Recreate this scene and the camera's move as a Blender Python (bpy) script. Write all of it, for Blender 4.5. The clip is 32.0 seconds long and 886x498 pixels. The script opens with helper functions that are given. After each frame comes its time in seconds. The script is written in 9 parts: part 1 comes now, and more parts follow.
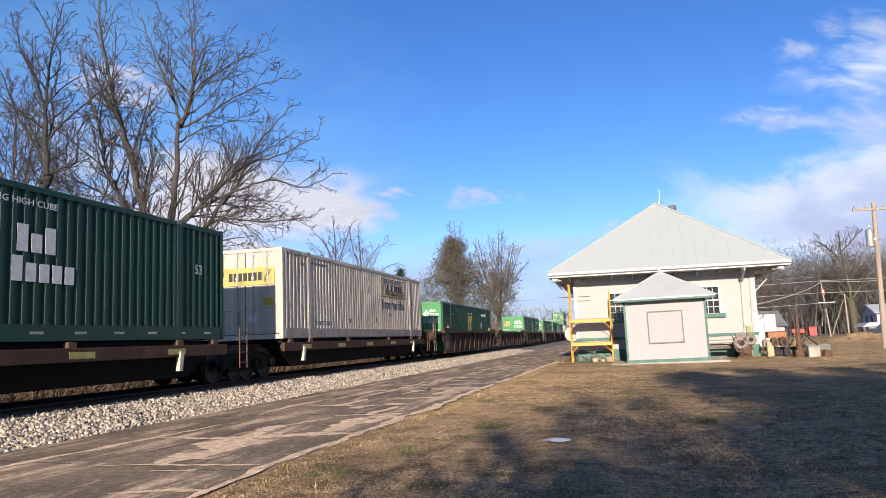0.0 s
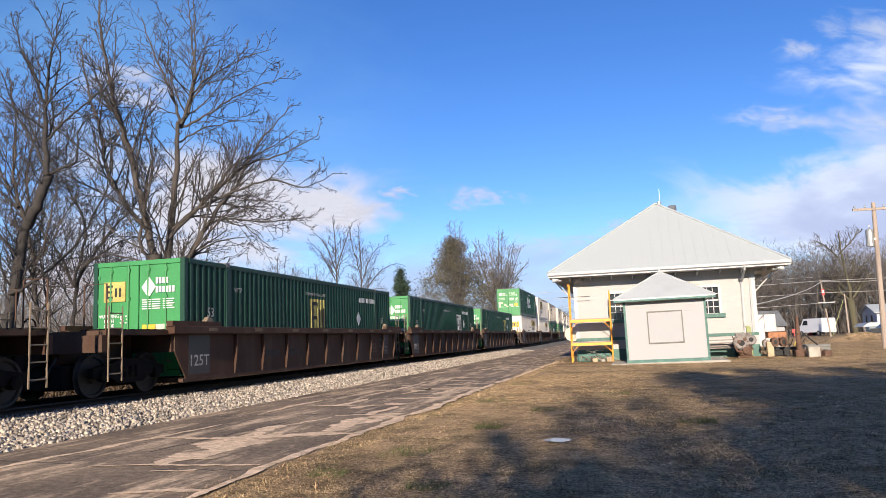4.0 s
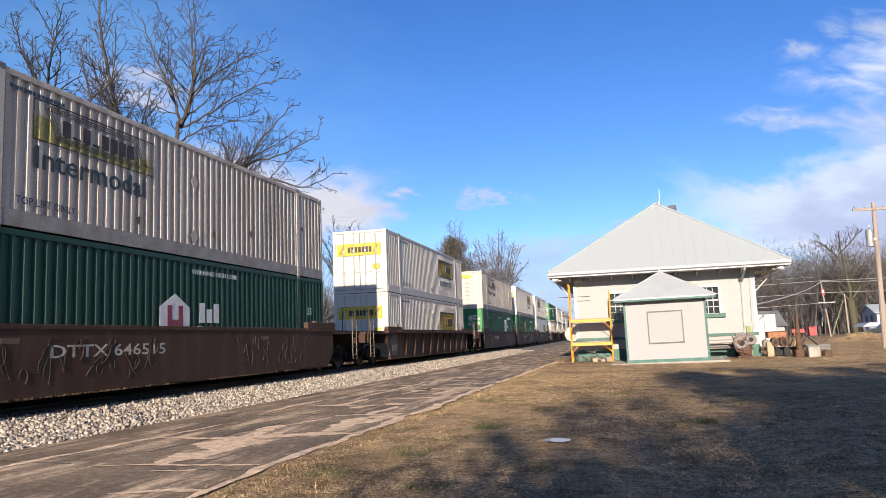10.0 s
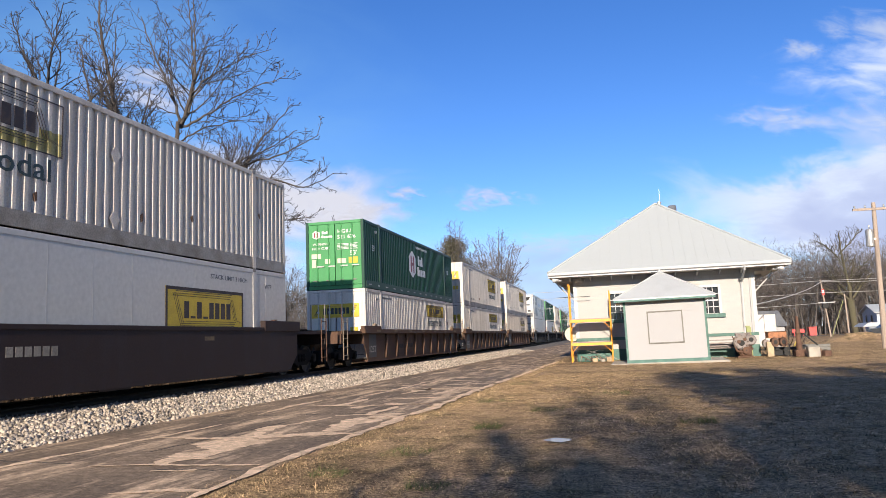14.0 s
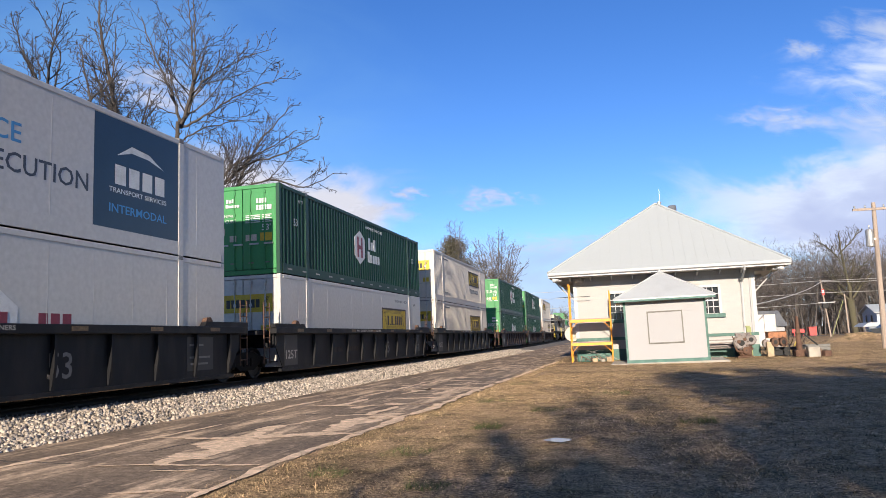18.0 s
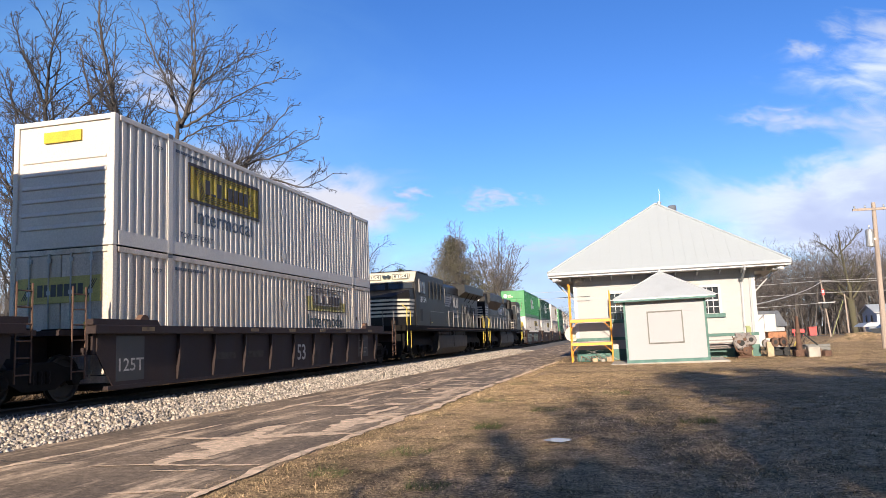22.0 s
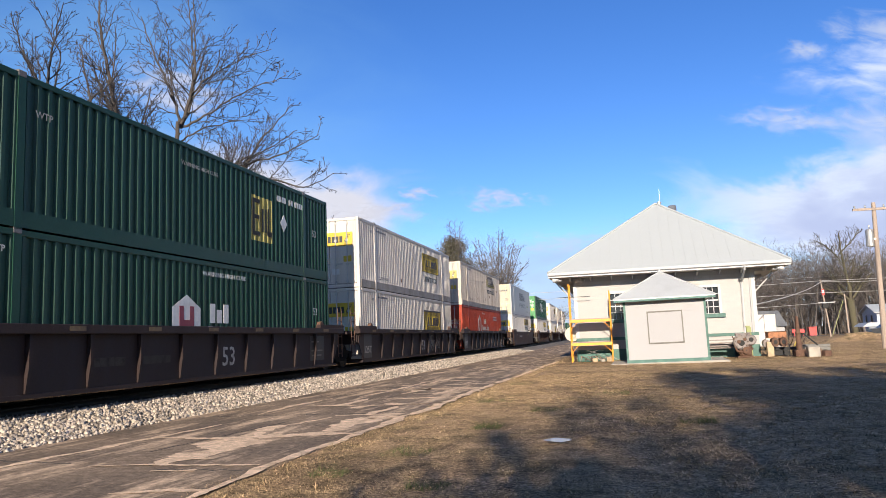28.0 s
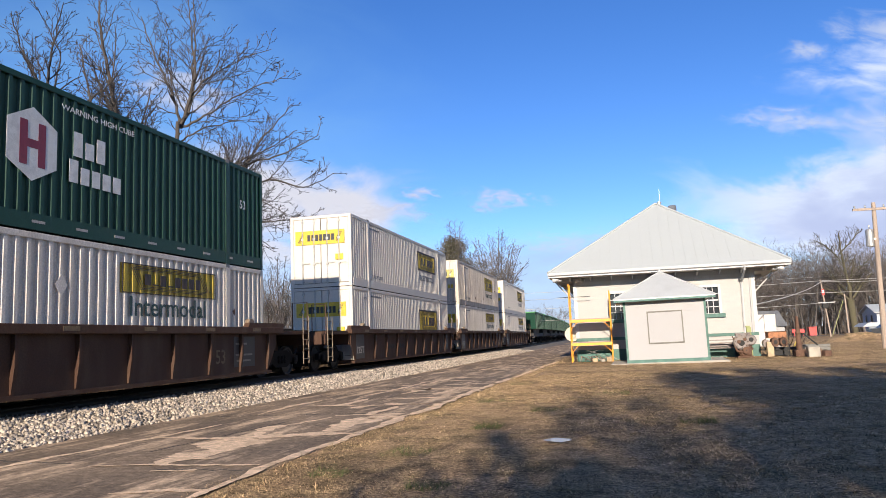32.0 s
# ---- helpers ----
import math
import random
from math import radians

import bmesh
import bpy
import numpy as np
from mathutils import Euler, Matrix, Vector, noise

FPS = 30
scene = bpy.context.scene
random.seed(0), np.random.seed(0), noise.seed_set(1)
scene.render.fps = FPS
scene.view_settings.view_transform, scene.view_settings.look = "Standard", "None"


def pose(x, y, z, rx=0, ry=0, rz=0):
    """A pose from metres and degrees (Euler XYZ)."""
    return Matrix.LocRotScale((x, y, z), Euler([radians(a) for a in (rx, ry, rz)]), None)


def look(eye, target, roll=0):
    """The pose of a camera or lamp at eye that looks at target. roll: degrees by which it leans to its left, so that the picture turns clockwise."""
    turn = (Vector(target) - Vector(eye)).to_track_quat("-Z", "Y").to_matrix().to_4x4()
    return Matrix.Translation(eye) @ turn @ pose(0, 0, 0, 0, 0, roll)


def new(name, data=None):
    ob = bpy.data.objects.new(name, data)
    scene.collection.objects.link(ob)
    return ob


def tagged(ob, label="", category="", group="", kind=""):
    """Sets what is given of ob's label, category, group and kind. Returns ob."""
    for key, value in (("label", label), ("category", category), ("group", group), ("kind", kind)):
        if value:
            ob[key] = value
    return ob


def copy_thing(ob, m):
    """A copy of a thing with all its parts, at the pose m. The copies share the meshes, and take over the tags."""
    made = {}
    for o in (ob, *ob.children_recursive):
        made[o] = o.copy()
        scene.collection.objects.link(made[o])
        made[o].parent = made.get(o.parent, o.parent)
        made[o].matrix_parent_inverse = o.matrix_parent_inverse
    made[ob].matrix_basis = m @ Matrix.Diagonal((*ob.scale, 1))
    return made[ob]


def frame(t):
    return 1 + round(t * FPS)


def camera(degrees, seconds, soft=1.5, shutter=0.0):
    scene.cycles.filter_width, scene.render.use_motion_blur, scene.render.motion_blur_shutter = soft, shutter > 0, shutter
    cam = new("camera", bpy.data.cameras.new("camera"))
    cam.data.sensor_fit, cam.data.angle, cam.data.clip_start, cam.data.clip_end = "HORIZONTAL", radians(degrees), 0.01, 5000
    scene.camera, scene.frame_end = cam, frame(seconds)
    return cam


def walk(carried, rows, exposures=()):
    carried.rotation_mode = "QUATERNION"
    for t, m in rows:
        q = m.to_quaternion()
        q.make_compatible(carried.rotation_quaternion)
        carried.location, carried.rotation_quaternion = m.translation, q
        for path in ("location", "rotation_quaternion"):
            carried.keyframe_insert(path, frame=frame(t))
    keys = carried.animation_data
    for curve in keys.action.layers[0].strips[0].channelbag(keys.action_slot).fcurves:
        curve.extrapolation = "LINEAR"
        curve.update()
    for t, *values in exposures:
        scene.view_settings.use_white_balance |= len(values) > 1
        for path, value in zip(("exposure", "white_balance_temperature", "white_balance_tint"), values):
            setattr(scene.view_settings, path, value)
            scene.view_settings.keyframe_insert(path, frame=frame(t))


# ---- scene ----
EYE = (0.0, 0.0, 1.3)
YAW, TILT, LEAN = radians(14.1466), radians(6.9959), -2.2167
AIM = (EYE[0] - math.sin(YAW) * math.cos(TILT), EYE[1] + math.cos(YAW) * math.cos(TILT), EYE[2] + math.sin(TILT))
cam = camera(61.659, 32.0, soft=0.65)
walk(cam, [(0.0, look(EYE, AIM, LEAN)), (32.0, look(EYE, AIM, LEAN))], exposures=[(0.0, 0.95), (20.8, 0.95), (21.8, 1.05), (23.0, 1.01), (24.4, 1.05), (25.4, 0.98), (32.0, 0.95)])

# ---- world and sun: low winter sun behind the camera ----
SUN_EL, SUN_AZ = radians(18.7), radians(4.5)   # azimuth east of the track's -Y direction
sun_dir = Vector((math.sin(SUN_AZ) * math.cos(SUN_EL), -math.cos(SUN_AZ) * math.cos(SUN_EL), math.sin(SUN_EL)))
world = bpy.data.worlds.new("sky")
scene.world = world
world.use_nodes = True
wn, wl = world.node_tree.nodes, world.node_tree.links
sky = wn.new("ShaderNodeTexSky")
sky.sky_type, sky.sun_disc = "NISHITA", False
sky.sun_elevation, sky.sun_rotation = SUN_EL, math.atan2(sun_dir.x, sun_dir.y)
sky.altitude = 1500
sky.air_density, sky.dust_density, sky.ozone_density = 1.0, 0.0, 3.5
wn["Background"].inputs["Strength"].default_value = 0.092
tone = wn.new("ShaderNodeHueSaturation")
tone.inputs["Saturation"].default_value = 1.20
tone.inputs["Hue"].default_value = 0.513
wl.new(sky.outputs[0], tone.inputs["Color"])
wl.new(tone.outputs[0], wn["Background"].inputs["Color"])
sun_data = bpy.data.lights.new("sun", "SUN")
sun_data.energy, sun_data.angle, sun_data.color = 4.5, radians(0.6), (1.0, 0.86, 0.70)
sun = new("sun", sun_data)
sun.matrix_world = look((0, 0, 60), Vector((0, 0, 60)) - sun_dir)
# ---- materials ----
def mat(name, color, rough=0.7, metal=0.0, var=0.25, scale=6.0, fine=60.0, bump=0.15, dist=0.01, color2=None, streak=0.0, spec=0.5, island=0.0, cover=0.35):
    """Painted or raw surface: colour broken up at two scales, dirt of color2 in patches or in streaks that run down, fine relief."""
    m = bpy.data.materials.new(name)
    m.use_nodes = True
    nt = m.node_tree
    n, l = nt.nodes, nt.links
    b = n["Principled BSDF"]
    b.inputs["Roughness"].default_value, b.inputs["Metallic"].default_value = rough, metal
    b.inputs["Specular IOR Level"].default_value = spec
    tc = n.new("ShaderNodeTexCoord")
    big, small = n.new("ShaderNodeTexNoise"), n.new("ShaderNodeTexNoise")
    big.inputs["Scale"].default_value, big.inputs["Detail"].default_value = scale, 5
    small.inputs["Scale"].default_value, small.inputs["Detail"].default_value = fine, 4
    src = tc.outputs["Object"]
    info = n.new("ShaderNodeObjectInfo")
    add = n.new("ShaderNodeVectorMath")
    add.operation = "MULTIPLY_ADD"
    l.new(info.outputs["Random"], add.inputs[0])
    add.inputs[1].default_value = (37.0, 53.0, 11.0)
    l.new(src, add.inputs[2])
    l.new(add.outputs[0], small.inputs["Vector"])
    if streak > 0:
        mp = n.new("ShaderNodeMapping")
        mp.inputs["Scale"].default_value = (1.0, 1.0, streak)
        l.new(add.outputs[0], mp.inputs["Vector"])
        l.new(mp.outputs[0], big.inputs["Vector"])
    else:
        l.new(add.outputs[0], big.inputs["Vector"])
    c2 = color2 if color2 else tuple(c * 0.55 for c in color)
    ramp = n.new("ShaderNodeMapRange")
    ramp.inputs["From Min"].default_value, ramp.inputs["From Max"].default_value = 0.62 - cover * 0.45, 0.72
    l.new(big.outputs["Fac"], ramp.inputs["Value"])
    mul = n.new("ShaderNodeMath")
    mul.operation = "MULTIPLY"
    mul.inputs[1].default_value = min(1.0, var * 2.2)
    l.new(ramp.outputs[0], mul.inputs[0])
    mix = n.new("ShaderNodeMix")
    mix.data_type = "RGBA"
    mix.inputs["A"].default_value, mix.inputs["B"].default_value = (*color, 1), (*c2, 1)
    l.new(mul.outputs[0], mix.inputs["Factor"])
    hsv = n.new("ShaderNodeHueSaturation")
    vr = n.new("ShaderNodeMapRange")
    vr.inputs["From Min"].default_value, vr.inputs["From Max"].default_value = 0.25, 0.75
    vr.inputs["To Min"].default_value, vr.inputs["To Max"].default_value = 1 - var * 0.8, 1 + var * 0.6
    l.new(small.outputs["Fac"], vr.inputs["Value"])
    val = vr.outputs[0]
    if island > 0:
        geo = n.new("ShaderNodeNewGeometry")
        ir = n.new("ShaderNodeMapRange")
        ir.inputs["To Min"].default_value, ir.inputs["To Max"].default_value = 1 - island, 1 + island
        l.new(geo.outputs["Random Per Island"], ir.inputs["Value"])
        mm = n.new("ShaderNodeMath")
        mm.operation = "MULTIPLY"
        l.new(val, mm.inputs[0])
        l.new(ir.outputs[0], mm.inputs[1])
        val = mm.outputs[0]
    l.new(val, hsv.inputs["Value"])
    l.new(mix.outputs["Result"], hsv.inputs["Color"])
    l.new(hsv.outputs[0], b.inputs["Base Color"])
    if bump > 0:
        bp = n.new("ShaderNodeBump")
        bp.inputs["Strength"].default_value, bp.inputs["Distance"].default_value = bump, dist
        l.new(small.outputs["Fac"], bp.inputs["Height"])
        l.new(bp.outputs[0], b.inputs["Normal"])
    return m


M_WHITE = mat("white_container_paint", (0.60, 0.56, 0.505), 0.55, var=0.28, scale=2.6, fine=30, color2=(0.33, 0.285, 0.235), streak=0.07, bump=0.05, cover=0.55)
M_WHITE2 = mat("clean_white_container_paint", (0.52, 0.48, 0.425), 0.5, var=0.16, scale=1.2, fine=25, color2=(0.42, 0.41, 0.40), streak=0.15, bump=0.04, cover=0.2)
M_CREAM = mat("dirty_white_container_paint", (0.58, 0.515, 0.435), 0.6, var=0.34, scale=3.0, fine=30, color2=(0.27, 0.215, 0.165), streak=0.07, bump=0.05, cover=0.6)
# one green twice: M_GREEN holds the sides' shade, M_LGREEN the sunlit ends
M_GREEN = mat("green_container_paint", (0.0055, 0.044, 0.026), 0.5, spec=0.35, var=0.25, scale=1.5, fine=25, color2=(0.010, 0.040, 0.026), streak=0.15, bump=0.05)
M_LGREEN = mat("sunlit_green_container_paint", (0.035, 0.22, 0.065), 0.5, var=0.2, scale=1.5, fine=25, color2=(0.02, 0.13, 0.04), streak=0.15, bump=0.05)
M_RED = mat("red_container_paint", (0.31, 0.048, 0.025), 0.6, spec=0.2, var=0.25, scale=1.7, fine=28, color2=(0.17, 0.03, 0.02), streak=0.12, bump=0.05)
M_REEFER = mat("smooth_white_panel", (0.47, 0.455, 0.43), 0.3, var=0.14, scale=0.8, fine=9, color2=(0.48, 0.48, 0.48), streak=0.2, bump=0.06, dist=0.02, cover=0.25)
# warm sunlight on the end doors is put into this cream
M_DOORCREAM = mat("sunlit_cream_door_paint", (0.47, 0.42, 0.30), 0.6, var=0.3, scale=2.5, fine=30, color2=(0.34, 0.29, 0.20), streak=0.15, bump=0.05, cover=0.4)
M_GREYPANEL = mat("grey_white_panel", (0.315, 0.315, 0.31), 0.42, var=0.08, scale=0.8, fine=9, color2=(0.38, 0.38, 0.39), streak=0.2, bump=0.06, dist=0.02, cover=0.25)
M_STEEL = mat("galvanised_rod", (0.42, 0.42, 0.40), 0.45, 0.6, var=0.25, scale=8, fine=50)
M_DARK = mat("dark_gap", (0.02, 0.02, 0.02), 0.8, var=0.3)
M_YELLOW = mat("yellow_sign_paint", (0.52, 0.37, 0.025), 0.55, var=0.2, scale=3, fine=30, bump=0.03)
# M_YELLOW with the side's shade put into the colour, plus weathered patches
M_SIGNYEL = mat("shaded_weathered_sign_yellow", (0.40, 0.295, 0.03), 0.6, var=0.3, scale=3, fine=30, color2=(0.27, 0.21, 0.07), bump=0.03, cover=0.45)
M_OLDBLACK = mat("worn_black_brown_lettering", (0.030, 0.020, 0.019), 0.6, var=0.4, scale=5, fine=30, color2=(0.07, 0.045, 0.03), bump=0)
M_FADED = mat("bleached_sign_paint", (0.34, 0.29, 0.09), 0.6, var=0.4, scale=2.5, fine=20, color2=(0.40, 0.36, 0.22), bump=0.03)
M_DULLYELLOW = mat("faded_yellow_paint", (0.42, 0.36, 0.10), 0.6, var=0.3, scale=3, fine=30, bump=0.03)
M_BLACKPAINT = mat("black_lettering", (0.02, 0.02, 0.022), 0.5, var=0.2, bump=0)
M_FADEDWORD = mat("worn_slate_green_lettering", (0.022, 0.040, 0.042), 0.55, var=0.3, bump=0)
M_GREENTXT = mat("dark_green_lettering", (0.014, 0.045, 0.040), 0.5, var=0.2, bump=0)
M_WHITETXT = mat("white_lettering", (0.62, 0.63, 0.62), 0.5, var=0.2, bump=0)
M_MAROON = mat("maroon_lettering", (0.20, 0.02, 0.04), 0.5, var=0.2, bump=0)
M_NAVY = mat("navy_panel_print", (0.007, 0.018, 0.034), 0.3, spec=0.6, var=0.2, scale=1.0, fine=20, bump=0.03)
M_BLUETXT = mat("blue_lettering", (0.05, 0.22, 0.45), 0.4, var=0.1, bump=0)
M_GREYTXT = mat("slate_lettering", (0.035, 0.04, 0.055), 0.4, var=0.1, bump=0)
M_BROWN = mat("brown_car_steel", (0.060, 0.030, 0.019), 0.75, spec=0.25, var=0.35, scale=2.2, fine=35, color2=(0.085, 0.055, 0.038), streak=0.3, bump=0.12)
M_TAN = mat("ochre_brown_car_steel", (0.085, 0.046, 0.028), 0.75, spec=0.3, var=0.35, scale=2.2, fine=35, color2=(0.08, 0.045, 0.03), streak=0.3, bump=0.12)
M_DKBROWN = mat("dark_plum_car_steel", (0.027, 0.0160, 0.0145), 0.7, spec=0.3, var=0.3, scale=2.2, fine=35, color2=(0.03, 0.022, 0.024), streak=0.3, bump=0.12)
M_NAVYCAR = mat("blue_black_car_steel", (0.0065, 0.007, 0.009), 0.6, spec=0.25, var=0.3, scale=2.2, fine=35, color2=(0.03, 0.026, 0.024), streak=0.3, bump=0.12)
M_BOGIE = mat("grimy_bogie_steel", (0.006, 0.005, 0.0045), 0.8, 0.0, spec=0.15, var=0.4, scale=6, fine=40)
M_WHEEL = mat("worn_wheel_steel", (0.018, 0.014, 0.012), 0.7, 0.0, var=0.4, scale=6, fine=40)
M_RUST = mat("rusty_iron", (0.12, 0.066, 0.042), 0.85, 0.1, var=0.45, scale=5, fine=45, color2=(0.07, 0.035, 0.025), bump=0.4)
M_ORANGERUST = mat("orange_flaking_rust", (0.36, 0.16, 0.08), 0.85, var=0.4, scale=6, fine=45, color2=(0.15, 0.075, 0.045), bump=0.4)
M_ORANGE = mat("orange_scaffold_paint", (0.80, 0.33, 0.03), 0.5, var=0.25, scale=4, fine=40, color2=(0.40, 0.20, 0.06))
M_LOCO = mat("black_locomotive_paint", (0.0105, 0.0092, 0.0085), 0.42, spec=0.2, var=0.35, scale=1.5, fine=25, color2=(0.012, 0.011, 0.010), bump=0.06)
M_LOCOUND = mat("grimy_locomotive_underframe", (0.0045, 0.004, 0.0037), 0.75, spec=0.12, var=0.4, scale=3, fine=40, color2=(0.014, 0.0105, 0.008))
M_NOSEWHITE = mat("cream_nose_paint", (0.50, 0.46, 0.36), 0.5, var=0.25, scale=3, fine=30)
M_RAILYEL = mat("yellow_handrail_paint", (0.52, 0.40, 0.06), 0.5, var=0.2)
M_GREYRAIL = mat("worn_grey_handrail", (0.16, 0.15, 0.14), 0.5, var=0.3)
M_DEPOT = mat("white_depot_wall", (0.365, 0.36, 0.35), 0.75, var=0.12, scale=1.2, fine=30, color2=(0.43, 0.42, 0.39), streak=0.4, bump=0.1)
M_SIDING = mat("white_clapboard_paint", (0.30, 0.30, 0.305), 0.6, var=0.12, scale=2.0, fine=35, color2=(0.30, 0.315, 0.33), streak=2.0, bump=0.1)
M_TRIMWHITE = mat("white_trim_paint", (0.43, 0.435, 0.44), 0.5, var=0.1, scale=3, fine=40, bump=0.05)
M_TRIMGREEN = mat("teal_green_trim_paint", (0.045, 0.12, 0.10), 0.6, var=0.25, scale=4, fine=40, color2=(0.12, 0.24, 0.2))
M_ROOF = mat("white_standing_seam_roof", (0.375, 0.40, 0.395), 0.5, var=0.06, scale=0.7, fine=14, color2=(0.355, 0.395, 0.41), streak=0.4, bump=0.05)
M_SHEDROOF = mat("grey_metal_shed_roof", (0.46, 0.48, 0.47), 0.42, 0.1, var=0.12, scale=1.2, fine=20, bump=0.05)
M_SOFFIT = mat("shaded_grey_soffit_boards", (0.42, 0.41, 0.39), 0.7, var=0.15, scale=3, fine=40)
M_CONCRETE = mat("weathered_concrete", (0.36, 0.33, 0.28), 0.85, var=0.25, scale=3, fine=40, bump=0.3)
M_WOODPOLE = mat("grey_brown_pole_wood", (0.33, 0.265, 0.215), 0.85, var=0.35, scale=4, fine=50, streak=0.1, bump=0.3)
M_BARK = mat("grey_brown_bark", (0.066, 0.056, 0.050), 0.9, var=0.4, scale=5, fine=40, color2=(0.06, 0.045, 0.035), bump=0.4, dist=0.02)
# darker tone than M_BARK, for two of the trees
M_DARKBARK = mat("dark_grey_bark", (0.034, 0.029, 0.027), 0.9, var=0.4, scale=5, fine=40, bump=0.3, dist=0.02)
M_TWIG = mat("grey_brown_twigs", (0.048, 0.041, 0.038), 0.9, var=0.3, scale=3, fine=10, bump=0)
# paling with distance is put into this twig colour for far trees
M_WOODTWIG = mat("distance_paled_twigs", (0.118, 0.103, 0.094), 0.9, var=0.3, scale=1, fine=6, bump=0, island=0.25)
M_EVERGREEN = mat("olive_evergreen_needles", (0.098, 0.090, 0.056), 0.85, var=0.4, scale=0.8, fine=6, color2=(0.10, 0.078, 0.05), bump=0, island=0.45)
M_DKEVERGREEN = mat("dark_evergreen_needles", (0.03, 0.055, 0.03), 0.8, var=0.4, scale=0.8, fine=6, bump=0, island=0.4)
M_STONE = mat("pale_ballast_stone", (0.37, 0.315, 0.255), 0.9, var=0.3, scale=8, fine=60, bump=0.3, island=0.62)
M_RAILGREY = mat("grimy_grey_rail_paint", (0.30, 0.28, 0.25), 0.6, var=0.35, scale=2.5, fine=30, color2=(0.17, 0.14, 0.11), bump=0.05, cover=0.5)
M_TANK = mat("dusty_fuel_tank_paint", (0.032, 0.028, 0.025), 0.6, spec=0.2, var=0.4, scale=2, fine=30, color2=(0.05, 0.04, 0.03))
M_LADDER = mat("worn_ochre_ladder", (0.19, 0.145, 0.10), 0.6, var=0.3)
M_GREYTEXT = mat("weathered_white_marking", (0.38, 0.36, 0.33), 0.6, var=0.35, scale=4, fine=30, bump=0)
M_STRIPE = mat("dirty_ochre_stripe", (0.16, 0.11, 0.055), 0.7, var=0.4, scale=5, fine=30, color2=(0.07, 0.045, 0.03), bump=0.05, cover=0.6)
M_FAINT = mat("faded_cream_stencil", (0.26, 0.23, 0.19), 0.7, var=0.4, scale=4, fine=25, bump=0)
M_GHOST = mat("thin_chalky_spray", (0.07, 0.058, 0.05), 0.8, spec=0.1, var=0.5, bump=0)
M_TIE = mat("creosoted_tie_wood", (0.025, 0.02, 0.017), 0.9, var=0.3)
M_GLASS = bpy.data.materials.new("window_glass")
M_GLASS.use_nodes = True
M_GLASS.node_tree.nodes["Principled BSDF"].inputs["Base Color"].default_value = (0.03, 0.035, 0.04, 1)
M_GLASS.node_tree.nodes["Principled BSDF"].inputs["Roughness"].default_value = 0.05
M_GLASS.node_tree.nodes["Principled BSDF"].inputs["Specular IOR Level"].default_value = 0.3
M_REDPAINT = mat("red_painted_steel", (0.42, 0.035, 0.03), 0.5, var=0.2)
M_BLUEGREY = mat("blue_grey_shingles", (0.10, 0.11, 0.13), 0.8, var=0.25, scale=2, fine=20)
M_VANWHITE = mat("white_car_paint", (0.75, 0.76, 0.78), 0.3, var=0.05, bump=0)
M_BLACKCAR = mat("black_car_paint", (0.015, 0.015, 0.018), 0.25, var=0.05, bump=0)
M_HOUSE = mat("slate_blue_siding", (0.40, 0.43, 0.47), 0.7, var=0.15, scale=2, fine=30)
M_FRAME = mat("dark_weathered_frame", (0.16, 0.155, 0.14), 0.8, var=0.2)
M_MOSS = mat("mossy_bark", (0.085, 0.078, 0.045), 0.95, var=0.4, scale=3, fine=30, color2=(0.10, 0.08, 0.06), bump=0.4)
M_GREYMETAL = mat("dull_grey_iron", (0.22, 0.20, 0.19), 0.7, 0.2, var=0.35, scale=6, fine=40, color2=(0.16, 0.10, 0.07), bump=0.2)
M_WIRE = mat("pale_weathered_cable", (0.42, 0.41, 0.40), 0.6, var=0.2, bump=0)
M_TIMBER = mat("pale_sawn_timber", (0.44, 0.34, 0.22), 0.85, var=0.25, scale=4, fine=40)
M_LIMEPOST = mat("lime_green_post_paint", (0.25, 0.28, 0.11), 0.7, var=0.2)
M_PAPER = mat("crumpled_white_paper", (0.8, 0.8, 0.78), 0.7, var=0.1, bump=0.2)


def speckle(m, scale, low, high, lo=0.38, hi=0.62):
    """Breaks a surface's colour up into fine light and dark bits."""
    n, l = m.node_tree.nodes, m.node_tree.links
    b = n["Principled BSDF"]
    old = b.inputs["Base Color"].links[0].from_socket
    tc, nz, mr, hs = n.new("ShaderNodeTexCoord"), n.new("ShaderNodeTexNoise"), n.new("ShaderNodeMapRange"), n.new("ShaderNodeHueSaturation")
    nz.inputs["Scale"].default_value, nz.inputs["Detail"].default_value, nz.inputs["Roughness"].default_value = scale, 8, 0.72
    l.new(tc.outputs["Object"], nz.inputs["Vector"])
    mr.inputs["From Min"].default_value, mr.inputs["From Max"].default_value = lo, hi
    mr.inputs["To Min"].default_value, mr.inputs["To Max"].default_value = low, high
    l.new(nz.outputs["Fac"], mr.inputs["Value"])
    l.new(mr.outputs[0], hs.inputs["Value"])
    l.new(old, hs.inputs["Color"])
    l.new(hs.outputs[0], b.inputs["Base Color"])
    return m


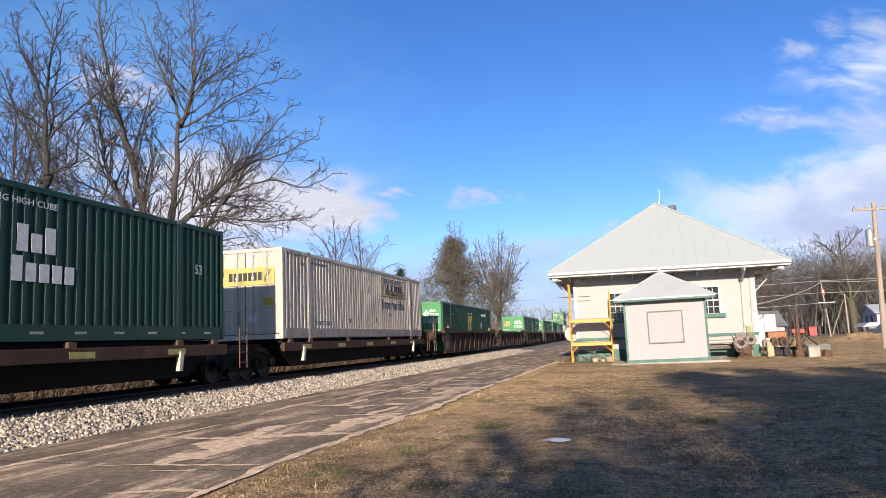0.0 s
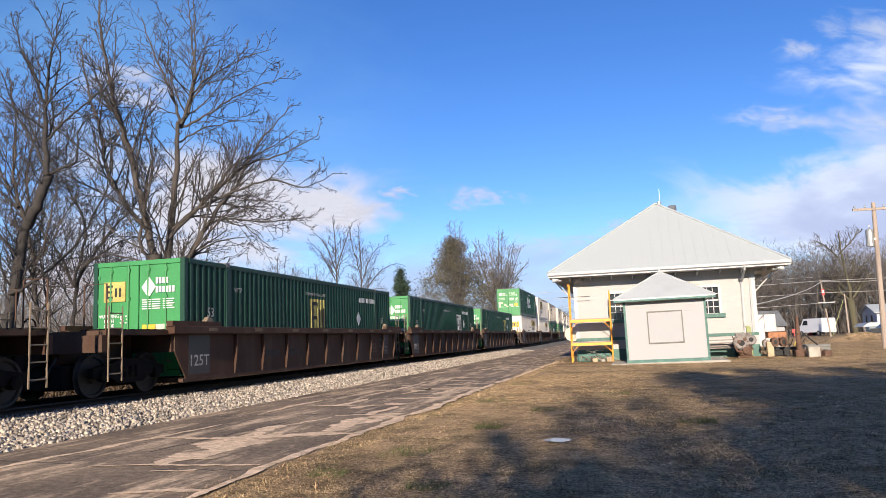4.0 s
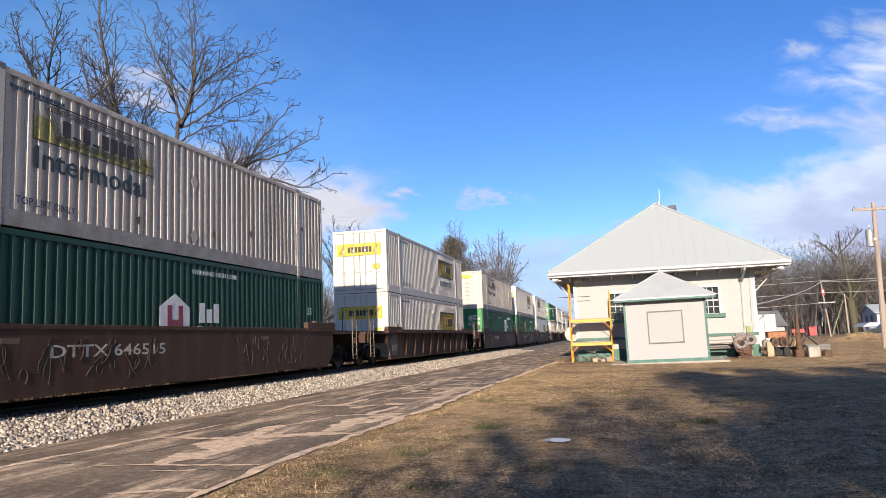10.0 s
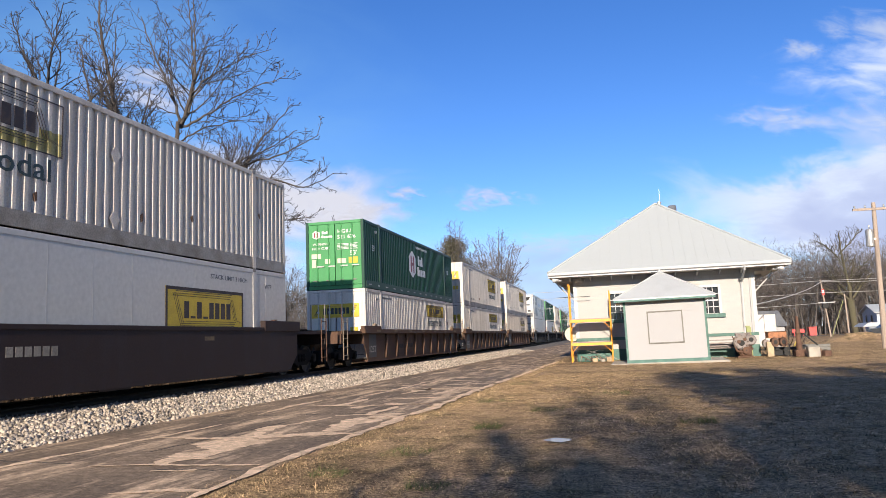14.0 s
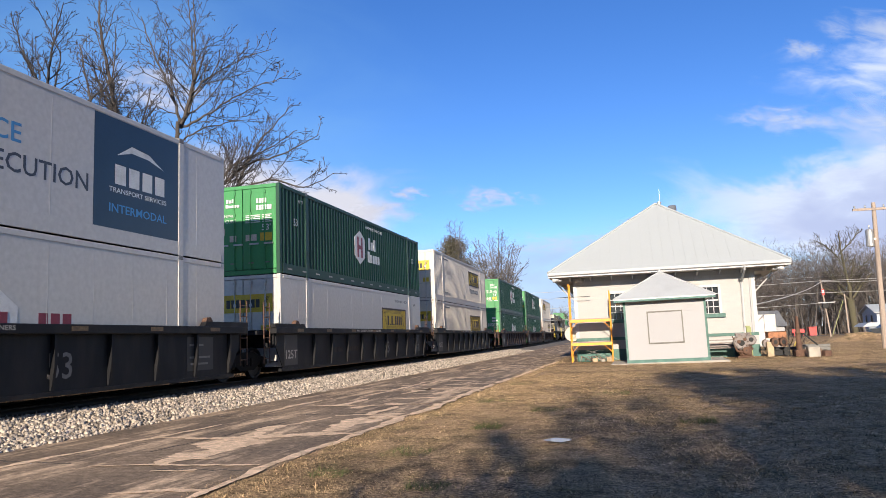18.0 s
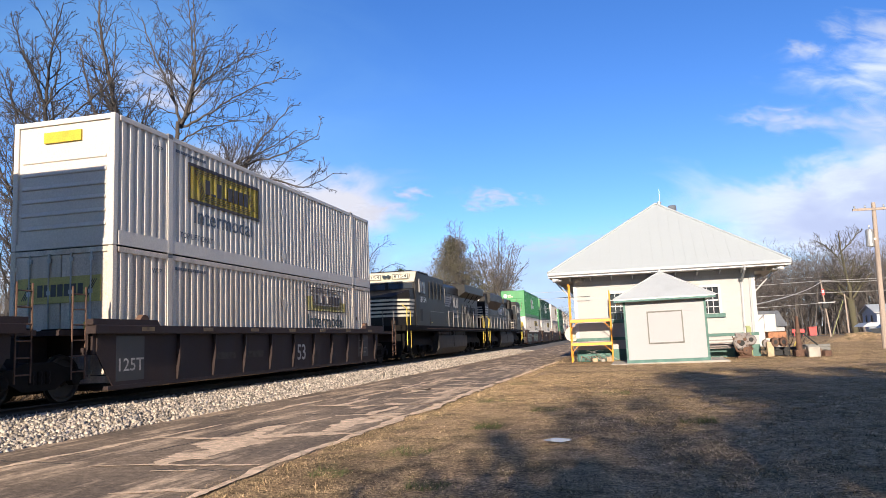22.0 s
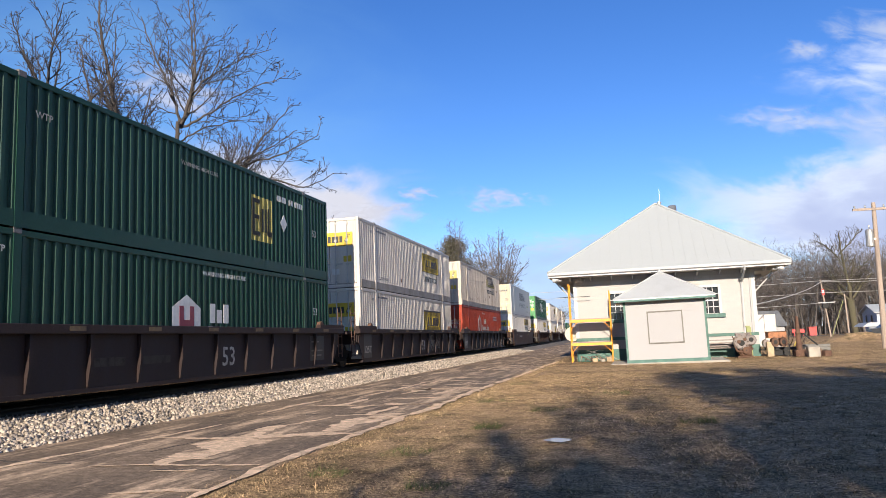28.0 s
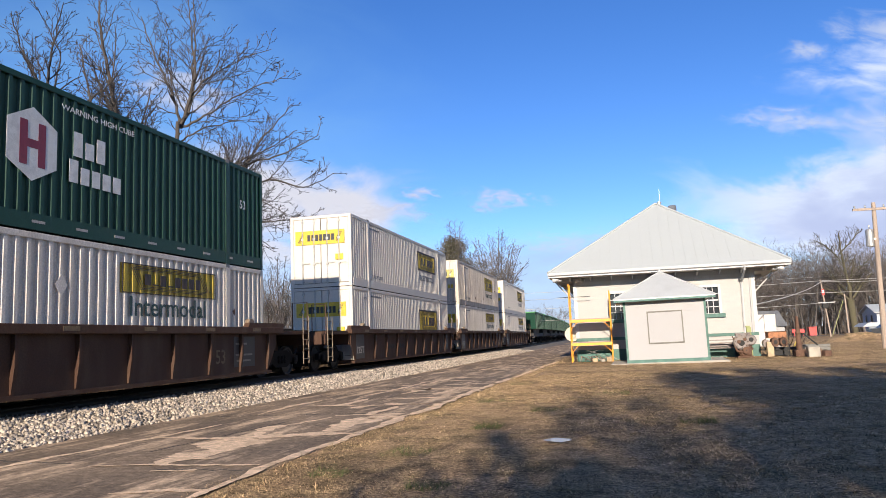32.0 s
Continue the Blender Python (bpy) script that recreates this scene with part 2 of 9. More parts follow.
def ground_mat(name, tan, green, dark, scale=0.35):
    """Dry winter grass: tan thatch with greener and barer patches."""
    m = mat(name, tan, 0.95, spec=0.1, var=0.55, scale=scale * 4, fine=30, color2=green, bump=1.0, dist=0.05, cover=0.4)
    n, l = m.node_tree.nodes, m.node_tree.links
    b = n["Principled BSDF"]
    old = b.inputs["Base Color"].links[0].from_socket
    nz = n.new("ShaderNodeTexNoise")
    nz.inputs["Scale"].default_value, nz.inputs["Detail"].default_value = scale, 6
    tc = n.new("ShaderNodeTexCoord")
    l.new(tc.outputs["Object"], nz.inputs["Vector"])
    mr = n.new("ShaderNodeMapRange")
    mr.inputs["From Min"].default_value, mr.inputs["From Max"].default_value, mr.inputs["To Max"].default_value = 0.5, 0.72, 0.7
    l.new(nz.outputs["Fac"], mr.inputs["Value"])
    mx = n.new("ShaderNodeMix")
    mx.data_type = "RGBA"
    l.new(mr.outputs[0], mx.inputs["Factor"])
    l.new(old, mx.inputs["A"])
    mx.inputs["B"].default_value = (*dark, 1)
    l.new(mx.outputs["Result"], b.inputs["Base Color"])
    return m


M_GROUND = ground_mat("dry_winter_grass", (0.40, 0.275, 0.155), (0.20, 0.15, 0.075), (0.15, 0.10, 0.06))
speckle(M_GROUND, 22.0, 0.4, 1.55)
speckle(M_GROUND, 70.0, 0.5, 1.5)
speckle(M_GROUND, 3.2, 0.6, 1.4, 0.36, 0.64)
M_BLADE = mat("dry_grass_blades", (0.50, 0.355, 0.20), 0.95, spec=0.05, var=0.4, scale=0.5, fine=8, color2=(0.17, 0.135, 0.07), bump=0, island=0.75, cover=0.5)
speckle(M_BLADE, 4.5, 0.55, 1.5, 0.38, 0.62)
M_WEED = mat("dead_brown_weeds", (0.10, 0.07, 0.045), 0.95, spec=0.05, var=0.4, scale=1, fine=8, bump=0, island=0.6)
M_GREENBLADE = mat("green_grass_tuft", (0.14, 0.15, 0.06), 0.9, spec=0.1, var=0.3, bump=0, island=0.5)
# darkened bed: the shade in the gaps between stones is in its colour
M_BALLASTBED = mat("gap_dark_ballast_bed", (0.15, 0.132, 0.115), 0.95, var=0.5, scale=9, fine=26, color2=(0.14, 0.13, 0.12), bump=1.0, dist=0.06)


def asphalt_mat():
    """Old asphalt: dark grey with aggregate, pale worn patches, sandy dirt along the joints."""
    m = mat("worn_asphalt", (0.165, 0.128, 0.095), 0.92, spec=0.12, var=0.45, scale=0.6, fine=55, color2=(0.30, 0.225, 0.155), bump=0.35, dist=0.01, cover=0.5)
    n, l = m.node_tree.nodes, m.node_tree.links
    b = n["Principled BSDF"]
    old = b.inputs["Base Color"].links[0].from_socket
    tc = n.new("ShaderNodeTexCoord")
    mp = n.new("ShaderNodeMapping")
    mp.inputs["Scale"].default_value = (1.9, 0.35, 1)
    nz = n.new("ShaderNodeTexNoise")
    nz.inputs["Scale"].default_value, nz.inputs["Detail"].default_value, nz.inputs["Roughness"].default_value = 1.0, 9, 0.7
    l.new(tc.outputs["Object"], mp.inputs["Vector"])
    l.new(mp.outputs[0], nz.inputs["Vector"])
    mr = n.new("ShaderNodeMapRange")
    mr.inputs["From Min"].default_value, mr.inputs["From Max"].default_value, mr.inputs["To Max"].default_value = 0.50, 0.62, 0.85
    l.new(nz.outputs["Fac"], mr.inputs["Value"])
    mx = n.new("ShaderNodeMix")
    mx.data_type = "RGBA"
    l.new(mr.outputs[0], mx.inputs["Factor"])
    l.new(old, mx.inputs["A"])
    mx.inputs["B"].default_value = (0.62, 0.46, 0.31, 1)
    l.new(mx.outputs["Result"], b.inputs["Base Color"])
    return m


# ballast with the shade under the train put into its colour
M_SHADEBED = mat("shade_darkened_ballast", (0.04, 0.035, 0.031), 0.95, var=0.5, scale=9, fine=26, color2=(0.03, 0.027, 0.025), bump=1.0, dist=0.06)
M_RAIL = mat("dark_rusty_rail_steel", (0.02, 0.014, 0.011), 0.6, 0.3, var=0.3, scale=4, fine=40)
M_ASPHALT = speckle(asphalt_mat(), 9.0, 0.7, 1.3)
M_DIRT = mat("pinkish_sand", (0.74, 0.55, 0.375), 0.95, spec=0.1, var=0.25, scale=4, fine=50, bump=0.4)
speckle(M_DIRT, 7.0, 0.7, 1.2)
M_ROADFAR = mat("grey_road_asphalt", (0.10, 0.10, 0.10), 0.9, var=0.2)


def cloud_mat(name, seed, amount, tint=(0.93, 0.93, 0.96), glow=0.9, stretch=(1, 2.2), core=0.38, rim=(0.56, 1.02)):
    """Cloud: noise that thins out to clear air towards the rim of its sheet."""
    m = bpy.data.materials.new(name)
    m.use_nodes = True
    n, l = m.node_tree.nodes, m.node_tree.links
    n.remove(n["Principled BSDF"])
    tc = n.new("ShaderNodeTexCoord")
    mp = n.new("ShaderNodeMapping")
    mp.inputs["Location"].default_value = (seed * 3.7, seed * 1.3, seed)
    mp.inputs["Scale"].default_value = (stretch[0], stretch[1], 1)
    nz = n.new("ShaderNodeTexNoise")
    nz.inputs["Scale"].default_value, nz.inputs["Detail"].default_value, nz.inputs["Roughness"].default_value = 2.6, 9, 0.56
    nz.inputs["Distortion"].default_value = 0.5
    l.new(tc.outputs["UV"], mp.inputs["Vector"])
    l.new(mp.outputs[0], nz.inputs["Vector"])
    gr = n.new("ShaderNodeTexGradient")
    gr.gradient_type = "SPHERICAL"
    m2 = n.new("ShaderNodeMapping")
    m2.inputs["Location"].default_value, m2.inputs["Scale"].default_value = (-1, -1, 0), (2, 2, 0)
    l.new(tc.outputs["UV"], m2.inputs["Vector"])
    l.new(m2.outputs[0], gr.inputs["Vector"])
    ma = n.new("ShaderNodeMath")
    ma.operation = "MULTIPLY_ADD"
    l.new(gr.outputs["Fac"], ma.inputs[0])
    ma.inputs[1].default_value = core
    l.new(nz.outputs["Fac"], ma.inputs[2])
    mr = n.new("ShaderNodeMapRange")
    mr.interpolation_type = "SMOOTHSTEP"
    mr.inputs["From Min"].default_value, mr.inputs["From Max"].default_value = rim
    mr.inputs["To Max"].default_value = amount
    l.new(ma.outputs[0], mr.inputs["Value"])
    edge = n.new("ShaderNodeMath")
    edge.operation = "MULTIPLY"
    er = n.new("ShaderNodeMapRange")
    er.inputs["From Max"].default_value = 0.5
    l.new(gr.outputs["Fac"], er.inputs["Value"])
    l.new(er.outputs[0], edge.inputs[0])
    l.new(mr.outputs[0], edge.inputs[1])
    em, tr, mx = n.new("ShaderNodeEmission"), n.new("ShaderNodeBsdfTransparent"), n.new("ShaderNodeMixShader")
    em.inputs["Color"].default_value, em.inputs["Strength"].default_value = (*tint, 1), glow
    l.new(edge.outputs[0], mx.inputs[0])
    l.new(tr.outputs[0], mx.inputs[1])
    l.new(em.outputs[0], mx.inputs[2])
    l.new(mx.outputs[0], n["Material Output"].inputs["Surface"])
    return m
# ---- mesh tools ----
class Shape:
    """Vertices and faces of one part, gathered piece by piece."""

    def __init__(self):
        self.v, self.f = [], []

    def face(self, *pts):
        i = len(self.v)
        self.v += [tuple(p) for p in pts]
        self.f.append(tuple(range(i, i + len(pts))))
        return self

    def box(self, x0, x1, y0, y1, z0, z1, bev=0.0):
        i = len(self.v)
        if bev <= 0:
            self.v += [(x, y, z) for z in (z0, z1) for y in (y0, y1) for x in (x0, x1)]
            self.f += [tuple(i + k for k in q) for q in ((0, 2, 3, 1), (4, 5, 7, 6), (0, 1, 5, 4), (2, 6, 7, 3), (0, 4, 6, 2), (1, 3, 7, 5))]
            return self
        b = bev
        ring = [(x0 + b, y0), (x1 - b, y0), (x1, y0 + b), (x1, y1 - b), (x1 - b, y1), (x0 + b, y1), (x0, y1 - b), (x0, y0 + b)]
        cx, cy = (x0 + x1) / 2, (y0 + y1) / 2
        def inset(p):
            return (p[0] + (b if p[0] < cx else -b) * 0.7, p[1] + (b if p[1] < cy else -b) * 0.7)
        for z, rr in ((z0, [inset(p) for p in ring]), (z0 + b, ring), (z1 - b, ring), (z1, [inset(p) for p in ring])):
            self.v += [(p[0], p[1], z) for p in rr]
        for k in range(3):
            for j in range(8):
                a, c = i + k * 8 + j, i + k * 8 + (j + 1) % 8
                self.f.append((a, c, c + 8, a + 8))
        self.f.append(tuple(i + j for j in reversed(range(8))))
        self.f.append(tuple(i + 24 + j for j in range(8)))
        return self

    def prism(self, pts, axis, a, b):
        """A polygon in the plane across axis ('x': y,z; 'y': x,z; 'z': x,y), drawn out from a to b."""
        i, n = len(self.v), len(pts)
        for w in (a, b):
            for p, q in pts:
                self.v.append((w, p, q) if axis == "x" else (p, w, q) if axis == "y" else (p, q, w))
        self.f.append(tuple(i + j for j in range(n)))
        self.f.append(tuple(i + n + j for j in reversed(range(n))))
        for j in range(n):
            k = (j + 1) % n
            self.f.append((i + j, i + n + j, i + n + k, i + k))
        return self

    def tube(self, pts, r, n=8, r2=None, caps=True):
        """A round bar along a line of points; r2: its radius at the end."""
        pts = [Vector(p) for p in pts]
        i, m = len(self.v), len(pts)
        side = None
        for k, p in enumerate(pts):
            d = (pts[min(k + 1, m - 1)] - pts[max(k - 1, 0)]).normalized()
            if side is None:
                side = d.cross(Vector((0, 0, 1)) if abs(d.z) < 0.9 else Vector((1, 0, 0))).normalized()
            side = (side - d * side.dot(d)).normalized()
            up = d.cross(side)
            rr = r if r2 is None else r + (r2 - r) * k / max(1, m - 1)
            for j in range(n):
                a = 2 * math.pi * j / n
                self.v.append(tuple(p + side * (math.cos(a) * rr) + up * (math.sin(a) * rr)))
        for k in range(m - 1):
            for j in range(n):
                a, b = i + k * n + j, i + k * n + (j + 1) % n
                self.f.append((a, b, b + n, a + n))
        if caps:
            self.f.append(tuple(i + j for j in reversed(range(n))))
            self.f.append(tuple(i + (m - 1) * n + j for j in range(n)))
        return self

    def lathe(self, rings, axis="x", n=16, at=(0, 0, 0)):
        """Turned shape: rings of (place along axis, radius)."""
        i = len(self.v)
        for a, r in rings:
            for j in range(n):
                t = 2 * math.pi * j / n
                c, s = math.cos(t) * r, math.sin(t) * r
                p = (a, c, s) if axis == "x" else (c, a, s) if axis == "y" else (c, s, a)
                self.v.append((p[0] + at[0], p[1] + at[1], p[2] + at[2]))
        for k in range(len(rings) - 1):
            for j in range(n):
                a, b = i + k * n + j, i + k * n + (j + 1) % n
                self.f.append((a, b, b + n, a + n))
        self.f.append(tuple(i + j for j in reversed(range(n))))
        self.f.append(tuple(i + (len(rings) - 1) * n + j for j in range(n)))
        return self

    def mesh(self, name, smooth=False):
        me = bpy.data.meshes.new(name)
        me.from_pydata(self.v, [], self.f)
        if len(self.f) < 6000:
            bm = bmesh.new()
            bm.from_mesh(me)
            bmesh.ops.recalc_face_normals(bm, faces=bm.faces)
            bm.to_mesh(me)
            bm.free()
        if smooth:
            me.shade_smooth()
        return me


def raw_mesh(name, verts, faces):
    """A mesh from numpy arrays; all faces have as many corners as faces has columns."""
    me = bpy.data.meshes.new(name)
    nv, nf, k = len(verts), len(faces), faces.shape[1]
    me.vertices.add(nv)
    me.vertices.foreach_set("co", np.ascontiguousarray(verts, dtype=np.float32).ravel())
    me.loops.add(nf * k)
    me.loops.foreach_set("vertex_index", np.ascontiguousarray(faces, dtype=np.int32).ravel())
    me.polygons.add(nf)
    me.polygons.foreach_set("loop_start", np.arange(0, nf * k, k, dtype=np.int32))
    me.update(calc_edges=True)
    return me


def part(name, shape, material, parent=None, label="", smooth=False):
    me = shape.mesh(name, smooth) if isinstance(shape, Shape) else shape
    if not me.materials:
        me.materials.append(material)
    ob = new(name, me)
    if parent is not None:
        ob.parent = parent
    if label:
        ob["label"] = label
    return ob


def thing(name, label, category, m=None, group="", kind=""):
    ob = new(name)
    ob.empty_display_size = 0.3
    if m is not None:
        ob.matrix_world = m
    return tagged(ob, label, category, group, kind)


def solid(name, shape, material, label, category="", kind="", group="", m=None, smooth=False):
    ob = part(name, shape, material, None, "", smooth)
    if m is not None:
        ob.matrix_world = m
    return tagged(ob, label, category, group, kind)


def lettering(text, size, width=None):
    """Flat raised letters in the y-z plane, reading towards -y seen from +x, centred."""
    cu = bpy.data.curves.new("lettering", "FONT")
    cu.body, cu.size, cu.align_x, cu.align_y, cu.extrude, cu.resolution_u = text, size, "CENTER", "CENTER", 0.0008, 2
    cu.offset = size * 0.008
    ob = bpy.data.objects.new("lettering", cu)
    scene.collection.objects.link(ob)
    me = bpy.data.meshes.new_from_object(ob.evaluated_get(bpy.context.evaluated_depsgraph_get()))
    bpy.data.objects.remove(ob)
    me.materials.clear()
    co = np.empty(len(me.vertices) * 3, dtype=np.float32)
    me.vertices.foreach_get("co", co)
    co = co.reshape(-1, 3)
    if width:
        co[:, 0] *= width / max(1e-6, co[:, 0].max() - co[:, 0].min())
    out = np.stack([co[:, 2], co[:, 0], co[:, 1]], axis=1)
    me.vertices.foreach_set("co", out.ravel())
    me.update()
    return me


K_CURVE = 1.6125e-4
TRACK_X = -11.84
RAIL_Z = 0.37


def track(s):
    """The track's centre line: x and heading (radians to the left) at y = s; straight beyond the bend."""
    u = min(s, 260.0)
    return TRACK_X - K_CURVE * u * u - 2 * K_CURVE * u * (s - u), math.atan(2 * K_CURVE * u)


def lateral(s, off):
    x, a = track(s)
    return x + off * math.cos(a), s + off * math.sin(a)
# ---- ground, platform, track bed ----
def grid_patch(xs, ys, zf):
    nx, ny = len(xs), len(ys)
    X, Y = np.meshgrid(xs, ys)
    Z = zf(X, Y)
    v = np.stack([X.ravel(), Y.ravel(), Z.ravel()], axis=1)
    i = np.arange((ny - 1) * nx).reshape(ny - 1, nx)[:, :-1].ravel()
    return v, np.stack([i, i + 1, i + nx + 1, i + nx], axis=1)


rng = np.random.default_rng(5)
gx = np.concatenate([np.linspace(-2500, -80, 12), np.linspace(-70, 70, 71), np.linspace(80, 2500, 12)])
gy = np.concatenate([np.linspace(-2500, -70, 10), np.linspace(-60, 140, 101), np.linspace(150, 3000, 14)])
gv, gf = grid_patch(gx, gy, lambda X, Y: 0.012 * np.sin(X * 0.45) * np.cos(Y * 0.31) - 0.009)
ground = part("ground", raw_mesh("ground", gv, gf), M_GROUND)
tagged(ground, "dry tan winter lawn with greener patches", "ground", kind="structure")


def strip(name, offs, z, s0, s1, step, material, label, wob=0.0):
    """A band along the track between cross-profile points (offset, height)."""
    ss = np.concatenate([np.arange(s0, min(s1, 130.0), step), np.arange(min(s1, 130.0), s1 + 8 * step, 8 * step)])
    v, f = [], []
    n = len(offs)
    for s in ss:
        for j, o in enumerate(offs):
            w = wob * noise.noise((s * 0.35, o * 2.0, 3.0)) if j in (0, n - 1) else 0
            x, y = lateral(s, o + w)
            v.append((x, y, z[j]))
    for i in range(len(ss) - 1):
        for j in range(n - 1):
            a = i * n + j
            f.append((a, a + 1, a + n + 1, a + n))
    ob = part(name, raw_mesh(name, np.array(v), np.array(f)), material)
    return tagged(ob, label, name.replace("_", " "), kind="structure")


# asphalt station platform beside the track, slab with an edge
strip("pavement", [2.9, 3.0, 7.95, 8.05], [-0.05, 0.006, 0.006, -0.05], -60, 240, 1.0, M_ASPHALT, "old cracked asphalt station platform along the track", 0.22)
strip("track_bed", [1.0, 1.35, 2.0, 3.5], [0.205, 0.2, 0.13, -0.04], -800, 960, 1.0, M_BALLASTBED, "ballast shoulder, its bed darkened as shade between the stones")
strip("track_ballast", [-9.0, -3.6, -2.3, -1.35, 1.02], [-0.03, 0.012, 0.12, 0.2, 0.2], -800, 960, 1.0, M_SHADEBED, "ballast darkened for the shade under and beyond the train")
for side in (-0.75, 0.75):
    prof = [(-0.07, 0.19), (0.07, 0.19), (0.07, 0.205), (0.012, 0.23), (0.012, 0.325), (0.036, 0.335), (0.036, 0.37), (-0.036, 0.37), (-0.036, 0.335), (-0.012, 0.325), (-0.012, 0.23), (-0.07, 0.205)]
    v, f = [], []
    ss = np.concatenate([np.arange(-800, -60, 40.0), np.arange(-60, 60, 2.0), np.arange(60, 960, 12.0)])
    for s in ss:
        for o, z in prof:
            x, y = lateral(s, side + o)
            v.append((x, y, z))
    n = len(prof)
    for i in range(len(ss) - 1):
        for j in range(n):
            k = (j + 1) % n
            f.append((i * n + j, i * n + k, (i + 1) * n + k, (i + 1) * n + j))
    rail = part("rail", raw_mesh("rail", np.array(v), np.array(f)), M_RAIL)
    tagged(rail, "rusty steel rail with a worn head on the ties", "rail", kind="structure")
sh = Shape()
for i in range(260):
    s = -40 + i * 0.6
    x, a = track(s)
    sh.box(x - 1.3, x + 1.3, s - 0.11, s + 0.11, 0.02, 0.215)
tagged(part("ties", sh, M_TIE), "row of dark creosoted wooden railway ties", "ties", kind="stuff")


def stones(name, n, s0, s1, o0, o1, size, label, power=1.0):
    """Loose crushed stones on the shoulder of the track bed."""
    base = np.array([(1, 0, 0), (-1, 0, 0), (0, 1, 0), (0, -1, 0), (0, 0, 1), (0, 0, -1), (.6, .6, .6), (-.6, .6, -.5), (.6, -.6, -.5), (-.6, -.6, .6)], float)[:6]
    fc = np.array([(0, 2, 4), (2, 1, 4), (1, 3, 4), (3, 0, 4), (2, 0, 5), (1, 2, 5), (3, 1, 5), (0, 3, 5)])
    vs, fs = [], []
    for i in range(n):
        u = rng.random() ** power
        s, o = s0 + (s1 - s0) * u, o0 + (o1 - o0) * rng.random()
        x, y = lateral(s, o)
        z = np.interp(o, [1.35, 2.0, 3.5], [0.2, 0.13, -0.02])
        r = size * rng.uniform(0.4, 1.45)
        q = np.array(Euler(rng.uniform(0, 6.28, 3)).to_matrix())
        p = (base * rng.uniform(0.6, 1.25, (6, 1))) * r * np.array([1, 0.9, 0.7]) @ q.T
        vs.append(p + (x, y, z + r * 0.25))
        fs.append(fc + 6 * i)
    ob = part(name, raw_mesh(name, np.concatenate(vs), np.concatenate(fs)), M_STONE)
    return tagged(ob, label, "stones", kind="stuff")


stones("ballast_stones", 26000, 5.0, 70.0, 0.95, 3.4, 0.046, "pale grey crushed limestone ballast beside the rail", 1.7)
stones("scattered_stones", 320, 6.0, 26.0, 3.1, 5.2, 0.022, "small stones strewn over the asphalt", 1.3)


def blades(name, n, x0, x1, y0, y1, h, label, power, material=None):
    """Short grass blades, denser towards the near end."""
    u = rng.random(n) ** power
    y = y0 + (y1 - y0) * u
    x = x0 + (x1 - x0) * rng.random(n)
    clump = rng.random((512, 512)) ** 2
    hh = h * rng.uniform(0.4, 1.3, n) * (0.4 + 2.4 * clump[(x / 0.13).astype(int) % 512, (y / 0.17).astype(int) % 512])
    a, lean = rng.uniform(0, 6.28, n), rng.uniform(0.55, 1.45, n)
    w = rng.uniform(0.0014, 0.0036, n) * (1 + np.minimum(y, 24) / 26) * max(1.0, h / 0.06)
    dx, dy = np.cos(a), np.sin(a)
    z0 = 0.012 * np.sin(x * 0.45) * np.cos(y * 0.31) - 0.012
    b = np.stack([x, y, z0], 1)
    sidev = np.stack([-dy * w, dx * w, np.zeros(n)], 1)
    tip = b + np.stack([dx * hh * np.sin(lean), dy * hh * np.sin(lean), hh * np.cos(lean)], 1)
    v = np.stack([b - sidev, b + sidev, tip], 1).reshape(-1, 3)
    ob = part(name, raw_mesh(name, v, np.arange(3 * n).reshape(-1, 3)), material or M_BLADE)
    return tagged(ob, label, "grass", kind="stuff")


def thatch(name, n, each, x0, x1, y0, y1, size, h, label, power):
    """Matted handfuls of dead grass: blades fanned out from common roots, lying over at all angles."""
    cy = y0 + (y1 - y0) * rng.random(n) ** power
    cx = x0 + (x1 - x0) * rng.random(n)
    big = np.repeat(rng.uniform(0.5, 1.5, n), each)
    x, y = np.repeat(cx, each) + rng.normal(0, size, n * each) * big, np.repeat(cy, each) + rng.normal(0, size, n * each) * big
    m = n * each
    a = np.repeat(rng.uniform(0, 6.28, n), each) + rng.normal(0, 0.8, m)
    lean, hh = rng.uniform(0.75, 1.5, m), h * big * rng.uniform(0.5, 1.4, m)
    w = rng.uniform(0.002, 0.004, m) * (1 + np.minimum(y, 24) / 18)
    dx, dy = np.cos(a), np.sin(a)
    root = np.stack([x, y, np.full(m, -0.01)], 1)
    across = np.stack([-dy * w, dx * w, np.zeros(m)], 1)
    tip = root + np.stack([dx * hh * np.sin(lean), dy * hh * np.sin(lean), hh * np.cos(lean)], 1)
    v = np.stack([root - across, root + across, tip], 1).reshape(-1, 3)
    return tagged(part(name, raw_mesh(name, v, np.arange(3 * m).reshape(-1, 3)), M_BLADE), label, "grass", kind="stuff")


thatch("matted_grass", 17000, 14, -3.95, 9.0, 4.0, 26.0, 0.045, 0.034, "matted handfuls of dead tan grass in the lawn", 1.5)
blades("lawn_grass", 420000, -3.95, 12.0, 4.0, 31.0, 0.015, "short dry winter grass, tan with some green", 1.7)
blades("far_lawn_grass", 120000, -1.0, 26.0, 31.0, 72.0, 0.05, "dry tan winter grass beyond the shed", 1.2)
blades("verge_grass", 22000, -4.06, -3.4, 4.0, 38.0, 0.034, "ragged grass along the edge of the asphalt", 1.4)
blades("trackside_weeds", 60000, -27.0, -16.0, 2.0, 75.0, 0.42, "dry brown weeds beyond the track", 1.1, M_WEED)

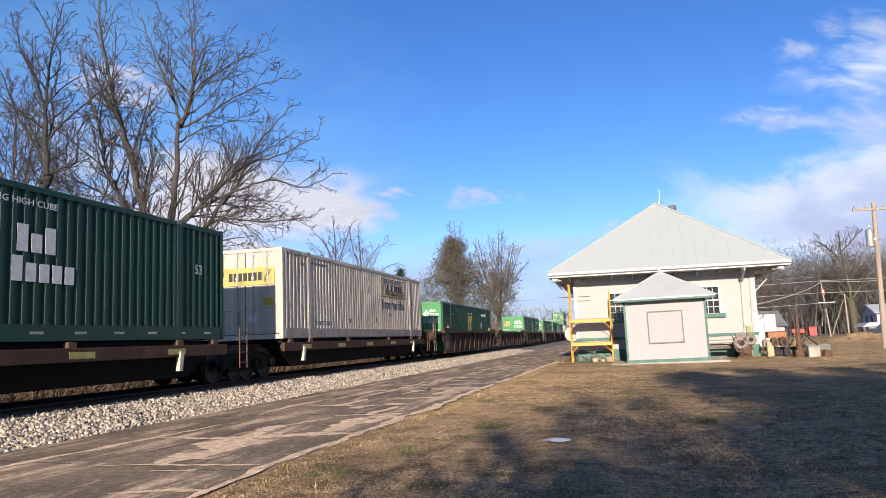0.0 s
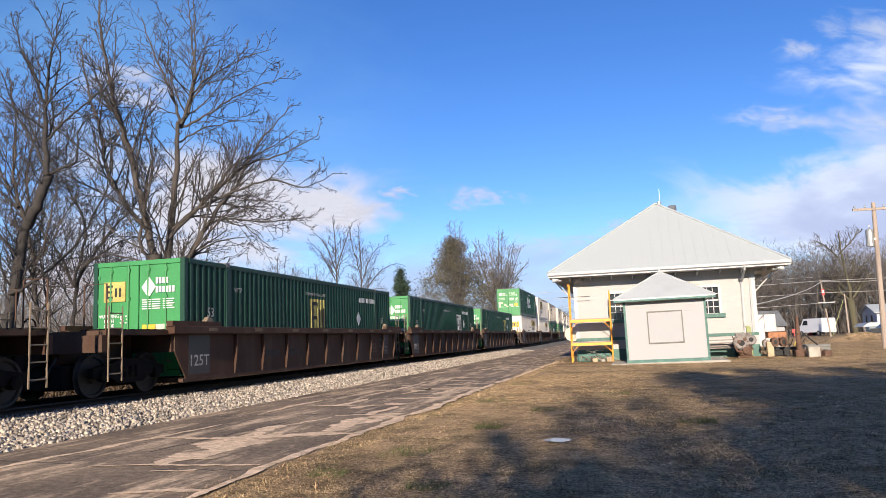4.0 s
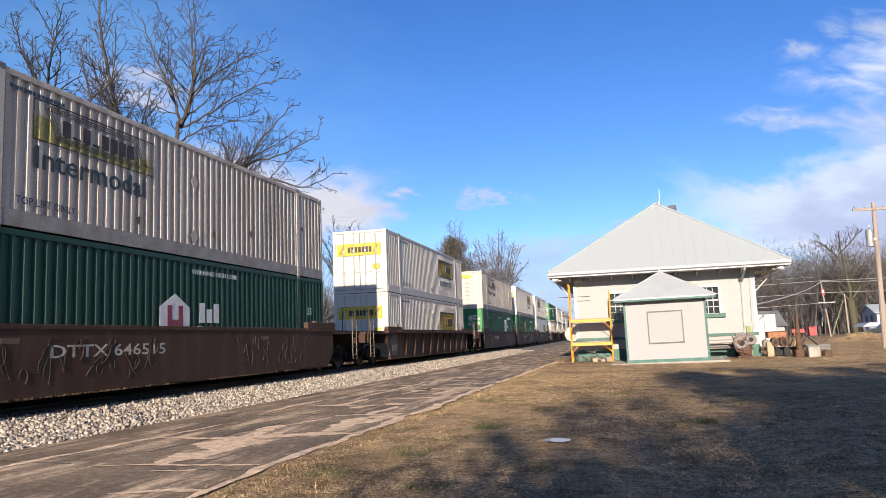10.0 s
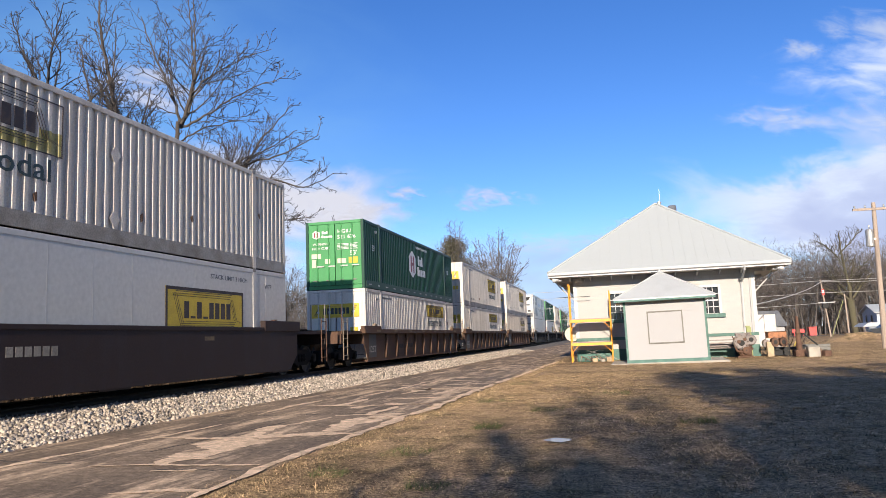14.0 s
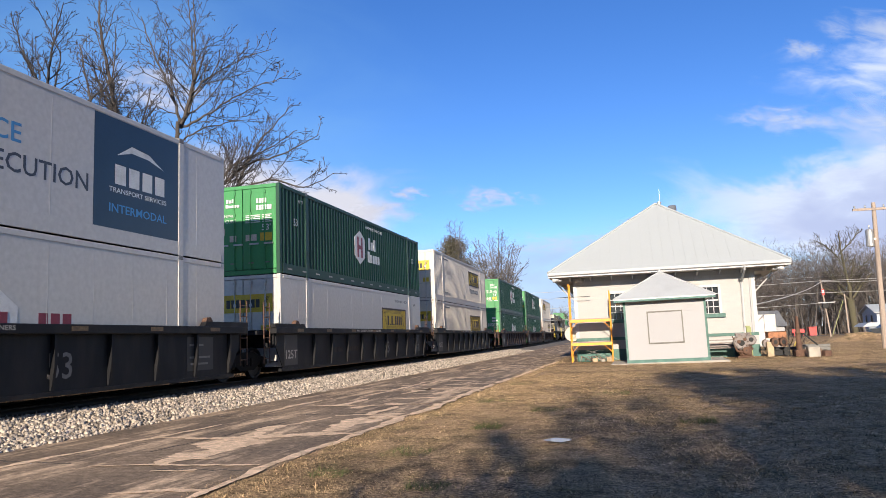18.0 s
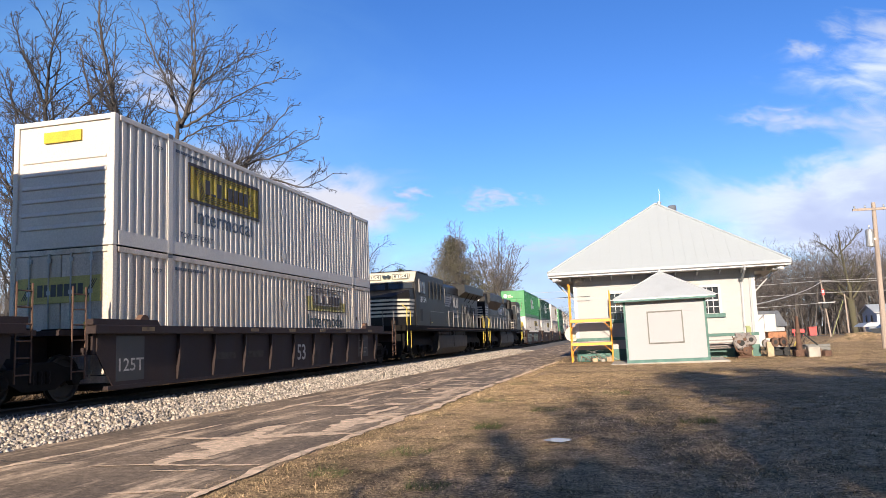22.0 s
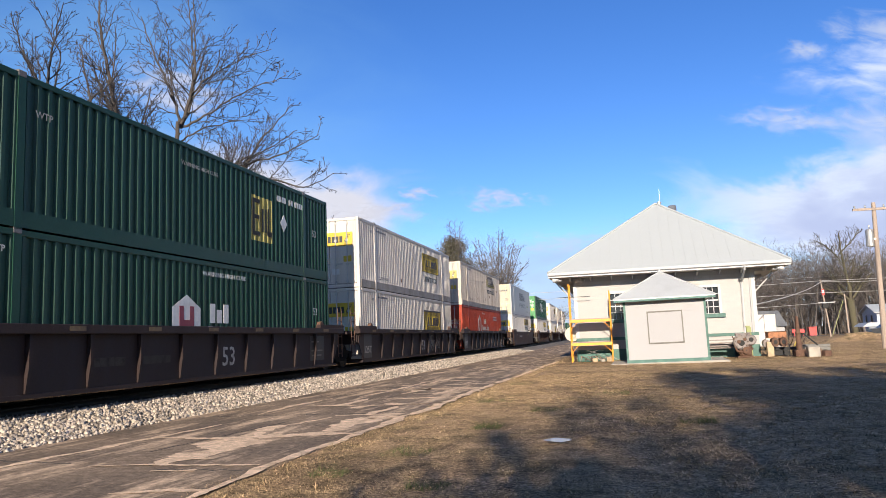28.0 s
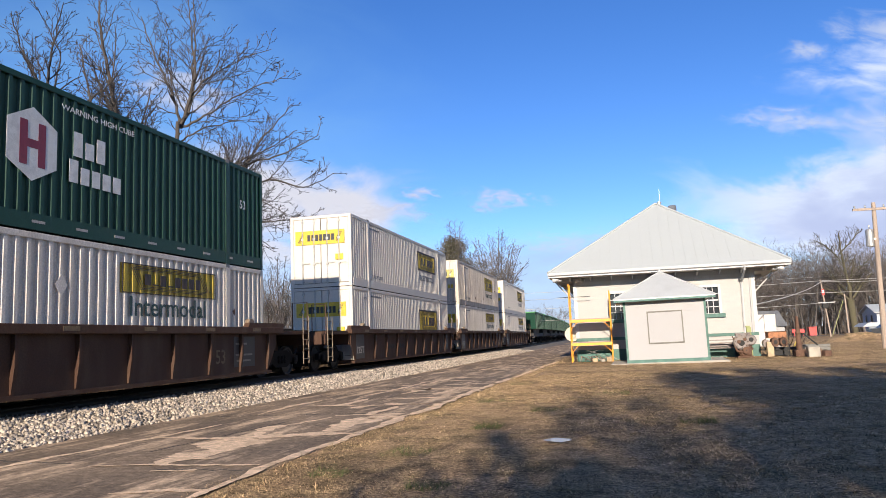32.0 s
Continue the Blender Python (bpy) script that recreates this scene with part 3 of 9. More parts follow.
for tx, ty, tr in ((-2.2, 10.9, 0.22), (-2.7, 8.6, 0.3), (-3.1, 7.2, 0.2), (-1.6, 13.5, 0.3), (-2.9, 15.5, 0.35), (-0.6, 17.0, 0.4), (-3.2, 21.0, 0.3), (0.8, 11.5, 0.25), (-1.9, 6.6, 0.2)):
    blades("grass_tuft", 420, tx - tr, tx + tr, ty - tr, ty + tr, 0.06, "small green tuft in the dry lawn", 1.0, M_GREENBLADE)

# crumpled sheet of paper on the lawn
sh = Shape()
pts = [(-0.19, 0.06), (-0.05, 0.10), (0.08, 0.07), (0.19, 0.0), (0.06, -0.07), (-0.08, -0.09)]
for i in range(6):
    a, b = pts[i], pts[(i + 1) % 6]
    sh.face((a[0], a[1], 0.03 + 0.02 * (i % 2)), (b[0], b[1], 0.03 + 0.02 * ((i + 1) % 2)), (0.0, 0.0, 0.065))
    sh.face((a[0], a[1], 0.018 + 0.02 * (i % 2)), (0.0, 0.0, 0.05), (b[0], b[1], 0.018 + 0.02 * ((i + 1) % 2)))
solid("paper_sheet", sh, M_PAPER, "crumpled white sheet of paper lying on the lawn", "paper", m=pose(-1.01, 9.32, 0.0))
# pale sand washed over the asphalt in bands
SANDS = []
def sand_band(pts, widths):
    """A band of sand along points (x, y) with its widths, its rim frayed and worn through in places."""
    sh = Shape()
    SANDS.append(pts)
    lift = 0.0085 + 0.004 * (len(SANDS) % 3)
    fine = []
    for k in range(len(pts) - 1):
        for i in range(26):
            u = i / 26
            fine.append((pts[k][0] + (pts[k + 1][0] - pts[k][0]) * u, pts[k][1] + (pts[k + 1][1] - pts[k][1]) * u, widths[k] + (widths[k + 1] - widths[k]) * u))
    fine.append((*pts[-1], widths[-1]))
    prev = None
    for i, (x, y, w) in enumerate(fine):
        a, b = fine[max(0, i - 1)], fine[min(len(fine) - 1, i + 1)]
        d = Vector((b[0] - a[0], b[1] - a[1])).normalized()
        nx, ny = d.y, -d.x
        w0, w1 = (1.55 * w * (0.45 + 0.7 * (noise.noise((x * 1.7, y * 1.3, k)) + 0.6 * noise.noise((x * 7.1, y * 2.9, k + 1)) + 0.2 * noise.noise((x * 19.0, y * 11.0, k + 2)))) for k in (1.0, 9.0))
        cur = ((x - nx * w0, y - ny * w0, lift), (x + nx * w1, y + ny * w1, lift)) if w0 + w1 > 0.02 else None
        if prev and cur:
            sh.face(prev[0], prev[1], cur[1], cur[0])
        prev = cur
    return solid("sand_band", sh, M_DIRT, "pale pinkish sand washed over the asphalt", "sand", group="sand bands on the platform")


sand_band([(-7.4, 6.6), (-7.31, 7.36), (-7.24, 8.32), (-7.09, 10.0), (-6.97, 11.63)], [0.12, 0.20, 0.13, 0.12, 0.05])
sand_band([(-6.21, 7.5), (-5.32, 7.63), (-4.52, 7.6), (-4.11, 7.65)], [0.03, 0.08, 0.05, 0.06])
sand_band([(-5.35, 7.6), (-5.42, 7.9), (-5.33, 8.58), (-5.55, 9.61), (-5.71, 11.31), (-5.35, 12.61)], [0.05, 0.16, 0.42, 0.46, 0.22, 0.03])
sand_band([(-7.09, 10.0), (-6.12, 9.86), (-5.54, 9.94), (-4.66, 10.25), (-3.95, 10.3)], [0.03, 0.13, 0.3, 0.16, 0.08])
sand_band([(-3.86, 4.5), (-3.89, 6.06), (-3.96, 7.45), (-3.98, 8.7), (-3.96, 11.6), (-3.92, 13.97), (-3.96, 18.62), (-3.92, 22.49), (-3.9, 30.0), (-3.85, 38.0)], [0.04, 0.06, 0.08, 0.10, 0.12, 0.13, 0.13, 0.12, 0.12, 0.12])
sand_band([(-4.54, 10.6), (-4.58, 11.6), (-4.64, 12.4), (-4.35, 12.7), (-4.05, 12.4)], [0.14, 0.3, 0.3, 0.2, 0.12])
sand_band([(-5.37, 8.08), (-4.93, 8.08)], [0.12, 0.04])
sand_band([(-5.27, 15.24), (-4.32, 14.93), (-3.95, 15.15)], [0.05, 0.14, 0.12])
sand_band([(-5.6, 14.3), (-5.42, 15.0)], [0.2, 0.05])
sand_band([(-5.69, 17.94), (-5.56, 19.7), (-4.9, 19.8), (-4.0, 19.7)], [0.08, 0.26, 0.14, 0.1])
sand_band([(-7.15, 13.21), (-7.26, 14.99), (-7.13, 16.84)], [0.08, 0.12, 0.06])
sand_band([(-6.6, 17.2), (-6.4, 19.5), (-6.5, 23.0)], [0.04, 0.16, 0.06])
sand_band([(-4.81, 6.07), (-4.29, 6.25), (-3.95, 6.3)], [0.05, 0.1, 0.08])
sand_band([(-5.19, 7.22), (-4.67, 7.27)], [0.03, 0.06])
joint = random.Random(12)
y0 = 12.9
while y0 < 40.0:
    xa, xb = joint.choice((-7.7, -6.8, -6.0, -5.4)), joint.choice((-5.0, -4.2, -4.0))
    sand_band([(xa, y0), ((xa + xb) / 2, y0 + joint.uniform(-0.15, 0.25)), (xb, y0 + joint.uniform(-0.2, 0.3))], [joint.uniform(0.04, 0.12), joint.uniform(0.10, 0.24), joint.uniform(0.05, 0.18)])
    if joint.random() < 0.5:
        sand_band([(xa + 0.6, y0), (xa + 0.7, y0 + 0.9), (xa + 0.65, y0 + 1.7)], [0.12, joint.uniform(0.08, 0.2), 0.05])
    y0 += joint.uniform(1.3, 2.4)
# cracks across the asphalt
for k, (x0, y0, x1, y1) in enumerate(((-5.2, 7.36, -3.95, 7.33), (-7.9, 7.9, -6.6, 7.7), (-8.0, 13.0, -4.2, 13.3), (-6.2, 8.6, -5.9, 12.0), (-7.9, 20.5, -4.2, 20.9))):
    pts = [(x0 + (x1 - x0) * i / 14 + 0.06 * noise.noise((i * 0.7, k, 0)), y0 + (y1 - y0) * i / 14 + 0.06 * noise.noise((i * 0.7, k, 4)), 0.004) for i in range(15)]
    solid("crack", Shape().tube(pts, 0.007, 4), M_DARK, "dark crack running across the asphalt", "crack", kind="structure")
# ---- railway depot ----
DX0, DX1, DY0, DY1 = -2.8, 5.6, 37.5, 55.0      # walls
EX0, EX1, EY0, EY1 = -3.92, 7.04, 36.2, 56.3    # eaves
EAVE_Z, APEX_Z = 4.33, 8.25
DMX = (EX0 + EX1) / 2
RUN = (EX1 - EX0) / 2
depot = thing("depot", "white wooden railway depot with a pale hipped metal roof", "building", pose(0, 0, 0))


def wall_with_hole(sh, x0, x1, z0, z1, y0, y1, hole=None):
    if not hole:
        sh.box(x0, x1, y0, y1, z0, z1)
        return
    a, b, c, d = hole
    sh.box(x0, a, y0, y1, z0, z1)
    sh.box(b, x1, y0, y1, z0, z1)
    sh.box(a, b, y0, y1, z0, c)
    sh.box(a, b, y0, y1, d, z1)


sh = Shape()
wall_with_hole(sh, DX0, 1.4, 0, 4.3, DY0, DY0 + 0.2, (-1.08, -0.34, 2.0, 3.24))
wall_with_hole(sh, 1.4, DX1, 0, 4.3, DY0, DY0 + 0.2, (3.22, 3.96, 2.08, 3.32))
part("front_wall", sh, M_DEPOT, depot)
part("track_side_wall", Shape().box(DX0, DX0 + 0.2, DY0 + 0.2, DY1 - 0.2, 0, 4.3), M_DEPOT, depot)
part("street_side_wall", Shape().box(DX1 - 0.2, DX1, DY0 + 0.2, DY1 - 0.2, 0, 4.3), M_DEPOT, depot)
part("back_wall", Shape().box(DX0, DX1, DY1 - 0.2, DY1, 0, 4.3), M_DEPOT, depot)
# hipped roof: two long slopes, two hips
ap0, ap1 = (DMX, EY0 + RUN, APEX_Z), (DMX, EY1 - RUN, APEX_Z)
c00, c10, c11, c01 = (EX0, EY0, EAVE_Z), (EX1, EY0, EAVE_Z), (EX1, EY1, EAVE_Z), (EX0, EY1, EAVE_Z)


def slab(pts, t=0.07):
    sh = Shape()
    lo = [(p[0], p[1], p[2] - t) for p in pts]
    sh.face(*pts)
    sh.face(*reversed(lo))
    for i in range(len(pts)):
        j = (i + 1) % len(pts)
        sh.face(pts[i], lo[i], lo[j], pts[j])
    return sh


part("front_roof_slope", slab([c00, c10, ap0]), M_ROOF, depot)
part("street_roof_slope", slab([c10, c11, ap1, ap0]), M_ROOF, depot)
part("back_roof_slope", slab([c11, c01, ap1]), M_ROOF, depot)
part("track_roof_slope", slab([c01, c00, ap0, ap1]), M_ROOF, depot)
# standing seams of the front hip
for i in range(1, 22):
    x = EX0 + (EX1 - EX0) * i / 22
    top = 1 - abs(x - DMX) / RUN
    a = Vector((x, EY0, EAVE_Z + 0.012))
    b = Vector((x, EY0 + RUN * top, EAVE_Z + (APEX_Z - EAVE_Z) * top + 0.012))
    part("roof_seam", Shape().tube([a, b], 0.0035, 4), M_ROOF, depot)
for c, ap in ((c00, ap0), (c10, ap0)):
    part("hip_cap", Shape().tube([(c[0], c[1], c[2] + 0.01), (ap[0], ap[1], ap[2] + 0.02)], 0.06, 6), M_ROOF, depot)
part("ridge_cap", Shape().tube([ap0, ap1], 0.07, 6), M_ROOF, depot)
# fascia, gutter, soffit
part("front_fascia", Shape().box(EX0, EX1, EY0 + 0.01, EY0 + 0.05, EAVE_Z - 0.24, EAVE_Z - 0.07), M_TRIMWHITE, depot)
part("street_fascia", Shape().box(EX1 - 0.05, EX1 - 0.01, EY0 + 0.05, EY1, EAVE_Z - 0.24, EAVE_Z - 0.07), M_TRIMWHITE, depot)
part("track_fascia", Shape().box(EX0 + 0.01, EX0 + 0.05, EY0 + 0.05, EY1, EAVE_Z - 0.24, EAVE_Z - 0.07), M_TRIMWHITE, depot)
part("gutter", Shape().prism([(EY0 - 0.11, EAVE_Z - 0.04), (EY0 - 0.10, EAVE_Z - 0.13), (EY0 - 0.05, EAVE_Z - 0.16), (EY0 + 0.008, EAVE_Z - 0.15), (EY0 + 0.008, EAVE_Z - 0.04), (EY0 - 0.01, EAVE_Z - 0.04), (EY0 - 0.02, EAVE_Z - 0.13), (EY0 - 0.09, EAVE_Z - 0.11), (EY0 - 0.09, EAVE_Z - 0.04)], "x", EX0, EX1), M_TRIMWHITE, depot)
sof = Shape()
sof.box(EX0 + 0.06, EX1 - 0.06, EY0 + 0.06, DY0, EAVE_Z - 0.22, EAVE_Z - 0.18)
sof.box(EX0 + 0.06, DX0, DY0, EY1, EAVE_Z - 0.22, EAVE_Z - 0.18)
sof.box(DX1, EX1 - 0.06, DY0, EY1, EAVE_Z - 0.22, EAVE_Z - 0.18)
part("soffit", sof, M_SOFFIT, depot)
for i in range(1, 11):
    x = EX0 + (EX1 - EX0) * i / 11
    part("rafter_tail", Shape().prism([(EY0 + 0.1, EAVE_Z - 0.222), (DY0 - 0.002, EAVE_Z - 0.222), (DY0 - 0.002, EAVE_Z - 0.42), (EY0 + 0.25, EAVE_Z - 0.28)], "x", x - 0.03, x + 0.03), M_TRIMWHITE, depot)
# curved brackets at the corners
for bx, sx in ((DX0, -1), (DX1, 1)):
    for by in (DY0 + 0.12, DY0 + 4.5, DY0 + 9):
        pts = [(bx, by, 3.0), (bx + sx * 0.25, by, 3.25), (bx + sx * 0.6, by, 3.6), (bx + sx * 1.0, by, EAVE_Z - 0.24)]
        br = part("eave_bracket", Shape().tube(pts, 0.035, 6), M_SOFFIT, depot)
        part("bracket_arm", Shape().box(min(bx, bx + sx * 1.05), max(bx, bx + sx * 1.05), by - 0.05, by + 0.05, EAVE_Z - 0.35, EAVE_Z - 0.225), M_TRIMWHITE, br)
part("wall_base_board", Shape().box(DX0 - 0.02, DX1 + 0.02, DY0 - 0.04, DY0 - 0.002, 0.0, 0.55), M_TRIMGREEN, depot, "faded green base board")
part("wall_band", Shape().box(DX0 - 0.02, DX1 + 0.02, DY0 - 0.05, DY0 - 0.002, 0.98, 1.12), M_TRIMGREEN, depot, "weathered grey-green band")
part("corner_board", Shape().box(DX1 - 0.14, DX1 + 0.03, DY0 - 0.03, DY0 - 0.002, 1.13, 4.1), M_TRIMWHITE, depot)
part("corner_board", Shape().box(DX0 - 0.03, DX0 + 0.14, DY0 - 0.03, DY0 - 0.002, 1.13, 4.1), M_TRIMWHITE, depot)
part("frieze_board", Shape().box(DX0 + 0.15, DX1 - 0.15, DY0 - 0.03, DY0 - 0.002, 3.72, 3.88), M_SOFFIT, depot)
# clapboards of the front wall, each lapped over the next
for i in range(22):
    z = 1.14 + i * 0.117
    for xa, xb in (((DX0 + 0.15, -1.22), (-0.2, 3.08), (4.1, DX1 - 0.15)) if 1.8 < z + 0.06 < 3.45 else ((DX0 + 0.15, DX1 - 0.15),)):
        part("clapboard", Shape().prism([(DY0 - 0.001, z), (DY0 - 0.011, z), (DY0 - 0.004, z + 0.117), (DY0 - 0.001, z + 0.117)], "x", xa, xb), M_DEPOT, depot)


def sash_window(parent, x0, x1, z0, z1, y, rows, cols, sill=True):
    win = part("window", Shape().box(x0 - 0.12, x0, y - 0.05, y, z0 - 0.02, z1 + 0.12).box(x1, x1 + 0.12, y - 0.05, y, z0 - 0.02, z1 + 0.12).box(x0, x1, y - 0.05, y, z1, z1 + 0.12), M_TRIMWHITE, parent, "white framed sash window")
    part("pane", Shape().box(x0, x1, y + 0.06, y + 0.075, z0, z1), M_GLASS, win, "dark reflecting glass")
    for i in range(1, cols):
        x = x0 + (x1 - x0) * i / cols
        part("muntin", Shape().box(x - 0.015, x + 0.015, y + 0.035, y + 0.06, z0, z1), M_TRIMWHITE, win)
    for i in range(1, rows):
        z = z0 + (z1 - z0) * i / rows
        w = 0.03 if i == rows // 2 else 0.015
        part("muntin", Shape().box(x0, x1, y + 0.03, y + 0.058, z - w, z + w), M_TRIMWHITE, win)
    if sill:
        part("window_sill", Shape().box(x0 - 0.25, x1 + 0.25, y - 0.12, y, z0 - 0.2, z0 - 0.02), M_TRIMGREEN, win, "green painted sill")
    return win


sash_window(depot, 3.22, 3.96, 2.08, 3.32, DY0, 4, 3)
sash_window(depot, -1.08, -0.34, 2.0, 3.24, DY0, 4, 3)
# downspout with its elbow
part("downspout", Shape().tube([(5.05, EY0 - 0.05, EAVE_Z - 0.15), (5.05, EY0 + 0.02, EAVE_Z - 0.35), (5.02, DY0 - 0.15, 3.5), (5.02, DY0 - 0.07, 3.2), (5.0, DY0 - 0.07, 0.3)], 0.05, 6), M_TRIMWHITE, depot)
part("conduit", Shape().tube([(DX1 - 0.2, DY0 - 0.06, 4.0), (DX1 - 0.25, DY0 - 0.06, 1.1)], 0.02, 5), M_TRIMWHITE, depot)
# chimney, vent and aerial behind the peak
part("chimney", Shape().box(DMX + 0.75, DMX + 1.2, 43.6, 44.1, 7.3, 8.42, 0.06), M_BLUEGREY, depot, "small dark chimney")
part("roof_vent", Shape().lathe([(8.1, 0.09), (8.45, 0.09), (8.46, 0.13), (8.52, 0.13)], "z", 10, (DMX + 0.25, 42.8, 0)), M_STEEL, depot)
part("aerial", Shape().tube([(DMX + 0.25, 41.9, 8.2), (DMX + 0.25, 41.9, 9.15)], 0.008, 5), M_STEEL, depot)
# flood lamps and cable under the eaves
def flood_lamp(x, y, z, turn):
    lamp = thing("flood_lamp", "pair of white flood lamps under the depot's eave", "lamp", pose(x, y, z, 0, 0, turn), "flood lamps under the eaves")
    part("junction_box", Shape().box(-0.07, 0.07, -0.05, 0.05, -0.03, 0.05, 0.01), M_TRIMWHITE, lamp)
    for sx in (-1, 1):
        h = part("lamp_head", Shape().lathe([(-0.12, 0.055), (0.0, 0.06), (0.06, 0.10), (0.16, 0.11)], "y", 10, (sx * 0.16, -0.08, -0.06)), M_TRIMWHITE, lamp)
        part("lens", Shape().lathe([(0.16, 0.095), (0.165, 0.095)], "y", 10, (sx * 0.16, -0.08, -0.06)), M_GLASS, h)
    return lamp
flood_lamp(-3.55, 36.45, EAVE_Z - 0.3, 70)
flood_lamp(6.55, 36.55, EAVE_Z - 0.3, -60)
flood_lamp(-2.5, 37.3, EAVE_Z - 0.3, 60)
# round white sign plate beyond the scaffold at the depot's corner
sg = thing("round_sign", "round cream sign board on a post at the depot's corner", "sign", pose(-3.05, 37.9, 0))
part("disc", Shape().lathe([(-0.02, 0.36), (0.02, 0.36)], "y", 24, (0, 0, 1.35)), M_NOSEWHITE, sg)
part("post", Shape().tube([(0, 0.05, 0), (0, 0.05, 1.35)], 0.04, 8), M_CONCRETE, sg)

# ---- scaffold before the depot's wall ----
scaf = thing("scaffold", "orange steel scaffold frame with two planked levels", "scaffold", pose(-2.0, 36.6, 0))
for x in (-0.98, 0.92):
    for y in (-0.35, 0.35):
        part("upright", Shape().tube([(x, y, 0.0), (x, y, 3.75 if x < 0 else 3.35)], 0.028, 8), M_ORANGE, scaf)
    for z in (0.35, 0.9, 1.5, 2.1, 2.7, 3.2):
        part("rung", Shape().tube([(x, -0.35, z), (x, 0.35, z)], 0.02, 6), M_ORANGE, scaf)
for z in (0.86, 1.97):
    for y in (-0.36, 0.36):
        part("side_rail", Shape().box(-0.98, 0.92, y - 0.02, y + 0.02, z - 0.08, z + 0.05), M_ORANGE, scaf)
    for i in range(3):
        y = -0.33 + i * 0.225
        part("plank", Shape().box(-1.0, 0.94, y, y + 0.2, z + 0.052, z + 0.09), M_WOODPOLE, scaf, "weathered scaffold plank")
    for sx in (-1, 1):
        a = -0.98 if sx < 0 else 0.92
        part("knee_brace", Shape().tube([(a, -0.36, z - 0.42), (a - sx * 0.35, -0.36, z - 0.07)], 0.018, 6), M_ORANGE, scaf)
part("cross_brace", Shape().tube([(-0.98, 0.36, 0.1), (0.92, 0.36, 0.8)], 0.012, 5), M_STEEL, scaf)
part("cross_brace", Shape().tube([(-0.98, 0.36, 0.8), (0.92, 0.36, 0.1)], 0.012, 5), M_STEEL, scaf)
part("top_bar", Shape().tube([(-1.6, 0.36, 3.15), (0.0, 0.36, 3.15)], 0.015, 5), M_DARK, scaf)

# ---- white shed ----
shed = thing("shed", "small white clapboard shed with green corners and a grey pyramid roof", "shed", pose(0, 32.6, 0, 0, -0.6, 0))
SX0, SX1, SD, SH = -0.36, 2.92, 3.2, 2.72
sh = Shape()
part("front_wall", Shape().box(SX0, SX1, 0.0, 0.1, 0.05, SH), M_SIDING, shed)
part("back_wall", Shape().box(SX0, SX1, SD - 0.1, SD, 0.05, SH), M_SIDING, shed)
part("side_wall", Shape().box(SX0, SX0 + 0.1, 0.1, SD - 0.1, 0.05, SH), M_SIDING, shed)
part("side_wall", Shape().box(SX1 - 0.1, SX1, 0.1, SD - 0.1, 0.05, SH), M_SIDING, shed)
for i in range(21):
    z = 0.16 + i * 0.122
    segs = ((SX0 + 0.06, 0.56), (1.98, SX1 - 0.06)) if 0.80 < z + 0.06 < 2.16 else ((SX0 + 0.06, SX1 - 0.06),)
    for xa, xb in segs:
        part("clapboard", Shape().prism([(-0.001, z), (-0.015, z), (-0.005, z + 0.122), (-0.001, z + 0.122)], "x", xa, xb), M_SIDING, shed)
for x in (SX0 - 0.03, SX1 - 0.06):
    part("corner_board", Shape().box(x, x + 0.09, -0.035, 0.08, 0.05, SH), M_TRIMGREEN, shed, "green corner board")
for i in range(21):
    z = 0.16 + i * 0.122
    part("clapboard", Shape().prism([(SX0 + 0.001, z), (SX0 - 0.02, z), (SX0 - 0.005, z + 0.122), (SX0 + 0.001, z + 0.122)], "y", 0.1, SD), M_SIDING, shed)
part("skirt_board", Shape().box(SX0 - 0.04, SX1 + 0.04, -0.045, -0.002, -0.08, 0.155), M_TRIMGREEN, shed, "green skirt board")
# blind hatch with a raised frame
hx0, hx1, hz0, hz1 = 0.60, 1.94, 0.85, 2.11
hatch = part("hatch", Shape().box(hx0, hx1, -0.02, -0.001, hz0, hz1), M_SIDING, shed, "plain white boarded hatch")
part("hatch_frame", Shape().box(hx0 - 0.05, hx0 - 0.001, -0.045, -0.001, hz0 - 0.05, hz1 + 0.05).box(hx1 + 0.001, hx1 + 0.05, -0.045, -0.001, hz0 - 0.05, hz1 + 0.05), M_FRAME, hatch)
part("hatch_frame", Shape().box(hx0, hx1, -0.045, -0.001, hz1 + 0.001, hz1 + 0.05), M_FRAME, hatch)
part("hatch_frame", Shape().box(hx0, hx1, -0.045, -0.001, hz0 - 0.05, hz0 - 0.001), M_FRAME, hatch)
# pyramid roof
ov = 0.40
r0, r1, r2, r3 = (SX0 - ov, -ov, SH + 0.0), (SX1 + ov, -ov, SH + 0.0), (SX1 + ov, SD + ov, SH + 0.0), (SX0 - ov, SD + ov, SH + 0.0)
rp = ((SX0 + SX1) / 2, SD / 2, SH + 1.2)
for a, b in ((r0, r1), (r1, r2), (r2, r3), (r3, r0)):
    part("roof_slope", slab([a, b, rp], 0.05), M_SHEDROOF, shed)
for c in (r0, r1, r2, r3):
    part("hip_cap", Shape().tube([(c[0], c[1], c[2] + 0.005), (rp[0], rp[1], rp[2] + 0.01)], 0.035, 6), M_SHEDROOF, shed)
part("finial", Shape().lathe([(SH + 1.15, 0.12), (SH + 1.3, 0.05), (SH + 1.34, 0.05)], "z", 8, (rp[0], rp[1], 0)), M_SHEDROOF, shed)
part("eave_board", Shape().box(SX0 - ov, SX1 + ov, -ov + 0.005, -ov + 0.03, SH - 0.13, SH - 0.045), M_TRIMGREEN, shed, "thin dark green eave board")
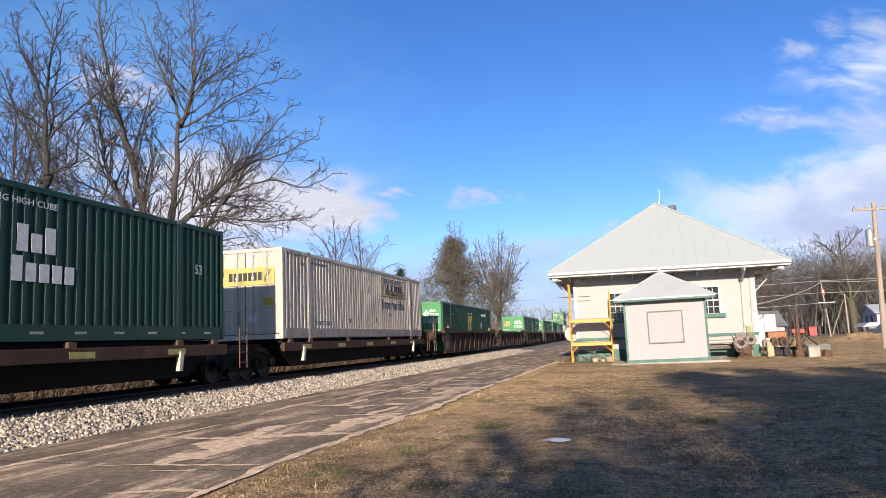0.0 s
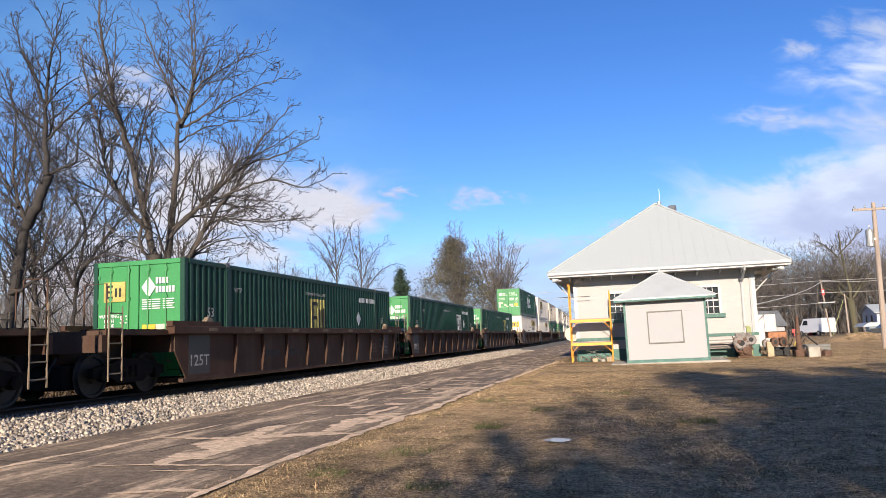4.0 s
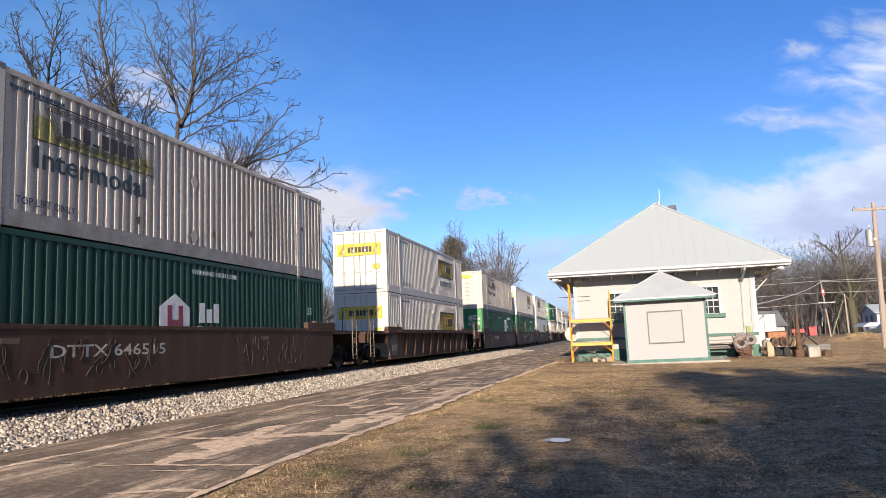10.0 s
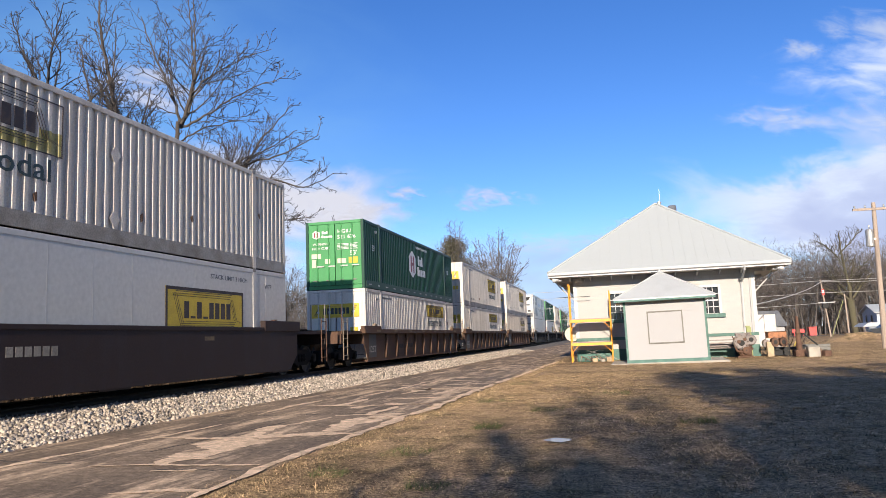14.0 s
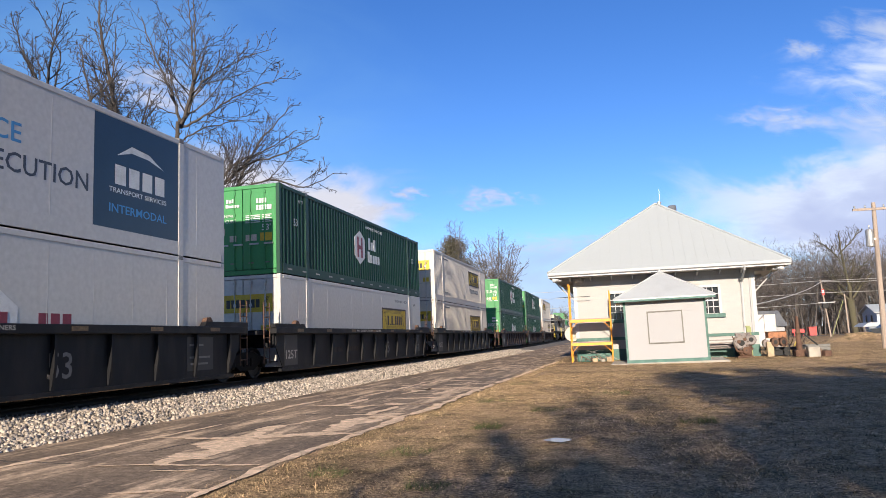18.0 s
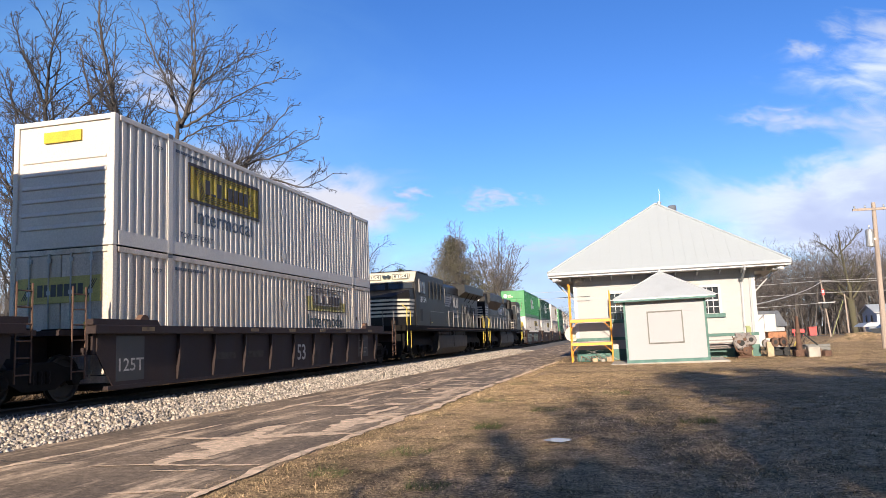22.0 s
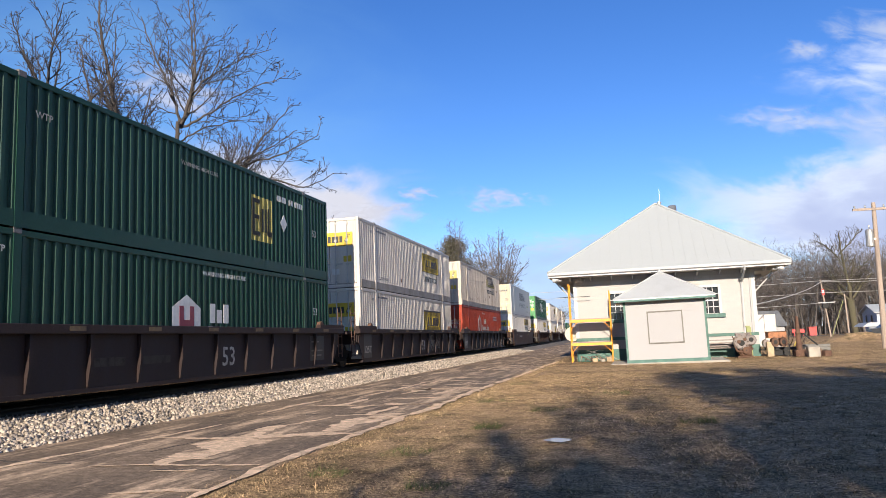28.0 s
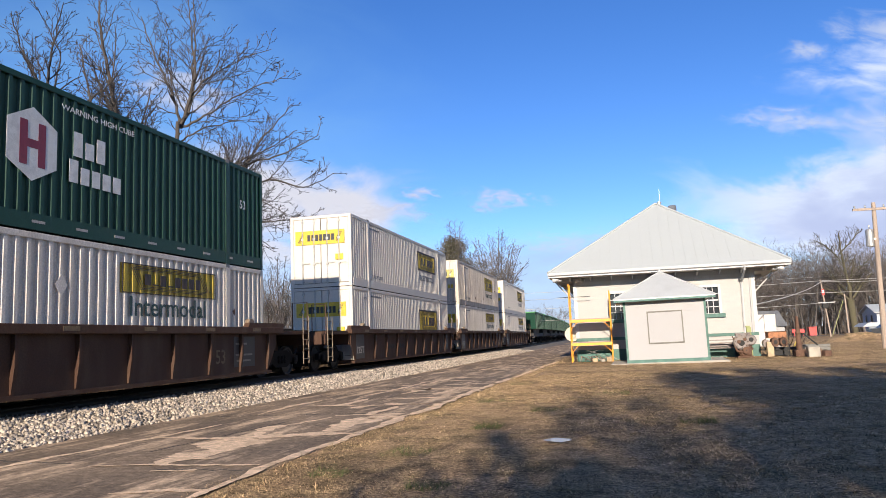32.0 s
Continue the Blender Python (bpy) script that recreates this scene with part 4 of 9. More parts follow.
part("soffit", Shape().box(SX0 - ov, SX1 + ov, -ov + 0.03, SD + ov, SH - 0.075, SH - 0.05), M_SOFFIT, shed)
part("concrete_pad", Shape().box(SX0 - 0.7, SX1 + 0.75, -0.3, SD + 0.3, -0.12, 0.03, 0.02), M_CONCRETE, shed, "low concrete pad")
# ---- train: containers ----
TRAIN = []          # (thing, place along the track at the start, height over the rail)
CL, CW, CH = 16.15, 2.6, 2.89
HL, HW = CL / 2, CW / 2


def corrugated(y0, y1, z0, z1, x, sx, pitch=0.268, depth=0.058, lift=0.0):
    """A ribbed steel sheet in the plane x, ribs standing; sx: the side that it faces."""
    prof, y = [], math.floor((y0 + HL) / pitch) * pitch - HL
    while y < y1:
        for dy, dx in ((0, 0.0), (0.08, 0.0), (0.125, -depth), (0.223, -depth)):
            prof.append((y + dy, dx))
        y += pitch
    prof.append((y, 0.0))
    cut = []
    for (a, da), (b, db) in zip(prof, prof[1:]):
        if b <= y0 or a >= y1:
            continue
        u0, u1 = max(0, (y0 - a) / (b - a)), min(1, (y1 - a) / (b - a))
        if not cut:
            cut.append((a + (b - a) * u0, da + (db - da) * u0))
        cut.append((a + (b - a) * u1, da + (db - da) * u1))
    sh = Shape()
    for (a, da), (b, db) in zip(cut, cut[1:]):
        xa, xb = x + sx * (da + lift), x + sx * (db + lift)
        sh.face((xa, a, z0), (xb, b, z0), (xb, b, z1), (xa, a, z1))
    return sh


MESHES = {}
def shared(key, make, smooth=False):
    """One mesh for alike pieces."""
    if key not in MESHES:
        MESHES[key] = make().mesh(key[0], smooth)
    return MESHES[key]


def piece(name, key, make, material, parent, label="", at=None):
    me = shared((name, key, material.name), make)
    ob = part(name, me, material, parent, label)
    if at is not None:
        ob.matrix_basis = at
    return ob


def letters(parent, text, size, y, z, x, material, width=None, name="lettering", turn=0):
    key = ("letters", text, size, width, material.name)
    if key not in MESHES:
        MESHES[key] = lettering(text, size, width)
    ob = part(name, MESHES[key], material, parent, "painted words")
    ob.matrix_basis = pose(x - 0.0024, y, z, 0, 0, turn) if turn == 0 else pose(x, y, z, 0, 0, turn)
    return ob


def end_doors(parent, paint, style, yend, sy):
    """A pair of end doors with lock rods, handles and hinges; sy: the way they face."""
    y = yend
    def yb(a, b):
        return (min(y + sy * a, y + sy * b), max(y + sy * a, y + sy * b))
    for sx in (-1, 1):
        xa, xb = (0.012, HW - 0.13) if sx > 0 else (-HW + 0.13, -0.012)
        d = piece("door", (style, sx, sy), lambda: Shape().box(xa, xb, *yb(0.0, 0.045), 0.17, CH - 0.13, 0.012), paint, parent)
        for rx in (0.28, 0.78):
            def rod():
                r = Shape().tube([(sx * rx, y + sy * 0.075, 0.12), (sx * rx, y + sy * 0.075, CH - 0.10)], 0.022, 6)
                for z in (0.2, 0.9, 1.9, 2.6):
                    r.box(sx * rx - 0.05, sx * rx + 0.05, *yb(0.045, 0.09), z, z + 0.09)
                return r
            piece("lock_rod", (style, sx, rx, sy), rod, M_STEEL if style != "g" else paint, d)
            piece("rod_handle", (style, sx, rx, sy), lambda: Shape().box(sx * rx - 0.02, sx * rx + 0.30, *yb(0.075, 0.10), 0.95, 1.0), M_STEEL, d)
        def hinges():
            h = Shape()
            for z in (0.45, 1.15, 1.85, 2.45):
                h.box(sx * (HW - 0.12) - 0.07, sx * (HW - 0.12) + 0.07, *yb(0.02, 0.06), z, z + 0.10)
            return h
        piece("hinge", (style, sx, sy), hinges, paint, d)


def end_wall(parent, paint, style, yend, sy):
    """The blind end: sheet with pressed horizontal ribs."""
    y = yend
    def yb(a, b):
        return (min(y + sy * a, y + sy * b), max(y + sy * a, y + sy * b))
    def sheet():
        w = Shape().box(-HW + 0.12, HW - 0.12, *yb(0.0, 0.02), 0.16, CH - 0.12)
        for i in range(6):
            z = 0.42 + i * 0.30
            w.prism([(y, z), (y + sy * 0.05, z + 0.03), (y + sy * 0.05, z + 0.05), (y, z + 0.16)], "x", -HW + 0.22, HW - 0.22)
        return w
    piece("end_wall", (style, sy), sheet, paint, parent)


def reefer_end(parent, yend, sy):
    """Insulated end with a cooling unit: dark intake above, small hatches."""
    y = yend
    def yb(a, b):
        return (min(y + sy * a, y + sy * b), max(y + sy * a, y + sy * b))
    u = part("cooling_unit", Shape().box(-HW + 0.14, HW - 0.14, *yb(0.0, 0.16), 0.62, CH - 0.1, 0.04), M_TRIMWHITE, parent, "white cooling unit")
    arc = [(-0.98 + 1.96 * i / 14, CH - 0.30 - 0.04 * math.sin(math.pi * i / 14)) for i in range(15)]
    arc += [(0.80 - 1.60 * i / 14, CH - 0.62 - 0.30 * math.sin(math.pi * i / 14)) for i in range(15)]
    intake = part("intake", Shape().prism(arc, "y", *yb(0.155, 0.18)), M_DARK, u, "dark curved intake grille")
    for k in range(7):
        part("intake_bar", Shape().box(-0.72, 0.72, *yb(0.18, 0.19), CH - 0.42 - 0.055 * k, CH - 0.405 - 0.055 * k), M_BOGIE, intake)
    part("hatch", Shape().box(-0.62, -0.2, *yb(0.16, 0.175), 1.05, 1.72), M_BLACKPAINT, u)
    part("hatch", Shape().box(0.62, 0.96, *yb(0.16, 0.175), 0.78, 0.98), M_BLACKPAINT, u)
    for x0, x1, z0, z1 in ((-1.1, 1.1, 1.90, 1.915), (0.10, 0.115, 0.66, 1.90), (-1.1, 1.1, 0.98, 0.995), (-0.86, -0.845, 0.66, 1.90)):
        part("panel_seam", Shape().box(x0, x1, *yb(0.158, 0.164), z0, z1), M_GREYRAIL, u)
    part("maker_plate", Shape().box(0.3, 0.9, *yb(0.16, 0.168), 1.55, 1.72), M_GREYTXT, u)
    part("door_latch", Shape().box(0.16, 0.22, *yb(0.16, 0.19), 1.3, 1.5), M_STEEL, u)
    g = part("lower_grille", Shape().box(-HW + 0.14, HW - 0.14, *yb(0.0, 0.08), 0.16, 0.58), M_BLUEGREY, parent, "grey louvred panel")
    for i in range(12):
        x = -1.05 + i * 0.19
        part("louvre", Shape().box(x - 0.03, x + 0.03, *yb(0.08, 0.10), 0.22, 0.54), M_GREYRAIL, g)


def block_word(parent, n, y0, y1, z0, z1, x, material, name="maker_mark", heights=None):
    """Stand-in blocks for a maker's mark."""
    w = (y1 - y0) / n
    def word():
        f = Shape()
        for i in range(n):
            h, yc = heights[i] if heights else 1.0, y0 + w * (i + 0.5)
            f.box(x - 0.006, x - 0.0006, yc - w * 0.38, yc + w * 0.38, z0, z0 + (z1 - z0) * h)
        return f
    piece(name, (n, round(y0, 3), round(y1, 3), round(z0, 3), round(z1, 3), heights), word, material, parent)


def mark_yellow(box, y0, y1, z0, z1, plate=True, border=False, word=True, paint=None, wordz=None, flat=False):
    """Oblong sign with a winged scroll and seven letter blocks, the word below."""
    hz, ly = z1 - z0, y1 - y0
    if plate:
        p = piece("sign_plate", (y0, y1, z0, z1, flat), lambda: corrugated(y0, y1, z0, z1, HW, 1, lift=0.004) if not flat else Shape().box(HW - 0.001, HW + 0.005, y0, y1, z0, z1), paint or (M_YELLOW if flat else M_SIGNYEL), box, "yellow painted sign")
    else:
        p = box
        for k, (ya, yb, za, zb) in enumerate(((y0 + 0.03, y0 + 0.60, z0 + 0.03, z0 + hz * 0.62), (y0 + 0.60, y1 - 0.60, z0 + 0.03, z0 + hz * 0.26), (y1 - 0.60, y1 - 0.03, z0 + 0.03, z0 + hz * 0.45))):
            piece("faded_patch", (ya, yb, za, zb), lambda: corrugated(ya, yb, za, zb, HW, 1, lift=0.003), M_FADED, box, "bleached remains of yellow paint")
    e = 0.08 if border else 0.025
    t = HW + 0.008
    def frame_lines():
        f = Shape()
        for a, b, c, d in ((y0, y1, z0, z0 + e), (y0, y1, z1 - e, z1), (y0, y0 + e, z0 + e, z1 - e), (y1 - e, y1, z0 + e, z1 - e)):
            f.box(HW + 0.001, t, a, b, c, d)
        return f
    piece("sign_border", (y0, y1, z0, z1, e), frame_lines, M_OLDBLACK, p)
    block_word(p, 8, y0 + ly * 0.20, y0 + ly * 0.82, z0 + hz * 0.31, z0 + hz * 0.69, HW + 0.006, M_OLDBLACK, "maker_mark", (1, 0.14, 1, 0.14, 1, 1, 1, 1))
    def scroll():
        f = Shape()
        for k in range(3):
            for u0, u1, w in ((0.16, 0.86, 0.14), (0.08, 0.80, 0.80)):
                zz = z0 + hz * (w + 0.05 * k)
                f.box(HW + 0.001, t, y0 + ly * (u0 + 0.015 * k), y0 + ly * (u1 + 0.015 * k), zz, zz + 0.012)
            for u0, w0, u1, w1 in ((0.08, 0.86, 0.17, 0.14), (0.80, 0.80, 0.86, 0.30), (0.86, 0.30, 0.95, 0.22)):
                p0, p1 = y0 + ly * (u0 + 0.02 * k), y0 + ly * (u1 + 0.02 * k)
                f.prism([(p0, z0 + hz * w0), (p0 + 0.012, z0 + hz * w0), (p1 + 0.012, z0 + hz * w1), (p1, z0 + hz * w1)], "x", HW + 0.001, t)
        return f
    piece("scroll_line", (y0, y1, z0, z1), scroll, M_OLDBLACK, p)
    if word:
        letters(box, "Intermodal", 0.62, (y0 + y1) / 2 - 0.1, (wordz if wordz else z0 - 0.33), HW + 0.004, (M_GREENTXT if not border else M_GREYTXT) if plate else M_FADEDWORD, ly * (0.80 if plate else 0.9))


def mark_hexagon(box, z0=0.0, yc=-0.8, words=True):
    """White hexagon with a maroon H-shaped sign, and two rows of white letter blocks."""
    zc = 1.62 + z0
    pts = [(yc, zc + 0.70), (yc + 0.60, zc + 0.38), (yc + 0.60, zc - 0.38), (yc, zc - 0.70), (yc - 0.60, zc - 0.38), (yc - 0.60, zc + 0.38)]
    h = piece("hexagon_mark", (z0, yc), lambda: Shape().prism(pts, "x", HW - 0.002, HW + 0.004), M_WHITETXT, box, "white hexagonal mark")
    def bars():
        b = Shape()
        for k in (-1, 1):
            b.box(HW, HW + 0.008, yc + k * 0.22 - 0.09, yc + k * 0.22 + 0.09, zc - 0.42, zc + 0.42)
        return b.box(HW, HW + 0.008, yc - 0.129, yc + 0.129, zc - 0.08, zc + 0.08)
    piece("hexagon_bar", (z0, yc), bars, M_MAROON, h)
    if words:
        block_word(box, 3, yc + 1.0, yc + 2.0, zc + 0.02, zc + 0.52, HW + 0.002, M_WHITETXT, "logo_block", (1, 0.7, 1))
        block_word(box, 5, yc + 0.9, yc + 2.5, zc - 0.52, zc - 0.06, HW + 0.002, M_WHITETXT, "logo_block", (1, 0.75, 0.75, 0.75, 0.75))


def mark_square(box, yc, material, dark):
    """Square three-letter mark drawn as plain blocks."""
    p = piece("square_mark", (yc, material.name), lambda: corrugated(yc - 0.66, yc + 0.66, 0.85, 2.2, HW, 1, lift=0.004), material, box, "square painted mark")
    def blocks():
        f = Shape()
        for a, b, c, d in ((-0.58, -0.46, 1.0, 2.1), (-0.46, -0.12, 1.98, 2.1), (-0.46, -0.18, 1.5, 1.62), (-0.46, -0.12, 1.0, 1.12), (-0.02, 0.08, 1.15, 1.85), (0.2, 0.28, 1.15, 1.85), (0.34, 0.6, 1.05, 1.2), (0.36, 0.46, 1.2, 1.9)):
            f.box(HW - 0.001, HW + 0.008, yc + a, yc + b, c, d)
        return f
    piece("maker_mark", yc, blocks, dark, p)


def container(kind, near):
    """A 53-foot container; near: what closes the end that faces down the line."""
    paint = {"W": M_WHITE, "C": M_CREAM, "N": M_WHITE2, "G": M_GREEN, "L": M_LGREEN, "E": M_GREEN, "R": M_RED, "S": M_REEFER, "K": M_REEFER, "P": M_GREYPANEL, "H": M_REEFER}[kind[0]]
    label = {"W": "white ribbed steel shipping container with a yellow sign", "C": "grimy off-white ribbed steel shipping container", "N": "clean white ribbed shipping container with a black-edged yellow sign",
             "G": "dark green ribbed shipping container with a white hexagon", "L": "green ribbed shipping container painted in the sunlit end's green", "E": "dark green ribbed shipping container with a square mark",
             "R": "red ribbed steel shipping container, faded", "S": "smooth white panelled container with a yellow sign", "K": "white refrigerated container with navy printed panels",
             "P": "pale grey smooth container with dark lettering", "H": "smooth white refrigerated container with red lettering"}[kind[0]]
    c = thing("shipping_container", label, "shipping container", None, "containers on the train")
    smooth_side = kind[0] in "SKPH"
    k0 = kind[0]
    # ends get their sunlit tone as colour: lighter green, warmer cream
    ends = M_LGREEN if k0 in "GLE" else M_DOORCREAM if k0 == "P" else paint
    if smooth_side:
        for sx in (-1, 1):
            w = piece("side_panel", (k0, sx), lambda: Shape().box(sx * HW - 0.02 if sx > 0 else -HW, HW if sx > 0 else -HW + 0.02, -HL + 0.1, HL - 0.1, 0.2, CH - 0.1), paint, c)
            def joints():
                f = Shape()
                for i in range(12):
                    y = -HL + 1.3 + i * 1.23
                    f.box(HW - 0.001, HW + 0.0015, y - 0.008, y + 0.008, 0.36, CH - 0.16)
                return f
            if sx > 0:
                piece("panel_joint", k0, joints, paint, w)
    else:
        for sx in (-1, 1):
            piece("side_panel", (k0, sx), lambda: corrugated(-HL + 0.09, HL - 0.09, 0.30, CH - 0.09, HW, sx) if sx > 0 else corrugated(-HL + 0.09, HL - 0.09, 0.30, CH - 0.09, -HW, -1), paint, c)
    for sx in (-1, 1):
        a, b = (HW - 0.05, HW + 0.012) if sx > 0 else (-HW - 0.012, -HW + 0.05)
        piece("top_rail", (k0, sx), lambda: Shape().box(a, b, -HL + 0.18, HL - 0.18, CH - 0.13, CH - 0.012, 0.01), paint, c)
        piece("bottom_rail", (k0, sx), lambda: Shape().prism([(-HL + 0.18, 0.02), (HL - 0.18, 0.02), (HL - 0.18, 0.33), (-HL + 0.18, 0.33)], "x", a, b), M_RAILGREY if k0 in "WC" else paint, c)
        for sy in (-1, 1):
            piece("lifting_post", (k0, sx, sy), lambda: Shape().box(a, b + 0.006 * sx if sx > 0 else b, sy * 6.06 - 0.09, sy * 6.06 + 0.09, 0.09, CH - 0.09).box(a - 0.06, b + 0.008, sy * 6.06 - 0.09, sy * 6.06 + 0.09, -0.02, 0.089), paint, c)
            if sx > 0:
                piece("casting", (sx, sy), lambda: Shape().box(a - 0.06, b + 0.008, sy * 6.06 - 0.10, sy * 6.06 + 0.10, CH - 0.089, CH + 0.03, 0.012), M_GREYRAIL, c, "worn steel lifting casting")
            px = (HW - 0.13, HW) if sx > 0 else (-HW, -HW + 0.13)
            py = (HL - 0.14, HL) if sy > 0 else (-HL, -HL + 0.14)
            piece("corner_post", (k0, sx, sy), lambda: Shape().box(*px, *py, 0.0, CH, 0.012), paint, c)
    for sy in (-1, 1):
        py = (HL - 0.12, HL - 0.005) if sy > 0 else (-HL + 0.005, -HL + 0.12)
        piece("end_sill", (k0, sy, 0), lambda: Shape().box(-HW + 0.13, HW - 0.13, *py, 0.01, 0.15), ends, c)
        piece("end_header", (k0, sy, 1), lambda: Shape().box(-HW + 0.13, HW - 0.13, *py, CH - 0.12, CH - 0.01), ends, c)
    piece("roof", k0, lambda: Shape().box(-HW + 0.03, HW - 0.03, -HL + 0.1, HL - 0.1, CH - 0.07, CH - 0.03), paint, c)
    piece("floor", k0, lambda: Shape().box(-HW + 0.05, HW - 0.05, -HL + 0.12, HL - 0.12, 0.1, 0.2), M_DARK, c)
    for sy in (-1, 1):
        ye = sy * (HL - 0.07)
        what = near if sy < 0 else ("wall" if near == "doors" else "doors")
        if what == "doors":
            end_doors(c, ends, "g" if k0 in "GLE" else "w", ye, sy)
        elif what == "reefer" and sy < 0:
            reefer_end(c, ye, sy)
        else:
            end_wall(c, ends, k0, ye, sy)
    # end marks
    ye = -HL - 0.005
    if near == "doors":
        if k0 in "WNCS":
            s = piece("door_sign", k0, lambda: Shape().box(-1.08, 1.02, -HL - 0.009, -HL - 0.003 + 0.02, 1.72, 2.28), M_YELLOW if k0 != "C" else M_DULLYELLOW, c, "yellow sign across the doors")
            def door_word():
                f = Shape()
                for i in range(7):
                    f.box(-0.56 + i * 0.17, -0.43 + i * 0.17, -HL - 0.014, -HL - 0.008, 1.86, 2.12)
                for k in range(3):
                    f.prism([(-0.98 + k * 0.05, 1.80), (-0.96 + k * 0.05, 1.80), (-0.72, 2.2 - k * 0.06), (-0.75, 2.2 - k * 0.06)], "y", -HL - 0.014, -HL - 0.008)
                    f.prism([(0.92 - k * 0.05, 2.2), (0.94 - k * 0.05, 2.2), (0.70, 1.80 + k * 0.06), (0.67, 1.80 + k * 0.06)], "y", -HL - 0.014, -HL - 0.008)
                return f
            piece("maker_mark", "door", door_word, M_BLACKPAINT, s)
            piece("door_notice", k0, lambda: Shape().box(0.62, 0.95, -HL - 0.006, -HL + 0.02, 1.06, 1.30), M_YELLOW, c)
            piece("door_label", "white_door", lambda: Shape().box(0.12, 0.42, -HL - 0.006, -HL + 0.02, 0.55, 0.78), M_WHITETXT, c)
        elif k0 in "PKH":
            def fleet_marks():
                f = Shape()
                for i in range(5):
                    f.box(-0.92 + i * 0.16, -0.80 + i * 0.16, -HL - 0.007, -HL + 0.02, 2.18, 2.40 - 0.03 * (i % 2))
                for i in range(7):
                    f.box(0.10 + i * 0.125, 0.19 + i * 0.125, -HL - 0.007, -HL + 0.02, 2.20, 2.36 - 0.04 * (i % 3))
                return f
            piece("maker_mark", "fleet", fleet_marks, M_GREYTXT, c, "dark letter blocks across the doors")
            def fleet_bars():
                f = Shape()
                for k in range(2):
                    for i in range(4 + k):
                        f.box(-0.96 + i * 0.09, -0.90 + i * 0.09, -HL - 0.007, -HL + 0.02, 1.66 + 0.17 * k, 1.78 + 0.17 * k)
                for k in range(4):
                    f.box(0.70, 1.0, -HL - 0.007, -HL + 0.02, 1.30 + 0.06 * k, 1.32 + 0.06 * k)
                return f
            piece("mark_bar", "fleet", fleet_bars, M_GREYRAIL, c)
            def hand_holds():
                f = Shape()
                for x0 in (-0.84, -0.40, 0.14, 0.62):
                    f.box(x0, x0 + 0.24, -HL - 0.03, -HL + 0.02, 0.66, 0.69)
                return f
            piece("door_hold", "fleet", hand_holds, M_GREYRAIL, c)
        else:
            def small_print():
                f = Shape()
                for k in range(5):
                    for x0, x1 in ((0.12, 0.36), (0.40, 0.62), (0.70, 1.02 - 0.05 * (k % 2))):
                        f.box(x0, x1, -HL - 0.007, -HL + 0.02, 1.66 + k * 0.055, 1.685 + k * 0.055)
                return f
            piece("small_print", k0 == "E", small_print, M_WHITETXT, c, "rows of small white print")
            if k0 == "E":
                sq = piece("square_mark", "door", lambda: Shape().box(-0.98, -0.36, -HL - 0.008, -HL + 0.02, 1.88, 2.38), M_DULLYELLOW, c, "yellow square mark on the door")
                def square_bars():
                    f = Shape()
                    for x0, x1, z0, z1 in ((-0.92, -0.86, 1.96, 2.30), (-0.86, -0.72, 2.24, 2.30), (-0.86, -0.74, 2.10, 2.16), (-0.86, -0.72, 1.96, 2.02), (-0.66, -0.60, 2.0, 2.22), (-0.54, -0.48, 2.0, 2.22)):
                        f.box(x0, x1, -HL - 0.012, -HL - 0.007, z0, z1)
                    return f
                piece("maker_mark", "end_square", square_bars, M_DARK, sq)
                piece("diamond_mark", "end", lambda: Shape().prism([(0.30, 2.46), (0.50, 2.20), (0.30, 1.94), (0.10, 2.20)], "y", -HL - 0.007, -HL + 0.02), M_WHITETXT, c)
                for row, text in ((1.52, "WARNING"), (1.40, "HIGH"), (1.28, "CUBE")):
                    letters(c, text, 0.12, -HL - 0.008, row, -0.82, M_WHITETXT, turn=-90)
                letters(c, "53", 0.28, -HL - 0.008, 1.42, -0.38, M_WHITETXT, turn=-90)
                piece("door_notice", "E", lambda: Shape().box(0.12, 0.50, -HL - 0.006, -HL + 0.02, 1.02, 1.28), M_YELLOW, c, "yellow notice")
                piece("door_label", "E", lambda: Shape().box(0.51, 1.02, -HL - 0.006, -HL + 0.02, 1.02, 1.28), M_NOSEWHITE, c)
            else:
                hx = piece("hexagon_mark", "door", lambda: Shape().prism([(-0.82, 2.52), (-0.66, 2.43), (-0.66, 2.23), (-0.82, 2.14), (-0.98, 2.23), (-0.98, 2.43)], "y", -HL - 0.007, -HL + 0.02), M_WHITETXT, c)
                piece("hexagon_bar", "door", lambda: Shape().box(-0.92, -0.85, -HL - 0.011, -HL - 0.006, 2.22, 2.44).box(-0.79, -0.72, -HL - 0.011, -HL - 0.006, 2.22, 2.44), M_MAROON, hx)
                def end_words():
                    f = Shape()
                    for i in range(3):
                        f.box(-0.56 + i * 0.1, -0.48 + i * 0.1, -HL - 0.007, -HL + 0.02, 2.35, 2.47 - 0.03 * (i == 1))
                    for i in range(5):
                        f.box(-0.58 + i * 0.1, -0.50 + i * 0.1, -HL - 0.007, -HL + 0.02, 2.19, 2.30 - 0.03 * (i > 0))
                    return f
                piece("logo_block", "end", end_words, M_WHITETXT, c)
                letters(c, "WARNING", 0.15, -HL - 0.008, 1.92, -0.62, M_WHITETXT, 0.72, turn=-90)
                letters(c, "HIGH CUBE", 0.15, -HL - 0.008, 1.74, -0.62, M_WHITETXT, 0.78, turn=-90)
                letters(c, "53'", 0.28, -HL - 0.008, 1.48, 0.84, M_WHITETXT, turn=-90)
